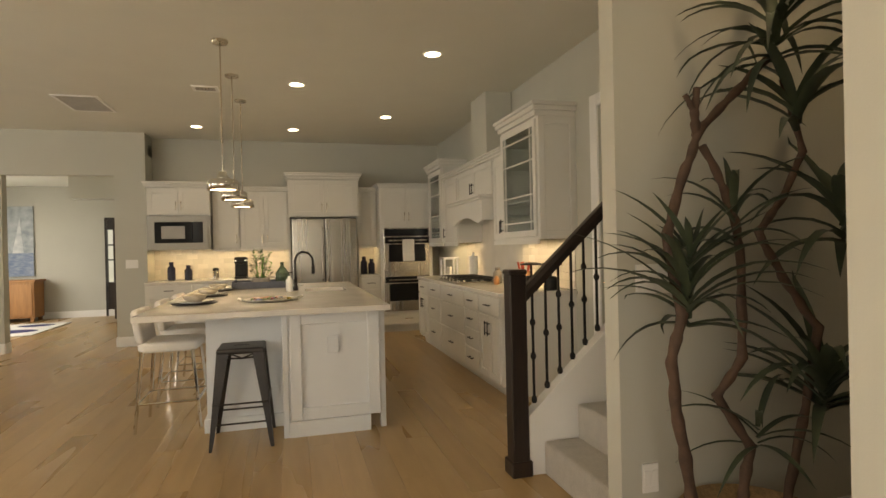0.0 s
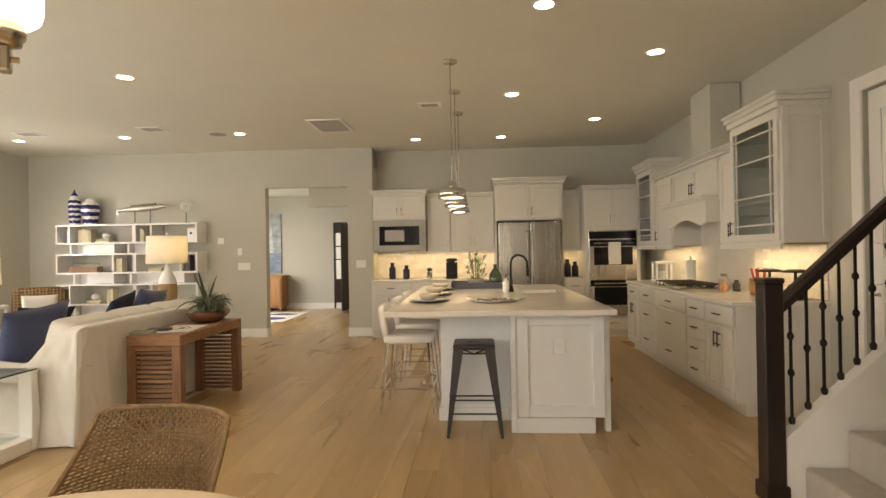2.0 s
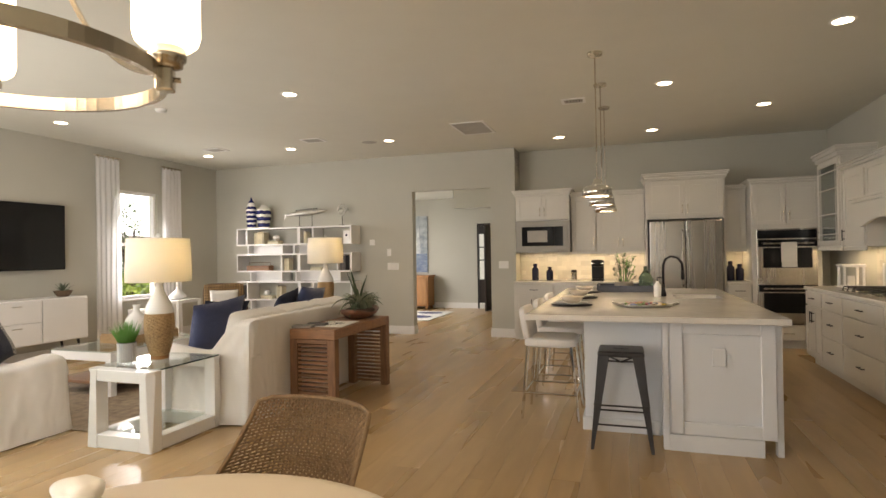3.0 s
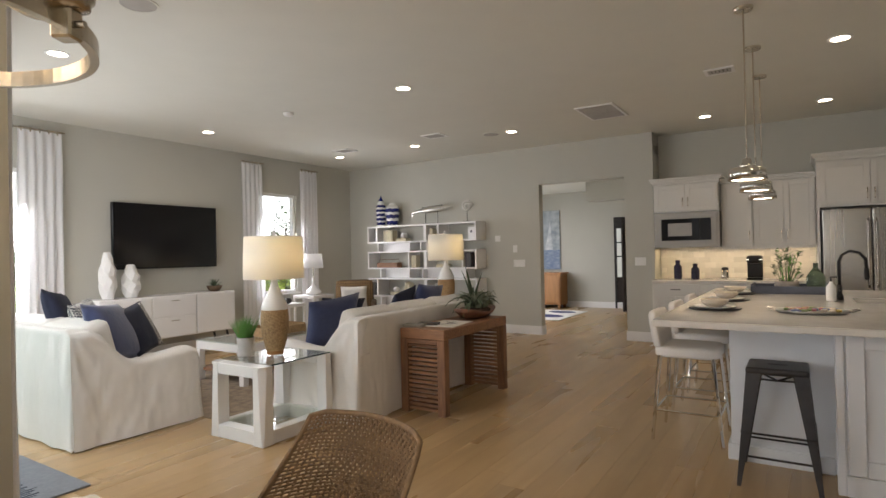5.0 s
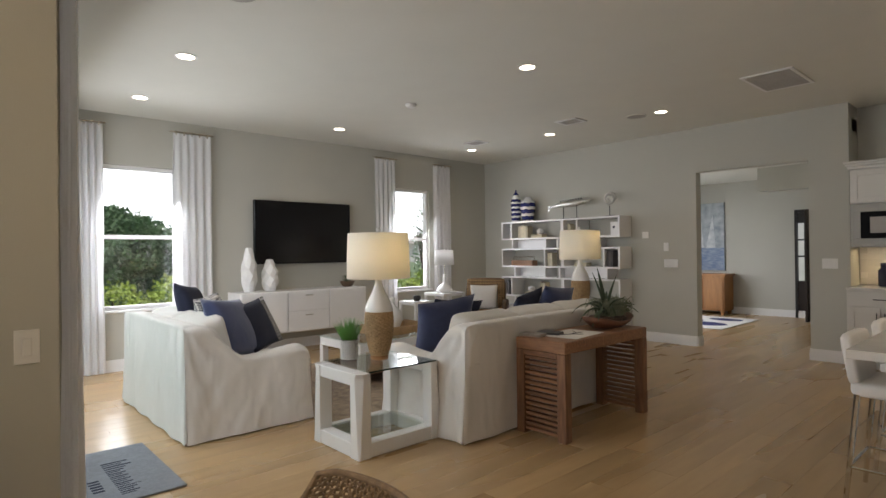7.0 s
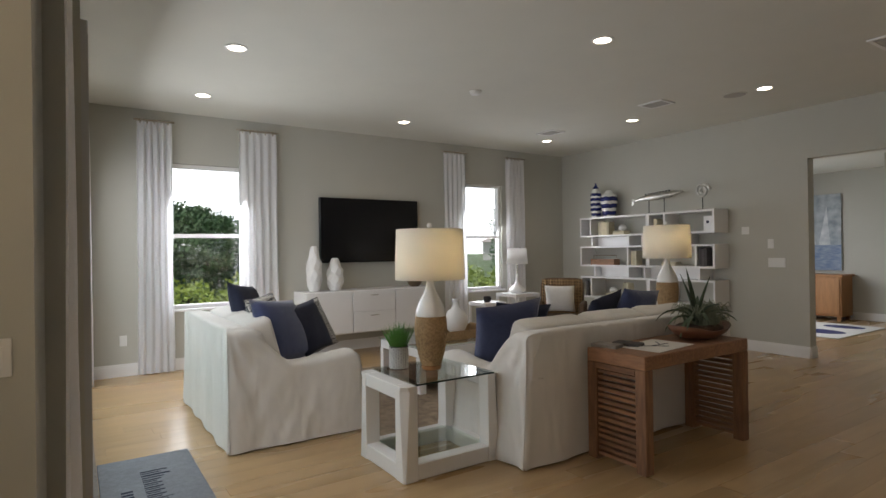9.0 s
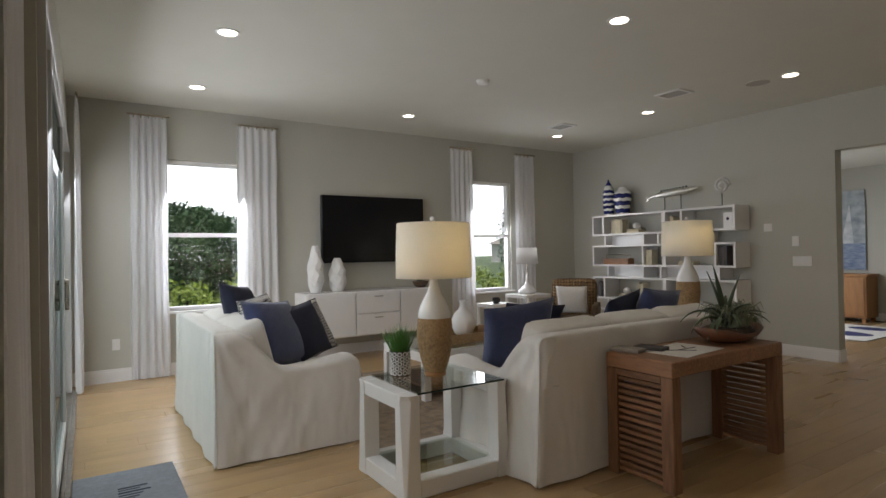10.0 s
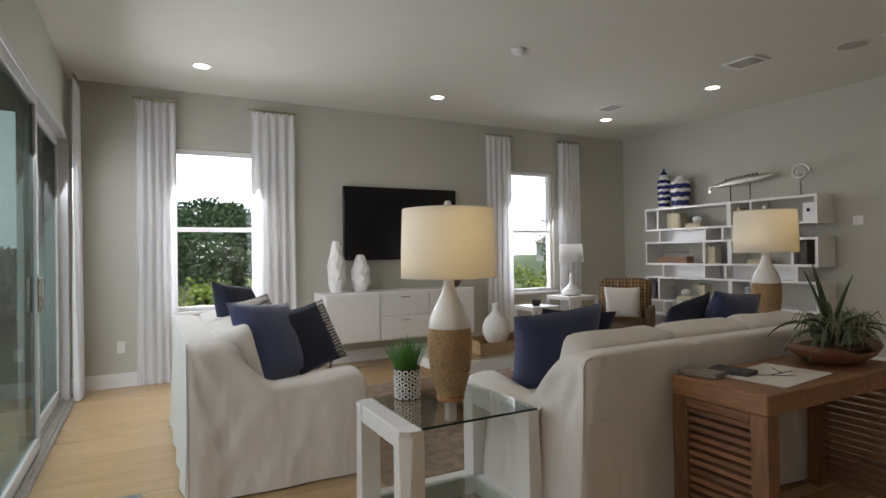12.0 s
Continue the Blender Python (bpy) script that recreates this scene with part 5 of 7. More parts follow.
def woven_chair(loc, rz, label):
    """Woven tub chair; it faces local -y. The back is real over-and-under strands."""
    t = thing("dining_chair", loc, rz, label, "chair", "woven dining chairs")

    def at(u, v):
        """Back shell: u in -1..1 across, v in 0..1 up."""
        w = 0.275 - 0.05 * v
        wrap = max(0, (abs(u) - 0.5) / 0.5) ** 1.5
        return Vector((u * w, 0.20 - 0.075 * u * u + 0.075 * v - 0.30 * wrap * (1 - v) ** 1.2, 0.44 + 0.42 * v - 0.012 * max(0, abs(u) - 0.8) * 5 * v))
    strands = 44
    for k in range(strands):
        u = -1 + 2 * (k + 0.5) / strands
        pts = []
        for j in range(33):
            v = j / 32
            p = at(u, v)
            p.y += 0.0032 * (1 if (j + k) % 2 else -1)
            pts.append(p)
        part("upright_strand", T(pts, 0.0038, 4), M_RATTAN, t)
    for k in range(40):
        v = (k + 0.5) / 40
        pts = []
        for j in range(45):
            u = -1 + 2 * j / 44
            p = at(u, v)
            p.y += 0.0036 * (1 if (j + k) % 2 == 0 else -1)
            pts.append(p)
        part("cross_strand", T(pts, 0.0038, 4), M_RATTAN, t)
    rim = [at(-1, j / 12) for j in range(13)] + [at(-1 + 2 * j / 20, 1) for j in range(1, 20)] + [at(1, 1 - j / 12) for j in range(13)]
    part("rim", T(rim, 0.0078, 8), M_RATTAN, t, smooth=True)
    bm = bmesh.new()
    soft(bm, 0, -0.04, 0.43, 0.46, 0.46, 0.07, cuts=5, power=6)
    part("seat", bm, M_RATTAN, t, smooth=True)
    for sx in (-1, 1):
        for sy in (-1, 1):
            part("leg", T([(sx * 0.19, sy * 0.18 - 0.03, 0.41), (sx * 0.22, sy * 0.22 - 0.03, 0)], [0.02, 0.014]), M_DARKWOOD, t)
    return t


woven_chair((-1.685, 3.06, 0), -5, "woven brown rattan dining chair tucked at the round table")
woven_chair((-2.62, 2.40, 0), 78, "woven brown rattan dining chair by the window curtain")

# chandelier: ring with candle shades
CHX, CHY = -1.627, 2.256
ch = thing("chandelier", (CHX, CHY, 0), 0, "brushed nickel ring chandelier with opal glass cylinder shades, lit", "chandelier")
RZ = 1.663
def ring_band(r, z, h, t=0.012, seg=72):
    bm = bmesh.new()
    rr = []
    for k in range(seg):
        a = 2 * math.pi * k / seg
        c, s = math.cos(a), math.sin(a)
        rr.append([bm.verts.new(((r + dx) * c, (r + dx) * s, z + dz)) for dx, dz in ((0, 0), (t, 0), (t, h), (0, h))])
    for k in range(seg):
        a, b = rr[k], rr[(k + 1) % seg]
        for j in range(4):
            bm.faces.new((a[j], b[j], b[(j + 1) % 4], a[(j + 1) % 4]))
    return bm
part("ring", ring_band(0.241, RZ, 0.026), M_NICKEL, ch)
for k in range(3):
    a = radians(32 + 120 * k)
    c, s = math.cos(a), math.sin(a)
    bm = bmesh.new()
    rows = []
    for j in range(25):
        f = j / 24
        r = 0.02 + 0.224 * f
        z = RZ + 0.012 + 0.43 * (1 - f) ** 2.6
        rows.append([bm.verts.new((r * c - w_ * s + d_ * c, r * s + w_ * c + d_ * s, z + d_)) for w_, d_ in ((-0.0095, 0), (0.0095, 0), (0.0095, 0.005), (-0.0095, 0.005))])
    for r0, r1 in zip(rows, rows[1:]):
        for n_ in range(4):
            bm.faces.new((r0[n_], r0[(n_ + 1) % 4], r1[(n_ + 1) % 4], r1[n_]))
    bm.faces.new(rows[0])
    bm.faces.new(list(reversed(rows[-1])))
    bmesh.ops.recalc_face_normals(bm, faces=bm.faces)
    part("arm", bm, M_NICKEL, ch, "flat curved nickel strap")
    cx_, cy_ = 0.258 * c, 0.258 * s
    bm = B((-0.018, 0.011, -0.014, 0.014, -0.017, 0.024), bevel=0.003)
    o = part("bracket", bm, M_NICKEL, ch)
    o.matrix_basis = Matrix.Translation((cx_, cy_, RZ)) @ Matrix.Rotation(a, 4, "Z")
    part("bolt", T([(0.012, 0, 0.004), (0.022, 0, 0.004)], 0.005, 8), M_NICKEL, o)
    part("cup", L([(0.012, 0.010), (0.026, 0.015), (0.026, 0.022), (0.031, 0.026), (0.032, 0.034), (0.029, 0.037), (0.031, 0.044), (0.029, 0.049)], cx_, cy_, RZ + 0.012, 28), M_NICKEL, ch, smooth=True)
    part("shade", L([(0.027, 0.0), (0.042, 0.003), (0.051, 0.011), (0.055, 0.025), (0.055, 0.20), (0.051, 0.202), (0.050, 0.029), (0.0, 0.018)], cx_, cy_, RZ + 0.058, 36), M_OPAL, ch, "opal white glass cylinder shade", smooth=True)
part("hub", L([(0.03, 0.41), (0.036, 0.43), (0.036, 0.47), (0.012, 0.49)], 0, 0, RZ, 20), M_NICKEL, ch, smooth=True)
part("stem", T([(0, 0, RZ + 0.47), (0, 0, H - 0.02)], 0.010), M_NICKEL, ch)
part("canopy", L([(0.07, -0.03), (0.075, -0.01), (0.075, 0.0)], 0, 0, H, 24), M_NICKEL, ch)
point_lamp("chandelier_glow", CHX, CHY, 1.93, 24, WARM, 0.25)

# ---- ceiling fittings ----
# fixtures for the last three positions are made up, out of view
for lx, ly in DOWNLIGHTS:
    dl = thing("downlight", (lx, ly, H), 0, "round recessed ceiling downlight with a white trim, lit", "downlight", "ceiling downlights")
    part("trim_ring", ring_band(0.068, -0.006, 0.006, 0.022, 32), M_TRIM, dl)
    part("lens", L([(0.068, -0.004), (0.068, -0.001)], 0, 0, 0, 28), M_DISC, dl)


def pendant(y, drop):
    p = thing("pendant_light", (-0.89, y, 0), 0, "polished chrome drum pendant light, lit, over the island", "pendant light", "island pendants")
    part("canopy", L([(0.06, -0.022), (0.065, -0.012), (0.065, 0.0)], 0, 0, H, 24), M_NICKEL, p)
    part("rod", T([(0, 0, H - 0.02), (0, 0, 1.97)], 0.006), M_NICKEL, p)
    part("socket_cap", L([(0.012, 0.16), (0.03, 0.15), (0.035, 0.12), (0.05, 0.11), (0.05, 0.09)], 0, 0, 1.82, 20), M_CHROME, p, smooth=True)
    part("shade", L([(0.05, 0.10), (0.10, 0.09), (0.122, 0.07), (0.127, 0.0), (0.121, 0.0), (0.115, 0.065), (0.05, 0.088)], 0, 0, 1.82, 36), M_CHROME, p, smooth=True)
    part("lens", L([(0.114, 0.012), (0.114, 0.018)], 0, 0, 1.82, 32), M_DISC, p)
    spot_lamp("pendant_beam", -0.89, y, 1.81, 5, WARM, 120)


for y in (6.53, 7.47, 8.42):
    pendant(y, 0)

# ---- bar stools ----
def bar_stool(loc, rz, label):
    t = thing("bar_stool", loc, rz, label, "bar stool", "white bar stools")
    bm = soft(bmesh.new(), 0, 0, 0.62, 0.44, 0.42, 0.08, cuts=6, power=7)
    part("seat", bm, M_LEATHER, t, smooth=True)
    bm = soft(bmesh.new(), 0, 0.20, 0.77, 0.43, 0.06, 0.27, m=Matrix.Rotation(radians(-9), 4, "X"), cuts=6, power=7)
    part("backrest", bm, M_LEATHER, t, smooth=True)
    for sx in (-1, 1):
        for sy in (-1, 1):
            part("leg", T([(sx * 0.19, sy * 0.17, 0.60), (sx * 0.225, sy * 0.225, 0)], [0.014, 0.012], 6), M_CHROME, t)
    for sx in (-1, 1):
        part("side_stretcher", T([(sx * 0.214, -0.207, 0.21), (sx * 0.214, 0.207, 0.21)], 0.008, 6), M_CHROME, t)
    part("foot_rest", T([(-0.214, -0.207, 0.21), (0.214, -0.207, 0.21)], 0.009, 6), M_CHROME, t)
    part("back_stretcher", T([(-0.214, 0.207, 0.21), (0.214, 0.207, 0.21)], 0.008, 6), M_CHROME, t)
    return t


s0 = bar_stool((-1.27, 6.38, 0), 90, "white leather counter stool with slim chrome legs at the island")
for y in (7.10, 7.85):
    copy_thing(s0, pose(-1.27, y, 0, 0, 0, 90))

ms = thing("metal_stool", (-0.71, 5.78, 0), 0, "dark gunmetal stamped steel stool with flared legs", "stool")
bm = B((-0.155, 0.155, -0.155, 0.155, 0.625, 0.665), bevel=0.016, segs=3)
part("seat", bm, M_DARKMETAL, ms)
# near-black plate on the solid seat draws the shade inside the hand slot
part("hand_slot", B((-0.05, 0.05, -0.012, 0.012, 0.6655, 0.667), bevel=0.0005), M_IRON, ms)
for sx in (-1, 1):
    for sy in (-1, 1):
        bm = bmesh.new()
        top = [(0.15, 0.15), (0.075, 0.15), (0.15, 0.075)]
        bot = [(0.205, 0.205), (0.185, 0.205), (0.205, 0.185)]
        a_ = [bm.verts.new((sx * p, sy * q_, 0.64)) for p, q_ in top]
        b_ = [bm.verts.new((sx * p, sy * q_, 0.0)) for p, q_ in bot]
        bm.faces.new((a_[0], a_[1], b_[1], b_[0]))
        bm.faces.new((a_[2], a_[0], b_[0], b_[2]))
        part("leg", bm, M_DARKMETAL, ms, mods=(("solidify", 0.004),))
for z, r in ((0.17, 0.185), (0.30, 0.178)):
    for q_ in ((-r, -r, r, -r), (-r, r, r, r)) if z < 0.2 else ((-r, -r, -r, r), (r, -r, r, r), (-r, -r, r, -r)):
        part("stretcher", T([(q_[0], q_[1], z), (q_[2], q_[3], z)], 0.007, 6), M_DARKMETAL, ms)
for s in (1, -1):
    part("cross_brace", T([(-0.13, -0.13 * s, 0.60), (0, 0, 0.57), (0.13, 0.13 * s, 0.60)], 0.006, 6), M_DARKMETAL, ms)

# ---- tall artificial yucca in the alcove ----
yu = thing("yucca_plant", (1.25, 3.33, 0), 0, "tall artificial yucca with bare twisting trunks and strap leaves", "plant")
part("planter", L([(0.20, 0.0), (0.24, 0.02), (0.27, 0.30), (0.26, 0.31), (0.24, 0.27), (0.0, 0.27)], 0.02, 0, 0, 28), M_ROPE, yu, smooth=True)
TR = [([(-0.20, 0.0, 0.25), (-0.24, 0.02, 0.40), (-0.305, 0.0, 0.685), (-0.32, 0.01, 0.89), (-0.28, 0.0, 1.06), (-0.32, 0.02, 1.35), (-0.255, 0.0, 1.58), (-0.165, 0.02, 1.73), (0.03, 0.05, 1.89), (0.19, 0.05, 2.03)], 0.023),
      ([(-0.05, 0.02, 0.25), (-0.05, -0.02, 0.40), (0.005, 0.0, 0.56), (-0.11, 0.03, 0.75), (-0.025, 0.0, 0.89), (-0.005, 0.02, 1.29), (-0.08, 0.0, 1.50), (-0.18, 0.0, 1.66)], 0.021),
      ([(0.20, 0.05, 0.25), (0.30, 0.05, 0.60), (0.33, 0.0, 0.98), (0.18, 0.02, 1.18), (0.09, 0.03, 1.35), (0.23, 0.05, 1.48), (0.33, 0.05, 1.66), (0.27, 0.08, 1.95)], 0.019),
      ([(-0.18, 0.02, 1.705), (-0.21, 0.0, 1.78), (-0.19, 0.01, 1.87)], 0.018), ([(-0.21, 0.0, 1.78), (-0.25, 0.0, 1.84)], 0.013)]
rng = random.Random(11)
for pts, r in TR:
    fine, rad = [], []
    for a, b in zip(pts, pts[1:]):
        for k in range(6):
            f = k / 6
            p = Vector(a).lerp(Vector(b), f)
            fine.append(p + Vector((0.008 * noise.noise(p * 9), 0.008 * noise.noise(p * 9 + Vector((5, 0, 0))), 0)))
            rad.append(r * (0.98 - 0.36 * len(fine) / (6 * len(pts))) * (1 + 0.16 * math.sin(len(fine) * 2.1) + 0.1 * noise.noise(p * 20)))
    fine.append(Vector(pts[-1]))
    rad.append(r * 0.7)
    part("trunk", T(fine, rad, 10), M_BARK, yu, smooth=True)


def rosette(parent, c, count, length, width, seed, lean=(0, 0, 1), droop=1.5, mat=M_YUCCA):
    """A crown of strap leaves; each leaf is a part."""
    rg = random.Random(seed)
    for k in range(count):
        a = k * 2.399 + rg.uniform(-0.3, 0.3)
        rise = rg.uniform(-0.15, 1.15)
        d = Vector((math.cos(a), math.sin(a) * 0.75, rise)) + Vector(lean) * 0.5
        bm = blade(bmesh.new(), Vector(c) + Vector((0, 0, 0.10 * (rise - 0.5))), d, (0, 0, 1), length * rg.uniform(0.65, 1.1), width * rg.uniform(0.7, 1.2), droop * rg.uniform(0.5, 1.3), 7)
        o = part("leaf", bm, mat, parent, smooth=True)
        for v_ in o.data.vertices:
            if v_.co.y > 0.255:
                v_.co.y = 0.255


rosette(yu, (-0.27, -0.02, 1.08), 28, 0.48, 0.038, 1, (-0.1, -0.2, 0.6))
rosette(yu, (-0.24, 0.0, 1.24), 14, 0.34, 0.036, 12, (0.0, -0.2, 1.1), 0.8)
rosette(yu, (-0.05, 0.0, 1.36), 12, 0.36, 0.034, 2, (0.1, -0.2, 0.9))
rosette(yu, (0.19, 0.03, 2.06), 28, 0.52, 0.038, 3, (-0.5, -0.2, 0.2), 1.9)
rosette(yu, (0.33, -0.02, 0.72), 28, 0.54, 0.052, 4, (-0.2, -0.3, 0.9))
rosette(yu, (0.40, -0.05, 1.36), 20, 0.48, 0.060, 5, (-0.1, -0.3, 0.6))
rosette(yu, (0.30, 0.05, 1.80), 15, 0.46, 0.060, 6, (0.1, -0.2, 0.8))
rosette(yu, (0.02, -0.02, 0.62), 10, 0.36, 0.030, 7, (0.0, -0.2, 0.5))

# ---- soft furnishings ----
pillow((-5.36, 4.42, 0.755), (26, -5, -56), 0.53, M_NAVY, "plain navy blue square throw pillow on the loveseat", 0.20, 1)
pillow((-5.50, 4.70, 0.74), (24, 6, -52), 0.44, M_DEEPNAVY, "dark navy throw pillow with a knitted lattice back", 0.12, 2)
pillow((-5.58, 4.77, 0.74), (24, 6, -52), 0.46, M_LATTICE, "white pillow knitted with a dark lattice", 0.10, 4)
pillow((-6.05, 4.34, 0.85), (20, -8, -38), 0.52, M_DEEPNAVY, "dark navy throw pillow leaning on the loveseat", 0.18, 3)
pillow((-5.74, 4.42, 0.79), (20, 4, -44), 0.46, M_LATTICE, "white pillow knitted with a dark lattice", 0.15, 10)
pillow((-4.22, 5.78, 0.725), (22, -6, 78), 0.55, M_NAVY, "plain navy blue square throw pillow on the long sofa", 0.20, 5)
pillow((-4.36, 6.02, 0.74), (26, 4, 70), 0.46, M_DEEPNAVY, "dark navy throw pillow on the long sofa", 0.17, 6)
pillow((-4.14, 7.18, 0.79), (20, 5, 88), 0.46, M_NAVY, "slate blue throw pillow at the sofa end", 0.18, 7)
pillow((-4.26, 6.90, 0.77), (22, -10, 96), 0.44, M_DEEPNAVY, "dark navy throw pillow at the sofa end", 0.16, 8)

rg_ = thing("area_rug", (-5.75, 6.35, 0), 0, "woven jute rug with a mottled brown pattern", "rug")
part("mat", B((-1.15, 1.15, -1.45, 1.45, 0.001, 0.014), bevel=0.004), M_RUG, rg_)

# doormat with a mark of bars in place of lettering
dm = thing("doormat", (-4.69, 3.425, 0), 0, "grey doormat with dark printed lettering by the sliding doors", "doormat")
part("mat", B((-0.50, 0.50, -0.27, 0.27, 0.001, 0.014), bevel=0.004), M_MAT, dm)
lx = -0.20
for w, h in ((0.06, 0.15), (0.07, 0.16), (0.05, 0.10), (0.05, 0.10), (0.05, 0.10), (0.05, 0.10), (0.05, 0.10), (0.02, 0.13), (0.05, 0.10), (0.05, 0.10)):
    part("print_bar", B((lx, lx + w * 0.32, -0.05, h - 0.05, 0.0142, 0.0152)), M_INK, dm)
    part("print_bar", B((lx + w * 0.62, lx + w * 0.85, -0.05, h * 0.75 - 0.05, 0.0142, 0.0152)), M_INK, dm)
    lx += w + 0.012
for k in range(5):
    part("print_bar", B((0.08 + k * 0.045, 0.105 + k * 0.045, -0.17, -0.11, 0.0142, 0.0152)), M_INK, dm)

# coffee table with tray and vase
cf = thing("coffee_table", (-5.85, 6.35, 0.014), 0, "low glass-topped coffee table with a dark wood base", "coffee table")
part("top", B((-0.42, 0.42, -0.62, 0.62, 0.43, 0.445), bevel=0.003), M_TABLEGLASS, cf)
part("apron", B((-0.40, 0.40, -0.60, -0.54, 0.34, 0.43), (-0.40, 0.40, 0.54, 0.60, 0.34, 0.43), (-0.40, -0.34, -0.54, 0.54, 0.34, 0.43), (0.34, 0.40, -0.54, 0.54, 0.34, 0.43), bevel=0.004), M_LACQ, cf)
part("lower_shelf", B((-0.36, 0.36, -0.56, 0.56, 0.10, 0.13), bevel=0.004), M_TEAKX, cf)
for sx in (-1, 1):
    for sy in (-1, 1):
        part("leg", B((sx * 0.37 - 0.035, sx * 0.37 + 0.035, sy * 0.57 - 0.035, sy * 0.57 + 0.035, 0, 0.34), bevel=0.004), M_LACQ, cf)
tr = thing("basket_tray", (-5.82, 6.45, 0.46), 0, "rectangular woven seagrass tray with cut handles", "tray")
part("base", B((-0.22, 0.22, -0.32, 0.32, 0, 0.012)), M_ROPE, tr)
for b_ in ((-0.22, -0.20, -0.32, 0.32, 0.012, 0.085), (0.20, 0.22, -0.32, 0.32, 0.012, 0.085), (-0.20, 0.20, -0.32, -0.30, 0.012, 0.10), (-0.20, 0.20, 0.30, 0.32, 0.012, 0.10)):
    bm = B(b_)
    bmesh.ops.subdivide_edges(bm, edges=bm.edges[:], cuts=6, use_grid_fill=True)
    part("woven_side", bm, M_ROPE, tr)
vz = tagged(part("vase", L([(0.06, 0), (0.095, 0.03), (0.125, 0.10), (0.125, 0.16), (0.10, 0.225), (0.05, 0.27), (0.032, 0.30), (0.032, 0.34), (0.045, 0.365), (0.038, 0.365), (0.026, 0.34), (0.0, 0.33)], seg=40), M_MATTEW, smooth=True), "round white bottle-neck vase on the tray", "vase")
vz.location = (-5.95, 6.52, 0.473)

# grass pot on the end table
gp = thing("grass_pot", (-4.27, 4.875, 0.577), 0, "faux grass in a black and white lattice pot", "potted plant")
part("pot", L([(0.060, 0), (0.062, 0.01), (0.065, 0.150), (0.059, 0.150), (0.057, 0.12), (0.0, 0.12)], seg=32), M_IRON, gp, smooth=True)
for row in range(5):
    for k in range(12):
        a = 2 * math.pi * (k + 0.5 * (row % 2)) / 12
        bm = L([(0.0155, -0.003), (0.0155, 0.0), (0.009, 0.0015), (0.0075, -0.003)], 0, 0, 0, 10)
        o = part("lattice_ring", bm, M_CERAMIC, gp)
        o.matrix_basis = Matrix.Rotation(a, 4, "Z") @ Matrix.Translation((0.0645, 0, 0.018 + row * 0.0285)) @ Matrix.Rotation(radians(90), 4, "Y")
bm = bmesh.new()
rng = random.Random(3)
for k in range(230):
    a, r = rng.uniform(0, 6.28), rng.uniform(0, 0.045)
    blade(bm, (r * math.cos(a), r * math.sin(a), 0.12), (math.cos(a) * r * 11, math.sin(a) * r * 11, 1), (0, 1, 0.2), rng.uniform(0.12, 0.20), 0.006, 0.35, 3)
tagged(part("grass", bm, M_GRASS, gp), kind="stuff")

# on the console: tiles, sheets and the succulent bowl
for k, (x, y, m_, lb) in enumerate(((-3.45, 5.98, M_STONE, "pale stone coaster block on the console"), (-3.40, 6.13, M_BOOKD, "dark slate block on the console"))):
    o = tagged(part("stone_block", B((-0.09, 0.09, -0.055, 0.055, 0, 0.022), bevel=0.003), m_), lb, "stone block")
    o.matrix_basis = pose(x + 0.02, y, 0.716, 0, 0, 12)
o = tagged(part("paper_print", B((-0.15, 0.15, -0.22, 0.22, 0, 0.004), bevel=0.001), M_WHITEFAB), "cream folded paper print with a branch motif", "paper")
o.matrix_basis = pose(-3.26, 6.26, 0.716, 0, 0, 6)
for k, pts in enumerate(([(-0.10, -0.18, 0.005), (0.0, -0.05, 0.005), (0.02, 0.12, 0.005)], [(0.0, -0.05, 0.005), (0.08, 0.02, 0.005)], [(0.01, 0.04, 0.005), (-0.07, 0.12, 0.005)])):
    q_ = part("branch_motif", T(pts, 0.0025, 5), M_INK, o)
bw = thing("succulent_bowl", (-3.28, 6.79, 0.716), 0, "carved wooden dough bowl planted with succulents and an agave", "potted plant")
bm = L([(0.08, 0.0), (0.12, 0.012), (0.165, 0.045), (0.185, 0.070), (0.177, 0.074), (0.15, 0.05), (0.0, 0.03)], seg=36)
for v_ in bm.verts:
    v_.co.y *= 1.55
    v_.co.z *= 1 + 0.55 * (abs(v_.co.y) / 0.29) ** 2 + 0.12 * noise.noise(v_.co * 9)
    v_.co.x *= 0.95
part("bowl", bm, M_TERRACOTTA, bw, smooth=True)
part("soil", soft(bmesh.new(), 0, 0, 0.070, 0.26, 0.40, 0.07, cuts=5, power=2.5, wrinkle=0.02, freq=12), M_BARK, bw, smooth=True)
rg2 = random.Random(8)
for k in range(16):
    a = k * 2.4
    tall = k in (0, 4, 9)
    bm = blade(bmesh.new(), (0.0, -0.03, 0.10), (math.cos(a) * 0.8, math.sin(a) * 1.0, 3.0 if tall else rg2.uniform(0.7, 2.0)), (0, 0, 1), rg2.uniform(0.34, 0.42) if tall else rg2.uniform(0.26, 0.38), 0.044 if tall else 0.034, 0.3 if tall else rg2.uniform(1.2, 2.6), 9, 0.35)
    part("agave_leaf", bm, M_LEAF, bw, smooth=True, mods=(("solidify", 0.004),))
bm = bmesh.new()
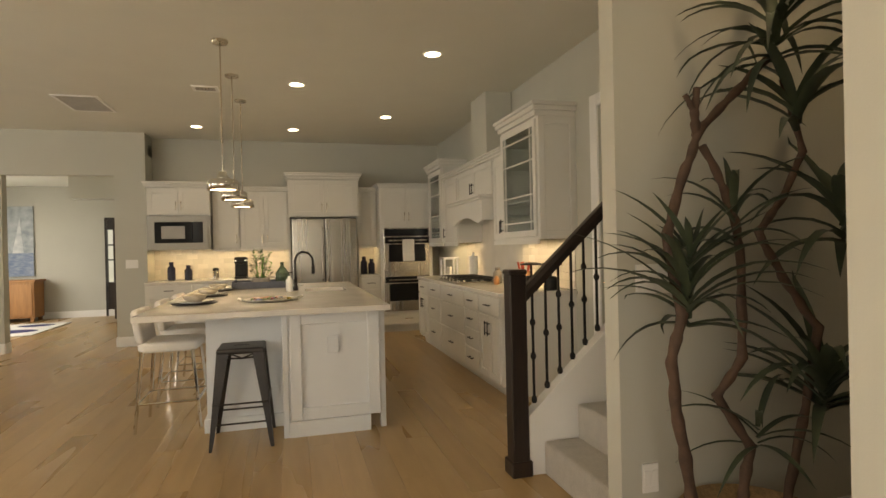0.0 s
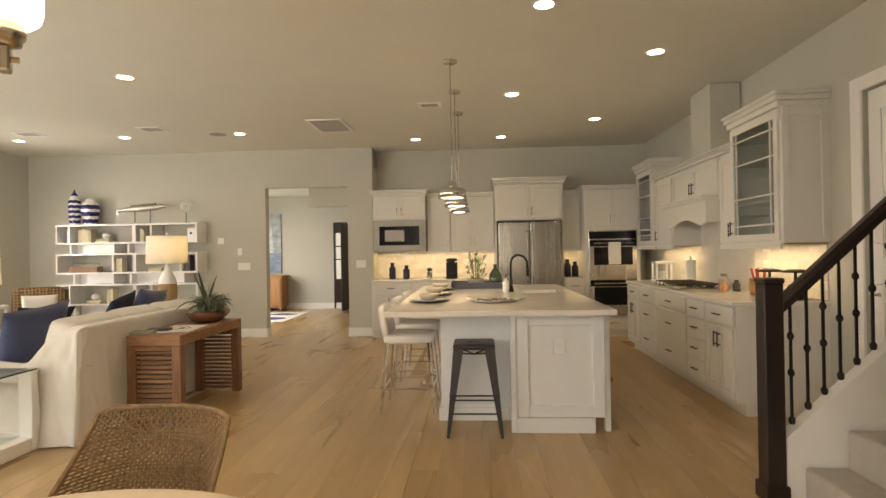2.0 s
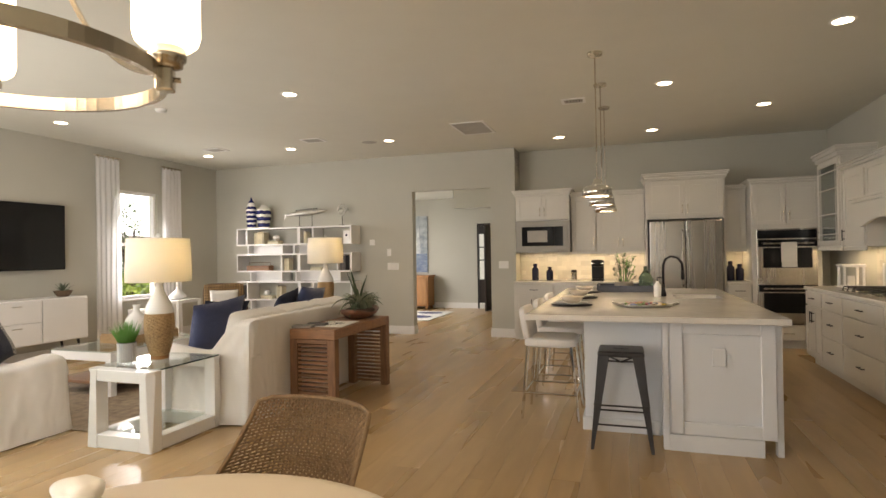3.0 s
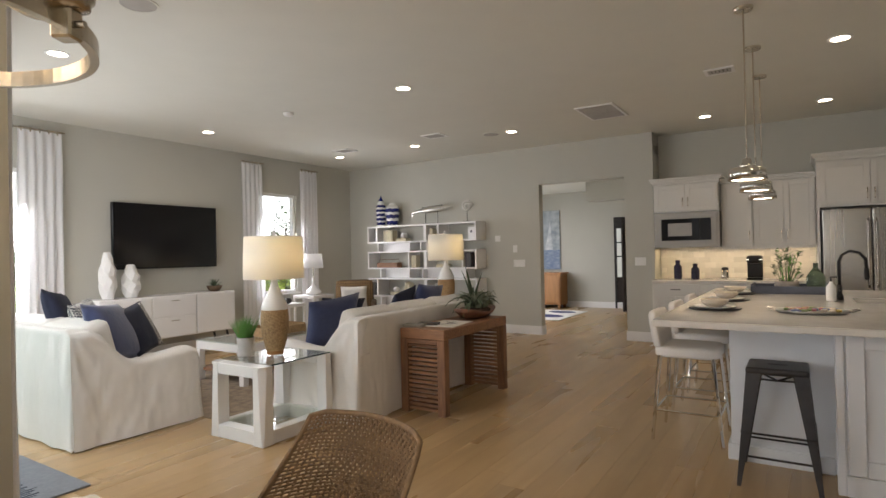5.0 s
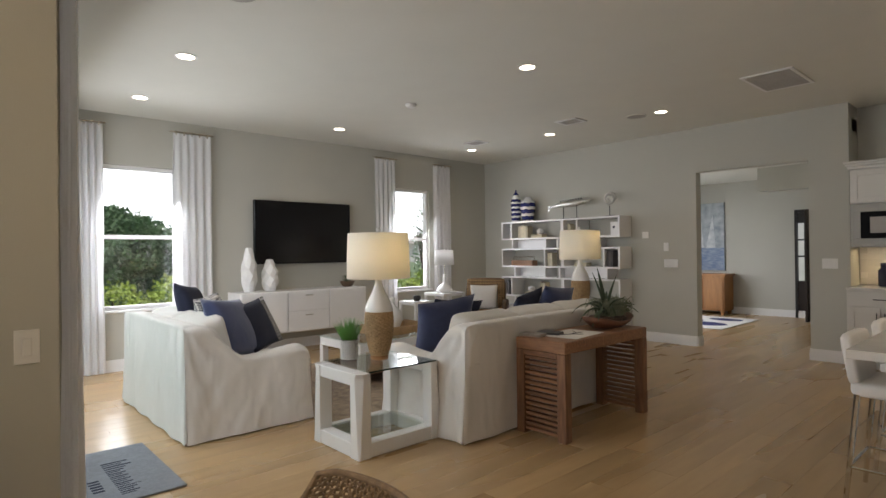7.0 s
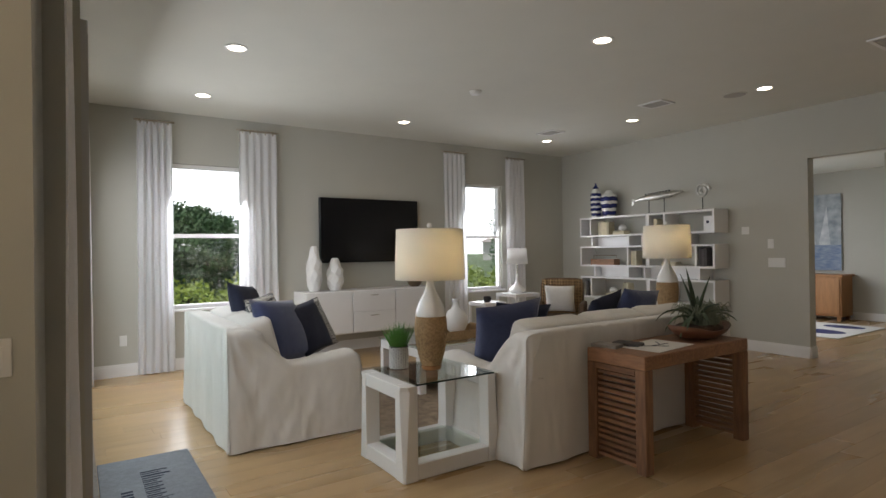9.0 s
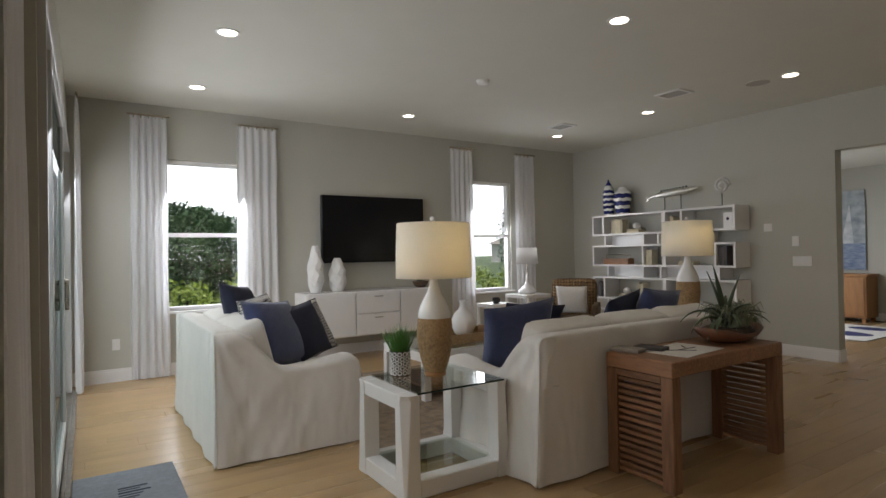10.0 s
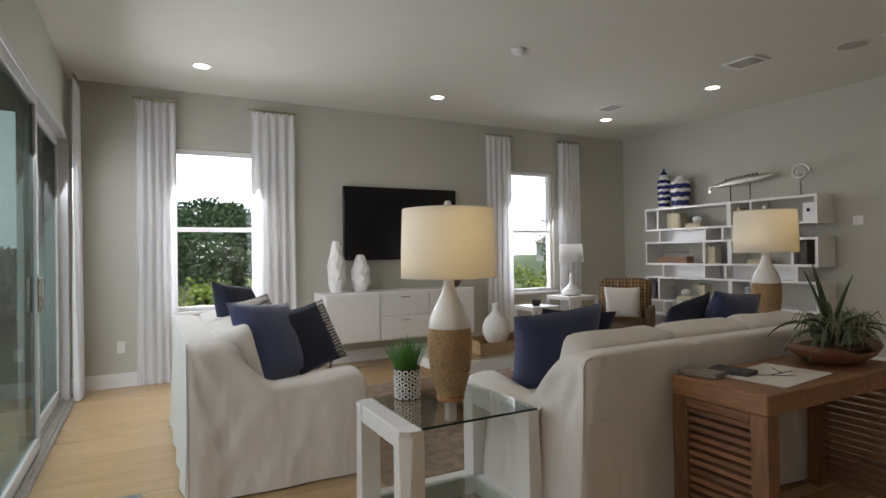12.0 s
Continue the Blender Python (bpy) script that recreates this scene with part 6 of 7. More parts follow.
for k in range(120):
    c_ = Vector((rg2.uniform(-0.06, 0.10), rg2.uniform(-0.10, 0.12), 0.10))
    a = rg2.uniform(0, 6.28)
    p1 = c_ + Vector((math.cos(a) * 0.04, math.sin(a) * 0.04, rg2.uniform(0.05, 0.15)))
    p2 = p1 + Vector((math.cos(a) * 0.04, math.sin(a) * 0.05, rg2.uniform(-0.03, 0.03)))
    tube(bm, [c_, p1, p2, p2 + Vector((math.cos(a) * 0.02, math.sin(a) * 0.03, -0.05))], [0.004, 0.004, 0.003, 0.0015], 5)
tagged(part("trailing_succulent", bm, material("pale_succulent", (0.21, 0.23, 0.15), 0.6, vary=0.4, scale=30), bw), kind="stuff")
for k in range(4):
    cx, cy = rg2.uniform(-0.1, 0.1), rg2.uniform(0.05, 0.22)
    bm = bmesh.new()
    for j in range(14):
        a = j * 2.4
        blade(bm, (cx, cy, 0.11), (math.cos(a), math.sin(a), 0.2 + j * 0.08), (0, 0, 1), 0.055, 0.024, -0.3, 3)
    part("rosette_succulent", bm, M_LEAF, bw)

# ---- television wall ----
def facet_vase(loc, h, r, label, n=9, rows=8):
    bm = bmesh.new()
    rings = []
    for j in range(rows + 1):
        f = j / rows
        rr = r * (0.62 + 0.38 * math.sin(math.pi * min(1, f * 1.35))) if f < 0.6 else r * (1 - 0.62 * ((f - 0.6) / 0.4) ** 1.1) * 0.93
        rings.append([bm.verts.new((rr * (1 + (0.07 if (j + k) % 2 else -0.07)) * math.cos(2 * math.pi * (k + 0.35 * j) / n), rr * (1 + (0.07 if (j + k) % 2 else -0.07)) * math.sin(2 * math.pi * (k + 0.35 * j) / n), h * f)) for k in range(n)])
    for a, b in zip(rings, rings[1:]):
        for k in range(n):
            k2 = (k + 1) % n
            bm.faces.new((a[k], a[k2], b[k]))
            bm.faces.new((a[k2], b[k2], b[k]))
    bm.faces.new(list(reversed(rings[0])))
    o = tagged(part("vase", bm, M_MATTEW), label, "vase", "faceted vases")
    o.location = loc
    return o


facet_vase((-7.95, 5.66, 0.862), 0.59, 0.105, "tall white faceted ceramic vase on the credenza")
facet_vase((-7.95, 5.95, 0.862), 0.43, 0.115, "short white faceted ceramic vase on the credenza")
bp_ = thing("basket_plant", (-7.95, 7.18, 0.862), 0, "small green succulent in a twig basket", "potted plant")
part("basket", L([(0.06, 0), (0.09, 0.03), (0.115, 0.08), (0.105, 0.082), (0.08, 0.04), (0.0, 0.03)], seg=24), M_WICKER, bp_, smooth=True)
for k in range(14):
    a = k * 2.4
    part("leaf", blade(bmesh.new(), (0, 0, 0.05), (math.cos(a), math.sin(a), 0.5 + 0.15 * k), (0, 0, 1), 0.16, 0.035, 0.3, 4), M_LEAF, bp_)

# ---- bookcase contents ----
def books(x, y, z, heights, label, mat, lean=0.0):
    for k, (w, h) in enumerate(heights):
        o = thing("book", (x, y, z), 0, label, "book", "bookcase books")
        part("cover", B((0, 0.003, 0, 0.14, 0, h), (w - 0.003, w, 0, 0.14, 0, h), (0.003, w - 0.003, 0, 0.003, 0, h)), mat, o)
        part("pages", B((0.003, w - 0.003, 0.003, 0.135, 0.003, h - 0.004)), M_WHITEFAB, o)
        if lean and k == len(heights) - 1:
            o.rotation_euler = (0, lean, 0)
        x += w + 0.001


BX, BYF = -6.29, 10.16
books(BX - 0.82, BYF, 1.589, [(0.035, 0.21), (0.03, 0.20), (0.04, 0.22), (0.03, 0.21), (0.035, 0.20), (0.04, 0.21)], "cream clothbound book on the bookcase", M_BOOK)
books(BX + 0.22, BYF, 1.589, [(0.03, 0.21), (0.025, 0.19)], "cream clothbound book on the bookcase", M_BOOK)
books(BX - 0.19, BYF, 1.109, [(0.03, 0.22), (0.03, 0.21), (0.035, 0.22)], "cream clothbound book on the bookcase", M_BOOK)
books(BX + 0.93, BYF, 1.109, [(0.035, 0.25), (0.03, 0.24), (0.04, 0.25)], "dark bound book on the bookcase", M_BOOKD)
books(BX - 0.35, BYF, 0.599, [(0.03, 0.24), (0.03, 0.22), (0.04, 0.23)], "cream clothbound book on the bookcase", M_BOOK)
books(BX - 1.10, BYF, 0.599, [(0.03, 0.24), (0.03, 0.22)], "dark bound book on the bookcase", M_BOOKD)


def flat_books(x, y, z, label, n=2):
    for k in range(n):
        o = tagged(part("book", B((-0.11, 0.11, -0.08, 0.08, 0, 0.028), bevel=0.003), M_BOOK), label, "book", "bookcase books")
        o.matrix_basis = pose(x, y + 0.08, z + 0.0285 * k, 0, 0, 4 * k)


flat_books(BX - 0.42, BYF, 1.589, "cream book lying flat on the bookcase")
flat_books(BX - 0.58, BYF, 0.599, "cream book lying flat on the bookcase")
flat_books(BX + 0.45, BYF, 1.109, "cream book lying flat on the bookcase")
for k, (x, z) in enumerate(((-0.40, 1.647), (-0.15, 0.6), (-0.60, 0.657))):
    bm = bmesh.new()
    bmesh.ops.create_icosphere(bm, subdivisions=3, radius=0.06)
    for v_ in bm.verts:
        v_.co *= 1 + 0.22 * noise.noise(v_.co * 45)
        v_.co.z = v_.co.z * 0.8 + 0.047
    o = tagged(part("coral_ornament", bm, M_MATTEW, smooth=True), "white knobbly coral ornament on the bookcase", "ornament")
    o.location = (BX + x, BYF + 0.08, z)
tl = thing("wood_tray", (BX - 0.75, BYF, 1.109), 0, "long wooden tool caddy with a metal handle", "tray")
part("trough", B((-0.24, 0.24, 0.0, 0.02, 0, 0.09), (-0.24, 0.24, 0.12, 0.14, 0, 0.09), (-0.24, 0.24, 0.02, 0.12, 0, 0.015), (-0.24, -0.225, 0.02, 0.12, 0.015, 0.09), (0.225, 0.24, 0.02, 0.12, 0.015, 0.09)), M_TEAKX, tl)
part("handle", T([(-0.23, 0.07, 0.09), (-0.23, 0.07, 0.15), (0.23, 0.07, 0.15), (0.23, 0.07, 0.09)], 0.006, 6), M_NICKEL, tl)
for k, (x, z) in enumerate(((-1.03, 1.589), (0.30, 0.6))):
    t_ = thing("lattice_vase", (BX + x, BYF + 0.08, z), 0, "black and white lattice cylinder vase", "vase")
    part("body", L([(0.035, 0), (0.035, 0.22), (0.03, 0.22), (0.03, 0.01), (0.0, 0.01)], seg=20), M_CERAMIC, t_)
    for j in range(7):
        part("band", ring_band(0.0352, 0.012 + j * 0.03, 0.010, 0.001, 20), M_INK, t_)
pf = thing("picture_frame", (BX + 1.06, BYF, 1.589), 0, "small white framed print with a dark shell shape", "picture frame")
part("frame", B((-0.06, 0.06, 0.0, 0.015, 0, 0.20), bevel=0.003), M_LACQ, pf)
part("motif", L([(0.02, 0), (0.02, 0.002)], 0, 0, 0, 12), M_INK, pf)
pf.children[-1].matrix_basis = Matrix.Translation((0, -0.001, 0.12)) @ Matrix.Rotation(radians(90), 4, "X")

# on top of the bookcase
def striped(loc, prof, stripes, label, lid):
    t_ = thing("striped_jar", loc, 0, label, "jar", "striped jars")
    zs = [p[1] for p in prof]
    n = 60
    def rad(z):
        for (r0, z0), (r1, z1) in zip(prof, prof[1:]):
            if z0 <= z <= z1:
                f = (z - z0) / (z1 - z0 + 1e-9)
                return r0 + (r1 - r0) * (f * f * (3 - 2 * f))
        return prof[-1][0]
    top = prof[-1][1]
    part("body", L([(rad(top * k / n), top * k / n) for k in range(n + 1)], seg=36), M_CERAMIC, t_, smooth=True)
    for k in range(stripes):
        z0 = top * (0.06 + 0.86 * k / stripes)
        z1 = z0 + top * 0.5 / stripes
        bm = bmesh.new()
        rings = []
        for z in (z0, (z0 + z1) / 2, z1):
            rings.append([bm.verts.new(((rad(z) + 0.0015) * math.cos(2 * math.pi * j / 36), (rad(z) + 0.0015) * math.sin(2 * math.pi * j / 36), z + 0.006 * math.sin(j * 1.3 + k))) for j in range(36)])
        for a, b in zip(rings, rings[1:]):
            for j in range(36):
                bm.faces.new((a[j], a[(j + 1) % 36], b[(j + 1) % 36], b[j]))
        part("stripe", bm, M_BLUEGLAZE, t_, "cobalt blue painted stripe", smooth=True, mods=(("solidify", 0.002),))
    if lid:
        part("lid", L([(0.045, top), (0.05, top + 0.015), (0.02, top + 0.05), (0.012, top + 0.075), (0.016, top + 0.09), (0.0, top + 0.10)], seg=24), M_BLUEGLAZE, t_, smooth=True)
    else:
        part("rim", L([(0.06, top), (0.065, top + 0.01), (0.05, top + 0.03), (0.0, top + 0.03)], seg=24), M_CERAMIC, t_, smooth=True)


striped((-7.26, 10.29, 1.881), [(0.075, 0), (0.088, 0.15), (0.09, 0.35), (0.07, 0.44), (0.045, 0.48)], 5, "tall white lidded jar with cobalt blue bands", True)
striped((-6.99, 10.29, 1.881), [(0.10, 0), (0.11, 0.08), (0.135, 0.25), (0.13, 0.33), (0.07, 0.40)], 3, "stout white jar with cobalt blue bands", False)
fs_ = thing("fish_sculpture", (-6.10, 10.28, 1.881), 0, "silver cast fish sculpture on two dark stands", "sculpture")
bm = bmesh.new()
secs = [(-0.42, 0.004, 0.02, 0.0), (-0.36, 0.012, 0.016, 0.03), (-0.28, 0.022, 0.03, 0.045), (-0.12, 0.030, 0.05, 0.055), (0.08, 0.032, 0.05, 0.065), (0.25, 0.026, 0.038, 0.078), (0.36, 0.014, 0.02, 0.09), (0.43, 0.003, 0.006, 0.095)]
rings = [[bm.verts.new((x, ry * math.cos(2 * math.pi * k / 14), 0.19 + dz + rz_ * math.sin(2 * math.pi * k / 14))) for k in range(14)] for x, ry, rz_, dz in secs]
for a, b in zip(rings, rings[1:]):
    for k in range(14):
        bm.faces.new((a[k], a[(k + 1) % 14], b[(k + 1) % 14], b[k]))
bm.faces.new(list(reversed(rings[0])))
bm.faces.new(rings[-1])
part("body", bm, M_SILVER, fs_, smooth=True)
part("tail", B((-0.44, -0.40, -0.004, 0.004, 0.145, 0.235), bevel=0.003), M_SILVER, fs_)
for k in range(9):
    part("fin_ray", B((-0.20 + k * 0.05, -0.17 + k * 0.05, -0.004, 0.004, 0.283 + 0.003 * k, 0.308 + 0.003 * k), bevel=0.002), M_DARKMETAL, fs_)
for x in (-0.13, 0.13):
    part("stand", T([(x, 0, 0.0), (x, 0, 0.22)], 0.006, 8), M_IRON, fs_)
part("base", B((-0.17, 0.17, -0.04, 0.04, 0, 0.012)), M_IRON, fs_)
rs = thing("ring_sculpture", (-5.37, 10.28, 1.881), 0, "small silver spiral shell sculpture on a stand", "sculpture")
pts = [((0.105 - 0.080 * k / 40) * math.cos(k * 0.28) + 0.0, 0, 0.27 + (0.105 - 0.080 * k / 40) * math.sin(k * 0.28)) for k in range(41)]
part("spiral", T(pts, [0.017] * 30 + [0.014] * 11, 8), M_SILVER, rs, smooth=True)
part("stand", T([(0, 0, 0), (0, 0, 0.17)], 0.006, 8), M_IRON, rs)
part("base", B((-0.06, 0.06, -0.04, 0.04, 0, 0.014)), M_IRON, rs)

# ---- reading corner ----
ac = thing("wicker_armchair", (-6.75, 8.90, 0), 38, "dark woven wicker armchair in the corner", "armchair")
part("seat", soft(bmesh.new(), 0, 0, 0.34, 0.66, 0.66, 0.16, cuts=5, power=8), M_WICKER, ac, smooth=True)
bm = soft(bmesh.new(), 0, 0.32, 0.64, 0.64, 0.08, 0.60, m=Matrix.Rotation(radians(-12), 4, "X"), cuts=6, power=8)
part("backrest", bm, M_WICKER, ac, smooth=True)
lean_ = Matrix.Translation((0, 0.27, 0.64)) @ Matrix.Rotation(radians(-12), 4, "X")
for k in range(15):
    u = -0.29 + 0.58 * k / 14
    part("cane", T([lean_ @ Vector((u, 0.012 * (-1) ** k, z)) for z in (-0.28, 0.0, 0.29)], 0.010, 6), M_ROPE, ac, smooth=True)
for k in range(13):
    z = -0.26 + 0.52 * k / 12
    part("cane", T([lean_ @ Vector((x, 0.0, z)) for x in (-0.30, 0.0, 0.30)], 0.011, 6), M_ROPE, ac, smooth=True)
for s in (-1, 1):
    part("arm", soft(bmesh.new(), s * 0.33, 0.02, 0.48, 0.08, 0.62, 0.26, cuts=5, power=8), M_WICKER, ac, smooth=True)
    for q in (-0.27, 0.27):
        part("leg", T([(s * 0.28, q, 0.28), (s * 0.30, q * 1.05, 0)], 0.022), M_DARKWOOD, ac)
pillow((-6.68, 8.84, 0.66), (22, 0, 38), 0.42, M_WHITEFAB, "white square pillow on the wicker armchair", 0.16, 9)


def mirrored_table(x, y, h, label, s=0.24):
    t_ = thing("side_table", (x, y, 0), 0, label, "side table")
    part("top", B((-s, s, -s, s, h - 0.05, h), bevel=0.004), M_LACQ, t_)
    for sx in (-1, 1):
        for sy in (-1, 1):
            part("leg", B((sx * (s - 0.02) - 0.018, sx * (s - 0.02) + 0.018, sy * (s - 0.02) - 0.018, sy * (s - 0.02) + 0.018, 0, h - 0.05), bevel=0.003), M_LACQ, t_)
    part("stretcher", B((-s + 0.04, s - 0.04, -s + 0.005, -s + 0.03, 0.08, 0.11), (-s + 0.04, s - 0.04, s - 0.03, s - 0.005, 0.08, 0.11)), M_LACQ, t_)


mirrored_table(-7.55, 8.80, 0.70, "white square side table under the small lamp")
mirrored_table(-7.35, 8.05, 0.62, "small white side table with a dark cup", 0.20)
wl = thing("small_lamp", (-7.55, 8.80, 0.70), 0, "white glass table lamp with a white drum shade", "table lamp")
part("base", L([(0.10, 0), (0.13, 0.015), (0.135, 0.05), (0.09, 0.10), (0.035, 0.15), (0.025, 0.22), (0.02, 0.30), (0.0, 0.30)], seg=32), M_CERAMIC, wl, smooth=True)
part("rod", T([(0, 0, 0.29), (0, 0, 0.66)], 0.006), M_NICKEL, wl)
bm = bmesh.new()
rings = [[bm.verts.new((r * math.cos(2 * math.pi * k / 36), r * math.sin(2 * math.pi * k / 36), z)) for k in range(36)] for r, z in ((0.165, 0.45), (0.145, 0.69))]
for k in range(36):
    bm.faces.new((rings[0][k], rings[0][(k + 1) % 36], rings[1][(k + 1) % 36], rings[1][k]))
part("shade", bm, cloth_through("white_shade", (0.88, 0.87, 0.85), 0.5), wl, smooth=True, mods=(("solidify", 0.003),))
cup = thing("cup", (-7.33, 8.03, 0.62), 0, "dark glazed cup on the side table", "cup")
part("bowl", L([(0.04, 0), (0.055, 0.03), (0.055, 0.08), (0.048, 0.08), (0.045, 0.02), (0.0, 0.015)], seg=20), M_DARKMETAL, cup, smooth=True)
part("handle", T([(0.053, 0, 0.065), (0.085, 0, 0.06), (0.085, 0, 0.03), (0.054, 0, 0.025)], 0.006, 6), M_DARKMETAL, cup)

# ---- ceiling fittings and wall plates ----
def grille(x, y, sx, sy, n, label, along_x=True):
    g = thing("ceiling_vent", (x, y, H), 0, label, "vent", "ceiling vents")
    part("frame", B((-sx, sx, -sy, -sy + 0.03, -0.012, 0), (-sx, sx, sy - 0.03, sy, -0.012, 0), (-sx, -sx + 0.03, -sy + 0.03, sy - 0.03, -0.012, 0), (sx - 0.03, sx, -sy + 0.03, sy - 0.03, -0.012, 0)), M_TRIM, g)
    # near-black sheet under the solid ceiling, in place of the duct's shade
    part("backing", B((-sx + 0.03, sx - 0.03, -sy + 0.03, sy - 0.03, -0.003, -0.001)), M_IRON, g)
    for k in range(n):
        f = (k + 0.5) / n
        if along_x:
            yy = -sy + 0.03 + (2 * sy - 0.06) * f
            h_ = (2 * sy - 0.06) / n * 0.36
            part("slat", B((-sx + 0.03, sx - 0.03, yy - h_, yy + h_, -0.010, -0.005)), M_VENT, g)
        else:
            xx_ = -sx + 0.03 + (2 * sx - 0.06) * f
            h_ = (2 * sx - 0.06) / n * 0.36
            part("slat", B((xx_ - h_, xx_ + h_, -sy + 0.03, sy - 0.03, -0.010, -0.005)), M_VENT, g)


grille(-2.60, 8.86, 0.23, 0.36, 12, "large white return-air grille in the ceiling")
grille(-1.20, 7.98, 0.13, 0.10, 6, "small white ceiling air register", False)
grille(-4.98, 8.73, 0.16, 0.13, 7, "white ceiling air register")
grille(-6.76, 8.78, 0.16, 0.13, 7, "white ceiling air register")
for x, y in ((-4.25, 4.06), (-4.29, 9.16)):
    s_ = thing("ceiling_speaker", (x, y, H), 0, "round flush ceiling speaker with a fine grille", "speaker", "ceiling speakers")
    part("rim", ring_band(0.112, -0.008, 0.008, 0.012, 40), M_CEIL, s_)
    part("grille", L([(0.112, -0.006), (0.112, -0.002)], 0, 0, 0, 36), M_VENT, s_)
o = tagged(part("smoke_detector", L([(0.0, -0.035), (0.05, -0.035), (0.06, -0.02), (0.065, 0.0)], 0, 0, 0, 28), M_PLASTICW, smooth=True), "round white smoke detector on the ceiling", "smoke detector")
o.location = (-5.65, 6.60, H)


def plate(loc, rz, w, h, n, label):
    p = thing("switch_plate", loc, rz, label, "switch", "wall plates")
    part("cover", B((-w / 2, w / 2, -0.007, 0, -h / 2, h / 2), bevel=0.002), M_PLASTICW, p)
    for k in range(n):
        cx = -w / 2 + w * (k + 0.5) / n
        part("rocker", B((cx - 0.014, cx + 0.014, -0.011, -0.007, -0.032, 0.032), bevel=0.002), M_PLASTICW, p)


plate((-4.89, WY, 1.58), 0, 0.10, 0.10, 1, "white square thermostat on the wall")
plate((-4.57, WY, 1.40), 0, 0.075, 0.12, 1, "white single switch plate")
plate((-4.50, WY, 1.16), 0, 0.21, 0.12, 4, "white four-gang switch plate")
plate((-2.56, WY, 1.17), 0, 0.16, 0.12, 3, "white three-gang switch plate")
plate((TX, 3.50, 0.40), 90, 0.075, 0.12, 2, "white wall outlet plate")
plate((-3.16, 2.845, 1.05), 90, 0.075, 0.12, 1, "white single switch plate")
plate((1.06, 3.62, 1.17), 0, 0.16, 0.12, 3, "white three-gang switch plate")
plate((1.03, 3.62, 0.36), 0, 0.075, 0.12, 2, "white wall outlet plate")

# ---- kitchen things ----
fc = thing("faucet", (-0.33, 7.43, 0.915), 0, "matte black gooseneck kitchen faucet", "faucet")
part("base", L([(0.026, 0), (0.026, 0.03), (0.018, 0.05), (0.016, 0.12)], seg=20), M_IRON, fc, smooth=True)
part("spout", T([(0, 0, 0.10), (0, 0, 0.30), (0.02, 0, 0.355), (0.07, 0, 0.385), (0.13, 0, 0.37), (0.17, 0, 0.32), (0.175, 0, 0.24)], 0.012, 12), M_IRON, fc, smooth=True)
part("spray_head", L([(0.015, 0), (0.018, 0.02), (0.016, 0.09)], 0.175, 0, 0.16, 16), M_IRON, fc, smooth=True)
part("lever", T([(0, -0.016, 0.07), (0, -0.07, 0.09)], 0.006, 8), M_IRON, fc)
sb = thing("soap_bottle", (-0.39, 7.30, 0.916), 0, "amber and white pump soap bottle by the sink", "bottle")
part("bottle", L([(0.032, 0), (0.034, 0.01), (0.034, 0.11), (0.015, 0.135), (0.013, 0.15), (0.0, 0.15)], seg=20), M_CERAMIC, sb, smooth=True)
part("pump", T([(0, 0, 0.15), (0, 0, 0.185), (0.04, 0, 0.185)], 0.006, 8), M_DARKMETAL, sb)
ty = thing("serving_tray", (-0.68, 8.15, 0.916), 0, "weathered grey-blue wooden tray on the island", "tray")
part("base", B((-0.30, 0.30, -0.24, 0.24, 0, 0.014)), material("greyblue_wood", (0.075, 0.085, 0.115), 0.6, vary=0.3, scale=9), ty)
MG = ty.children[-1].data.materials[0]
for b_ in ((-0.30, 0.30, -0.24, -0.225, 0.014, 0.07), (-0.30, 0.30, 0.225, 0.24, 0.014, 0.07), (-0.30, -0.285, -0.225, 0.225, 0.014, 0.085), (0.285, 0.30, -0.225, 0.225, 0.014, 0.085)):
    part("side", B(b_, bevel=0.003), MG, ty)
ar = thing("greenery", (-0.70, 8.18, 0.931), 0, "wild green stems and white berries in a low pot", "plant")
part("pot", L([(0.07, 0), (0.10, 0.03), (0.10, 0.09), (0.09, 0.09), (0.085, 0.03), (0.0, 0.02)], seg=24), M_STONE, ar, smooth=True)
rng = random.Random(21)
for k in range(34):
    a = rng.uniform(0, 6.28)
    h_ = rng.uniform(0.14, 0.42)
    lean_ = rng.uniform(0.03, 0.20)
    pts = [(0.04 * math.cos(a), 0.04 * math.sin(a), 0.06), (lean_ * 0.6 * math.cos(a), lean_ * 0.6 * math.sin(a), h_ * 0.6), (lean_ * math.cos(a), lean_ * math.sin(a), h_)]
    bm = T(pts, [0.003, 0.002, 0.0012], 5)
    for j in range(8):
        f = rng.uniform(0.3, 1)
        p = Vector(pts[1]).lerp(Vector(pts[2]), f)
        b2 = rng.uniform(0, 6.28)
        blade(bm, p, (math.cos(b2), math.sin(b2), 0.5), (0, 0, 1), 0.045, 0.016, 0.4, 2)
    part("stem", bm, M_LEAF if k % 3 else M_GRASS, ar)
gb = tagged(part("glass_bottle", L([(0.06, 0), (0.075, 0.03), (0.075, 0.13), (0.035, 0.19), (0.02, 0.21), (0.02, 0.25), (0.026, 0.255), (0.0, 0.255)], seg=28), material("green_glass", (0.18, 0.26, 0.17), 0.08, transmission=0.6), smooth=True), "round green glass bottle on the tray", "bottle")
gb.location = (-0.47, 8.22, 0.931)
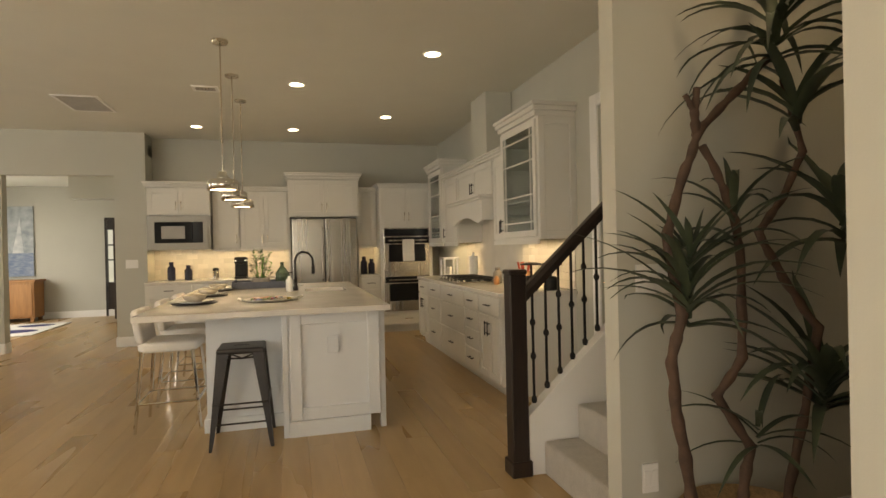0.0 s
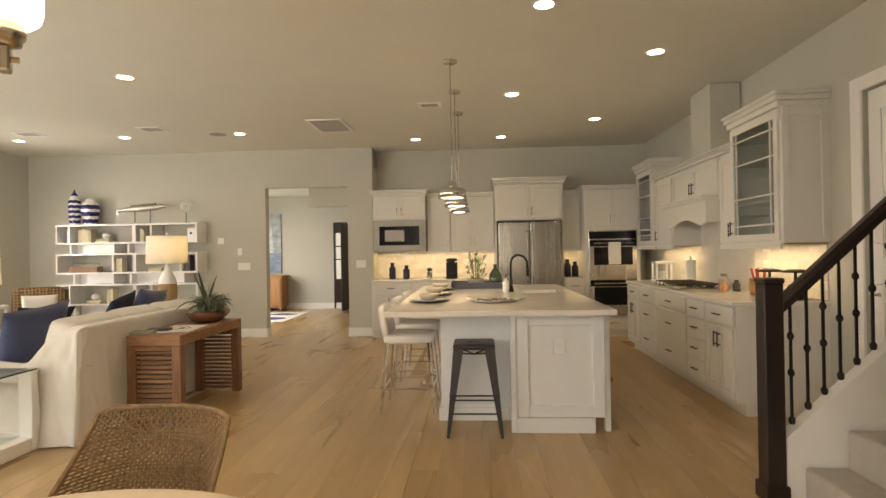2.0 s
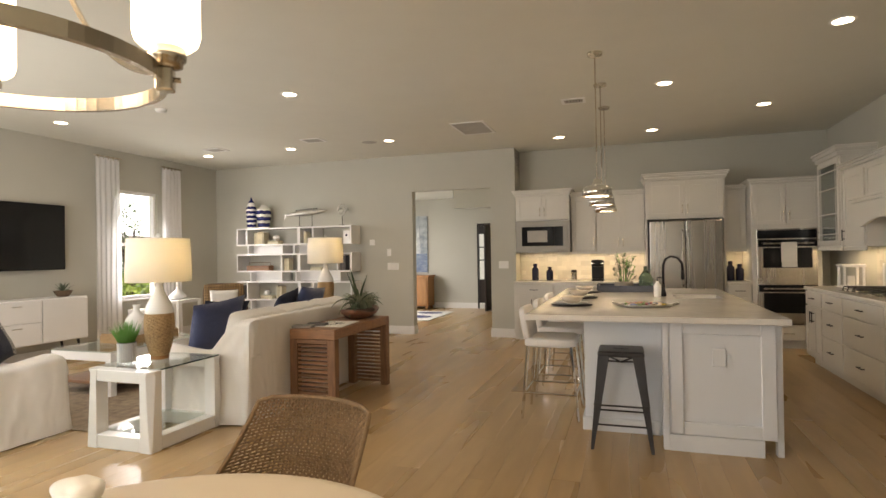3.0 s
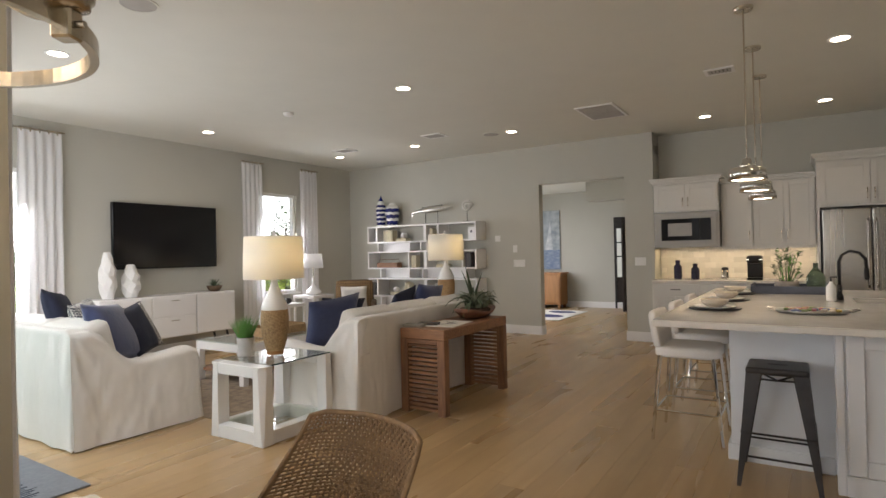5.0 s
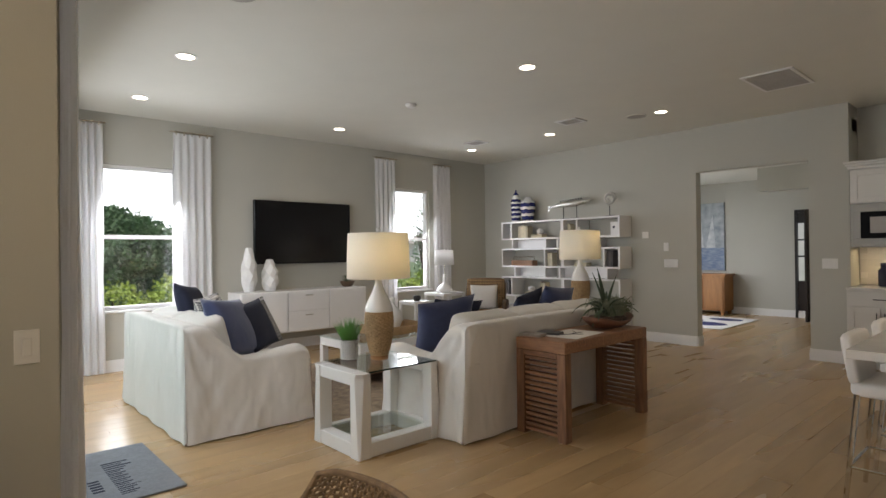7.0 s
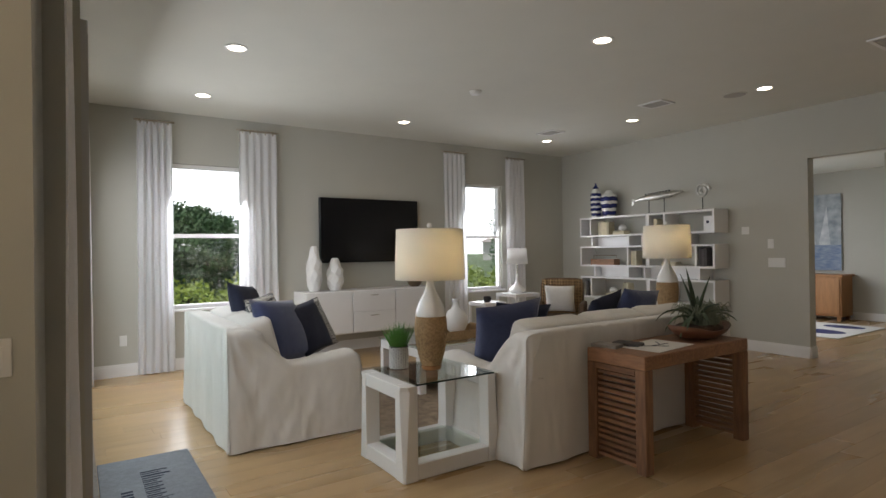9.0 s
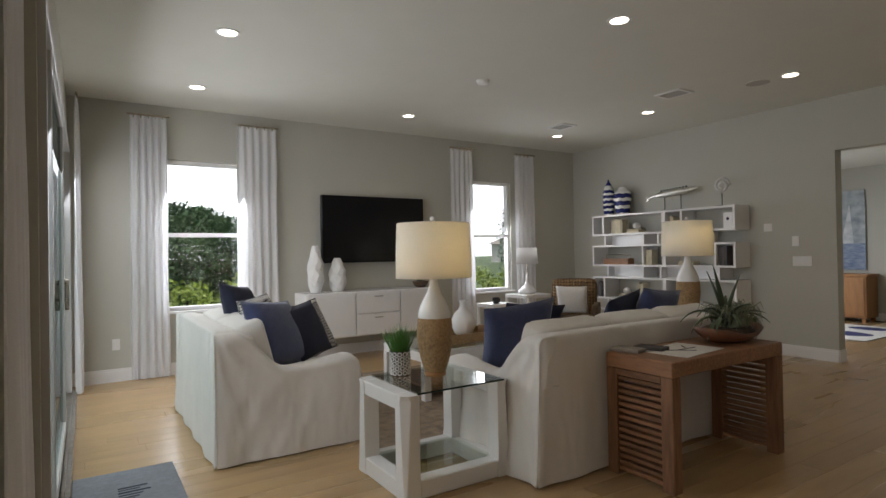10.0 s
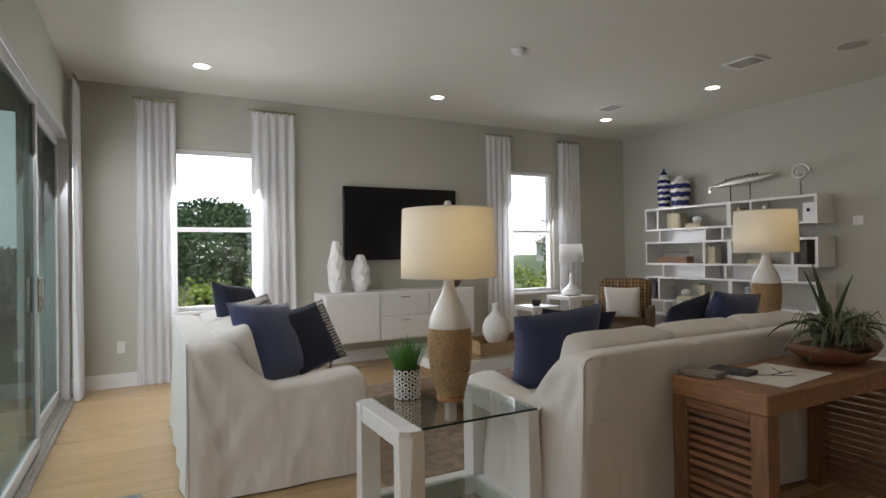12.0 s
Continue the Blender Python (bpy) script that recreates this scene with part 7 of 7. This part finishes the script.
for y in (6.36, 7.10, 7.82):
    ch_ = tagged(part("charger_plate", L([(0.10, 0), (0.165, 0.006), (0.17, 0.012), (0.165, 0.012), (0.10, 0.007), (0.0, 0.007)], seg=40), M_DARKMETAL, smooth=True), "round dark woven charger on the island", "plate", "place settings")
    ch_.location = (-1.10, y, 0.916)
    pl = tagged(part("plate", L([(0.08, 0), (0.13, 0.012), (0.135, 0.018), (0.12, 0.014), (0.0, 0.006)], seg=40), M_CERAMIC, smooth=True), "white dinner plate in a place setting", "plate", "place settings")
    pl.location = (-1.10, y, 0.9235)
    bo = tagged(part("bowl", L([(0.04, 0), (0.075, 0.02), (0.095, 0.055), (0.090, 0.055), (0.07, 0.024), (0.0, 0.012)], seg=36), material("cream_bowl", (0.52, 0.45, 0.36), 0.4), smooth=True), "cream stoneware bowl on the plate", "bowl", "place settings")
    bo.location = (-1.10, y, 0.931)
pt = thing("serving_platter", (-0.53, 6.32, 0.916), 0, "oval silver platter of bright sweets", "platter")
part("dish", L([(0.14, 0), (0.20, 0.008), (0.215, 0.02), (0.205, 0.018), (0.14, 0.008), (0.0, 0.008)], seg=44, squash=0.72), M_SILVER, pt, smooth=True)
for s in (-1, 1):
    part("handle", T([(s * 0.205, -0.05, 0.018), (s * 0.245, -0.03, 0.03), (s * 0.245, 0.03, 0.03), (s * 0.205, 0.05, 0.018)], 0.006, 8), M_SILVER, pt)
cols = [material("sweet_%s" % n, c, 0.5) for n, c in (("pink", (0.55, 0.20, 0.22)), ("yellow", (0.60, 0.45, 0.12)), ("blue", (0.20, 0.24, 0.42)), ("cream", (0.65, 0.56, 0.45)), ("green", (0.25, 0.33, 0.15)))]
for k in range(46):
    a, r = rng.uniform(0, 6.28), 0.15 * rng.uniform(0, 1) ** 0.5
    o = part("sweet", soft(bmesh.new(), 0, 0, 0, 0.04, 0.028, 0.018, cuts=2, power=3), cols[k % 5], pt, smooth=True)
    o.matrix_basis = pose(r * math.cos(a), 0.68 * r * math.sin(a), 0.019 + 0.012 * (1 - r / 0.15), rng.uniform(-25, 25), 0, rng.uniform(0, 180))


def jar(x, y, r, h, mat, label):
    t_ = thing("jar", (x, y, 0.911), 0, label, "jar", "kitchen jars")
    part("body", L([(r * 0.9, 0), (r, 0.01), (r, h * 0.68), (r * 0.55, h * 0.78), (r * 0.5, h * 0.84), (0.0, h * 0.84)], seg=24), mat, t_, smooth=True)
    part("lid", L([(r * 0.6, h * 0.84), (r * 0.6, h * 0.96), (r * 0.5, h), (0.0, h)], seg=20), mat, t_, smooth=True)


M_INDIGO = material("indigo_glass", (0.02, 0.02, 0.045), 0.15, vary=0.2)
for x, h in ((-2.07, 0.27), (-1.84, 0.22), (0.75, 0.28), (0.87, 0.24)):
    jar(x, 10.58, 0.055, h, M_INDIGO, "dark indigo glass canister with a stopper")
gr = thing("salt_grinder", (-1.46, 10.55, 0.911), 0, "steel and black grinder on the counter", "grinder")
part("body", L([(0.04, 0), (0.043, 0.01), (0.043, 0.13), (0.0, 0.13)], seg=20), M_STEEL, gr, smooth=True)
part("cap", L([(0.043, 0.13), (0.045, 0.15), (0.03, 0.17), (0.0, 0.17)], seg=20), M_IRON, gr, smooth=True)
cm = thing("coffee_maker", (-1.10, 10.55, 0.911), 0, "black pod coffee maker with a chrome top", "coffee maker")
part("base", B((-0.09, 0.09, -0.12, 0.12, 0, 0.03), bevel=0.006), M_IRON, cm)
part("column", B((-0.09, 0.09, 0.0, 0.12, 0.03, 0.24), bevel=0.01), M_IRON, cm)
part("head", soft(bmesh.new(), 0, -0.01, 0.27, 0.19, 0.24, 0.11, cuts=4, power=5), M_IRON, cm, smooth=True)
part("top_band", B((-0.097, 0.097, -0.128, 0.118, 0.262, 0.276), bevel=0.004), M_CHROME, cm)
lnt = thing("lantern", (1.72, 9.0, 0.911), 0, "small white wooden lantern on the counter", "lantern")
for sx in (-1, 1):
    for sy in (-1, 1):
        part("post", B((sx * 0.09 - 0.012, sx * 0.09 + 0.012, sy * 0.09 - 0.012, sy * 0.09 + 0.012, 0.025, 0.23)), M_LACQ, lnt)
part("base", B((-0.11, 0.11, -0.11, 0.11, 0, 0.025), bevel=0.003), M_LACQ, lnt)
part("top", B((-0.11, 0.11, -0.11, 0.11, 0.23, 0.26), bevel=0.003), M_LACQ, lnt)
part("candle", L([(0.035, 0.025), (0.035, 0.13), (0.0, 0.13)], seg=16), M_WHITEFAB, lnt)
o = tagged(part("paper_towel", L([(0.06, 0), (0.06, 0.28), (0.015, 0.28), (0.012, 0.33), (0.0, 0.33)], seg=24), M_WHITEFAB), "white paper towel roll on a stand", "paper towel")
o.location = (1.92, 8.55, 0.911)
jar(1.78, 7.30, 0.05, 0.17, material("spice_glass", (0.30, 0.27, 0.24), 0.1, vary=0.3), "clear glass jar with mixed contents")
jar(1.84, 7.16, 0.035, 0.11, M_DARKMETAL, "small dark spice jar")
jar(1.70, 7.12, 0.03, 0.09, material("orange_spice", (0.45, 0.20, 0.07), 0.4), "small amber spice jar")
pc = thing("utensil_crock", (1.84, 6.72, 0.911), 0, "copper crock with red cooking utensils", "crock")
part("crock", L([(0.075, 0), (0.085, 0.05), (0.08, 0.15), (0.074, 0.15), (0.07, 0.02), (0.0, 0.02)], seg=28), material("copper_glaze", (0.42, 0.22, 0.11), 0.35, 0.4), pc, smooth=True)
MR = material("red_silicone", (0.45, 0.06, 0.03), 0.5)
for k in range(5):
    a = k * 1.3
    part("utensil", T([(0.02 * math.cos(a), 0.02 * math.sin(a), 0.03), (0.06 * math.cos(a), 0.06 * math.sin(a), 0.24)], [0.006, 0.012], 8), MR, pc)
for x, y in ((1.78, 6.42), (1.88, 6.22)):
    t_ = thing("canister_stand", (x, y, 0.911), 0, "black iron lidded canister on the counter", "canister", "black canisters")
    part("body", L([(0.055, 0), (0.06, 0.01), (0.06, 0.10), (0.045, 0.12), (0.0, 0.12)], seg=20), M_IRON, t_, smooth=True)
    part("stem", T([(0, 0, 0.12), (0, 0, 0.22)], 0.012, 8), M_IRON, t_)
    part("cap", L([(0.10, 0.22), (0.105, 0.23), (0.05, 0.245), (0.0, 0.245)], seg=24), M_IRON, t_, smooth=True)

# shell bowl on the dining table
sh_ = tagged(part("shell_ornament", soft(bmesh.new(), 0, 0, 0.035, 0.11, 0.09, 0.07, cuts=6, power=2.2, wrinkle=0.02, freq=26), M_MATTEW, smooth=True), "white knobbly shell ornament on the dining table", "ornament")
sh_.location = (-1.93, 2.63, 0.752)

# ---- den ----
sd = thing("sideboard", (-5.95, 14.72, 0), 0, "honey-coloured wooden sideboard against the den wall", "sideboard")
part("body", B((-0.62, 0.62, -0.23, 0.23, 0.08, 0.80), bevel=0.006), M_HONEY, sd)
part("top", B((-0.65, 0.65, -0.25, 0.25, 0.80, 0.84), bevel=0.006), M_HONEY, sd)
for k in (-1, 0, 1):
    part("door", B((k * 0.40 - 0.19, k * 0.40 + 0.19, -0.25, -0.232, 0.12, 0.77), bevel=0.004), M_HONEY, sd)
for sx in (-1, 1):
    for sy in (-1, 1):
        part("leg", B((sx * 0.56 - 0.03, sx * 0.56 + 0.03, sy * 0.18 - 0.03, sy * 0.18 + 0.03, 0, 0.08)), M_HONEY, sd)
pa = thing("painting", (-5.98, 14.98, 1.60), 0, "large canvas of white sails over dark blue water", "painting")
part("canvas", B((-0.48, 0.48, -0.02, 0.018, -0.70, 0.74), bevel=0.003), M_CANVAS, pa)
part("water", B((-0.478, 0.478, -0.024, -0.0205, -0.695, -0.22)), M_PAINTBLUE, pa)
for k, pts in enumerate(([(-0.20, -0.24), (-0.02, 0.62), (0.05, -0.21)], [(0.10, -0.22), (0.24, 0.50), (0.30, -0.24)], [(-0.40, -0.22), (-0.27, 0.40), (-0.25, -0.21)])):
    bm = bmesh.new()
    f_ = [bm.verts.new((x, -0.0225, z)) for x, z in pts]
    b2 = [bm.verts.new((x, -0.0205, z)) for x, z in pts]
    bm.faces.new(f_)
    bm.faces.new(list(reversed(b2)))
    for i in range(3):
        bm.faces.new((f_[(i + 1) % 3], f_[i], b2[i], b2[(i + 1) % 3]))
    part("sail", bm, M_SAIL, pa)
dr_ = thing("den_rug", (-5.6, 13.2, 0), 0, "white rug with bold blue shapes in the den", "rug")
part("mat", B((-1.1, 1.05, -0.9, 0.9, 0.001, 0.012), bevel=0.003), M_WHITEFAB, dr_)
for k, (x, y, r) in enumerate(((-0.5, 0.3, 0.4), (0.5, -0.3, 0.42), (0.6, 0.5, 0.3), (-0.4, -0.5, 0.3), (0.1, 0.1, 0.25))):
    part("blue_shape", L([(r, 0.0122), (r, 0.0145)], x, y, 0, 30, 0.6), material("rug_blue", (0.03, 0.035, 0.13), 0.95, vary=0.2), dr_)
# ---- marble splashback tiles ----
tile_mesh = {}


def tiles(name, label, m0, width, z0, z1):
    """Brick-laid marble tiles standing in the local x-z plane, facing -y."""
    back = structure(part(name, B((0, width, 0.0, 0.004, z0, z1)), material("grout_" + name, (0.55, 0.52, 0.47), 0.9)), label, "splashback")
    back.matrix_basis = m0
    tw_, th_ = 0.15, 0.075
    r = 0
    z = z0
    while z < z1 - 0.01:
        h_ = min(th_, z1 - z)
        x = -(tw_ / 2 if r % 2 else 0)
        while x < width - 0.005:
            a, b = max(0, x), min(width, x + tw_)
            key = (round(b - a, 3), round(h_, 3))
            if key not in tile_mesh:
                bm = B((0.001, key[0] - 0.001, -0.006, 0, 0.001, key[1] - 0.001), bevel=0.001)
                me_ = bpy.data.meshes.new("tile")
                bm.to_mesh(me_)
                bm.free()
                me_.materials.append(M_MARBLE)
                tile_mesh[key] = me_
            if b - a > 0.01:
                o_ = new("tile", tile_mesh[key])
                o_.parent = back
                o_.location = (a, 0, z)
            x += tw_
        z += th_
        r += 1


tiles("splashback_rear", "marble tile splashback along the back counter", pose(-2.355, KY - 0.006, 0), 1.95, 0.912, 1.36)
tiles("splashback_fridge", "marble tile splashback beside the fridge", pose(0.655, KY - 0.006, 0), 0.31, 0.912, 1.36)
tiles("splashback_side", "marble tile splashback behind the cooktop", pose(RX - 0.006, RY1 + 0.02, 0, 0, 0, -90), RY1 - RY0 + 0.02, 0.912, 1.36)

# ---- floor planks, last ----
fl = structure(part("floor", B((TX, 4.6, -1.6, 10.62, -0.14, -0.006), (-7.0, RX, 10.62, 16.05, -0.14, -0.006)), M_GAP), "light oak plank floor", "floor")
PW, rngp = 0.165, random.Random(5)
plank_mesh = {}


def plank(x, y, length):
    key = round(length * 5) / 5
    if key not in plank_mesh:
        bm = B((0, PW - 0.0012, 0, 1, -0.006, 0.0))
        for v_ in bm.verts:
            v_.co.y *= key - 0.0012
        me = bpy.data.meshes.new("plank")
        bm.to_mesh(me)
        bm.free()
        me.materials.append(M_OAK)
        plank_mesh[key] = me
    return key


vs, fs = [], []
count = 0
xx = TX
while xx < 2.08:
    y = -1.6 + rngp.uniform(-1.2, 0)
    while y < 16.0:
        ln = rngp.choice((1.4, 1.6, 1.8, 2.0, 2.2))
        lo, hi = y, y + ln
        lim = 10.60 if not (-7.0 < xx < -2.6) else 16.0
        if hi > lim and lo < lim:
            ln = max(0.2, round((lim - lo) * 5) / 5)
        if lo < lim:
            near = 3.2 < lo < 8.4 and -5.6 < xx < 1.4 and count < 300
            key = plank(xx, lo, ln)
            if near and lo >= -1.6:
                o = new("plank", plank_mesh[key])
                o.parent = fl
                o.location = (xx, lo, 0)
                count += 1
            else:
                a0, b0, a1, b1 = xx, max(lo, -1.6), xx + PW - 0.0012, lo + key - 0.0012
                i = len(vs)
                vs += [(a0, b0, 0), (a1, b0, 0), (a1, b1, 0), (a0, b1, 0), (a0, b0, -0.006), (a1, b0, -0.006), (a1, b1, -0.006), (a0, b1, -0.006)]
                fs += [(i, i + 1, i + 2, i + 3), (i, i + 4, i + 5, i + 1), (i + 1, i + 5, i + 6, i + 2), (i + 2, i + 6, i + 7, i + 3), (i + 3, i + 7, i + 4, i)]
        y += ln
    xx += PW
me = bpy.data.meshes.new("floorboards")
me.from_pydata(vs, [], fs)
me.materials.append(M_OAKI)
o = new("floorboards", me)
o.parent = fl
tagged(o, kind="stuff")
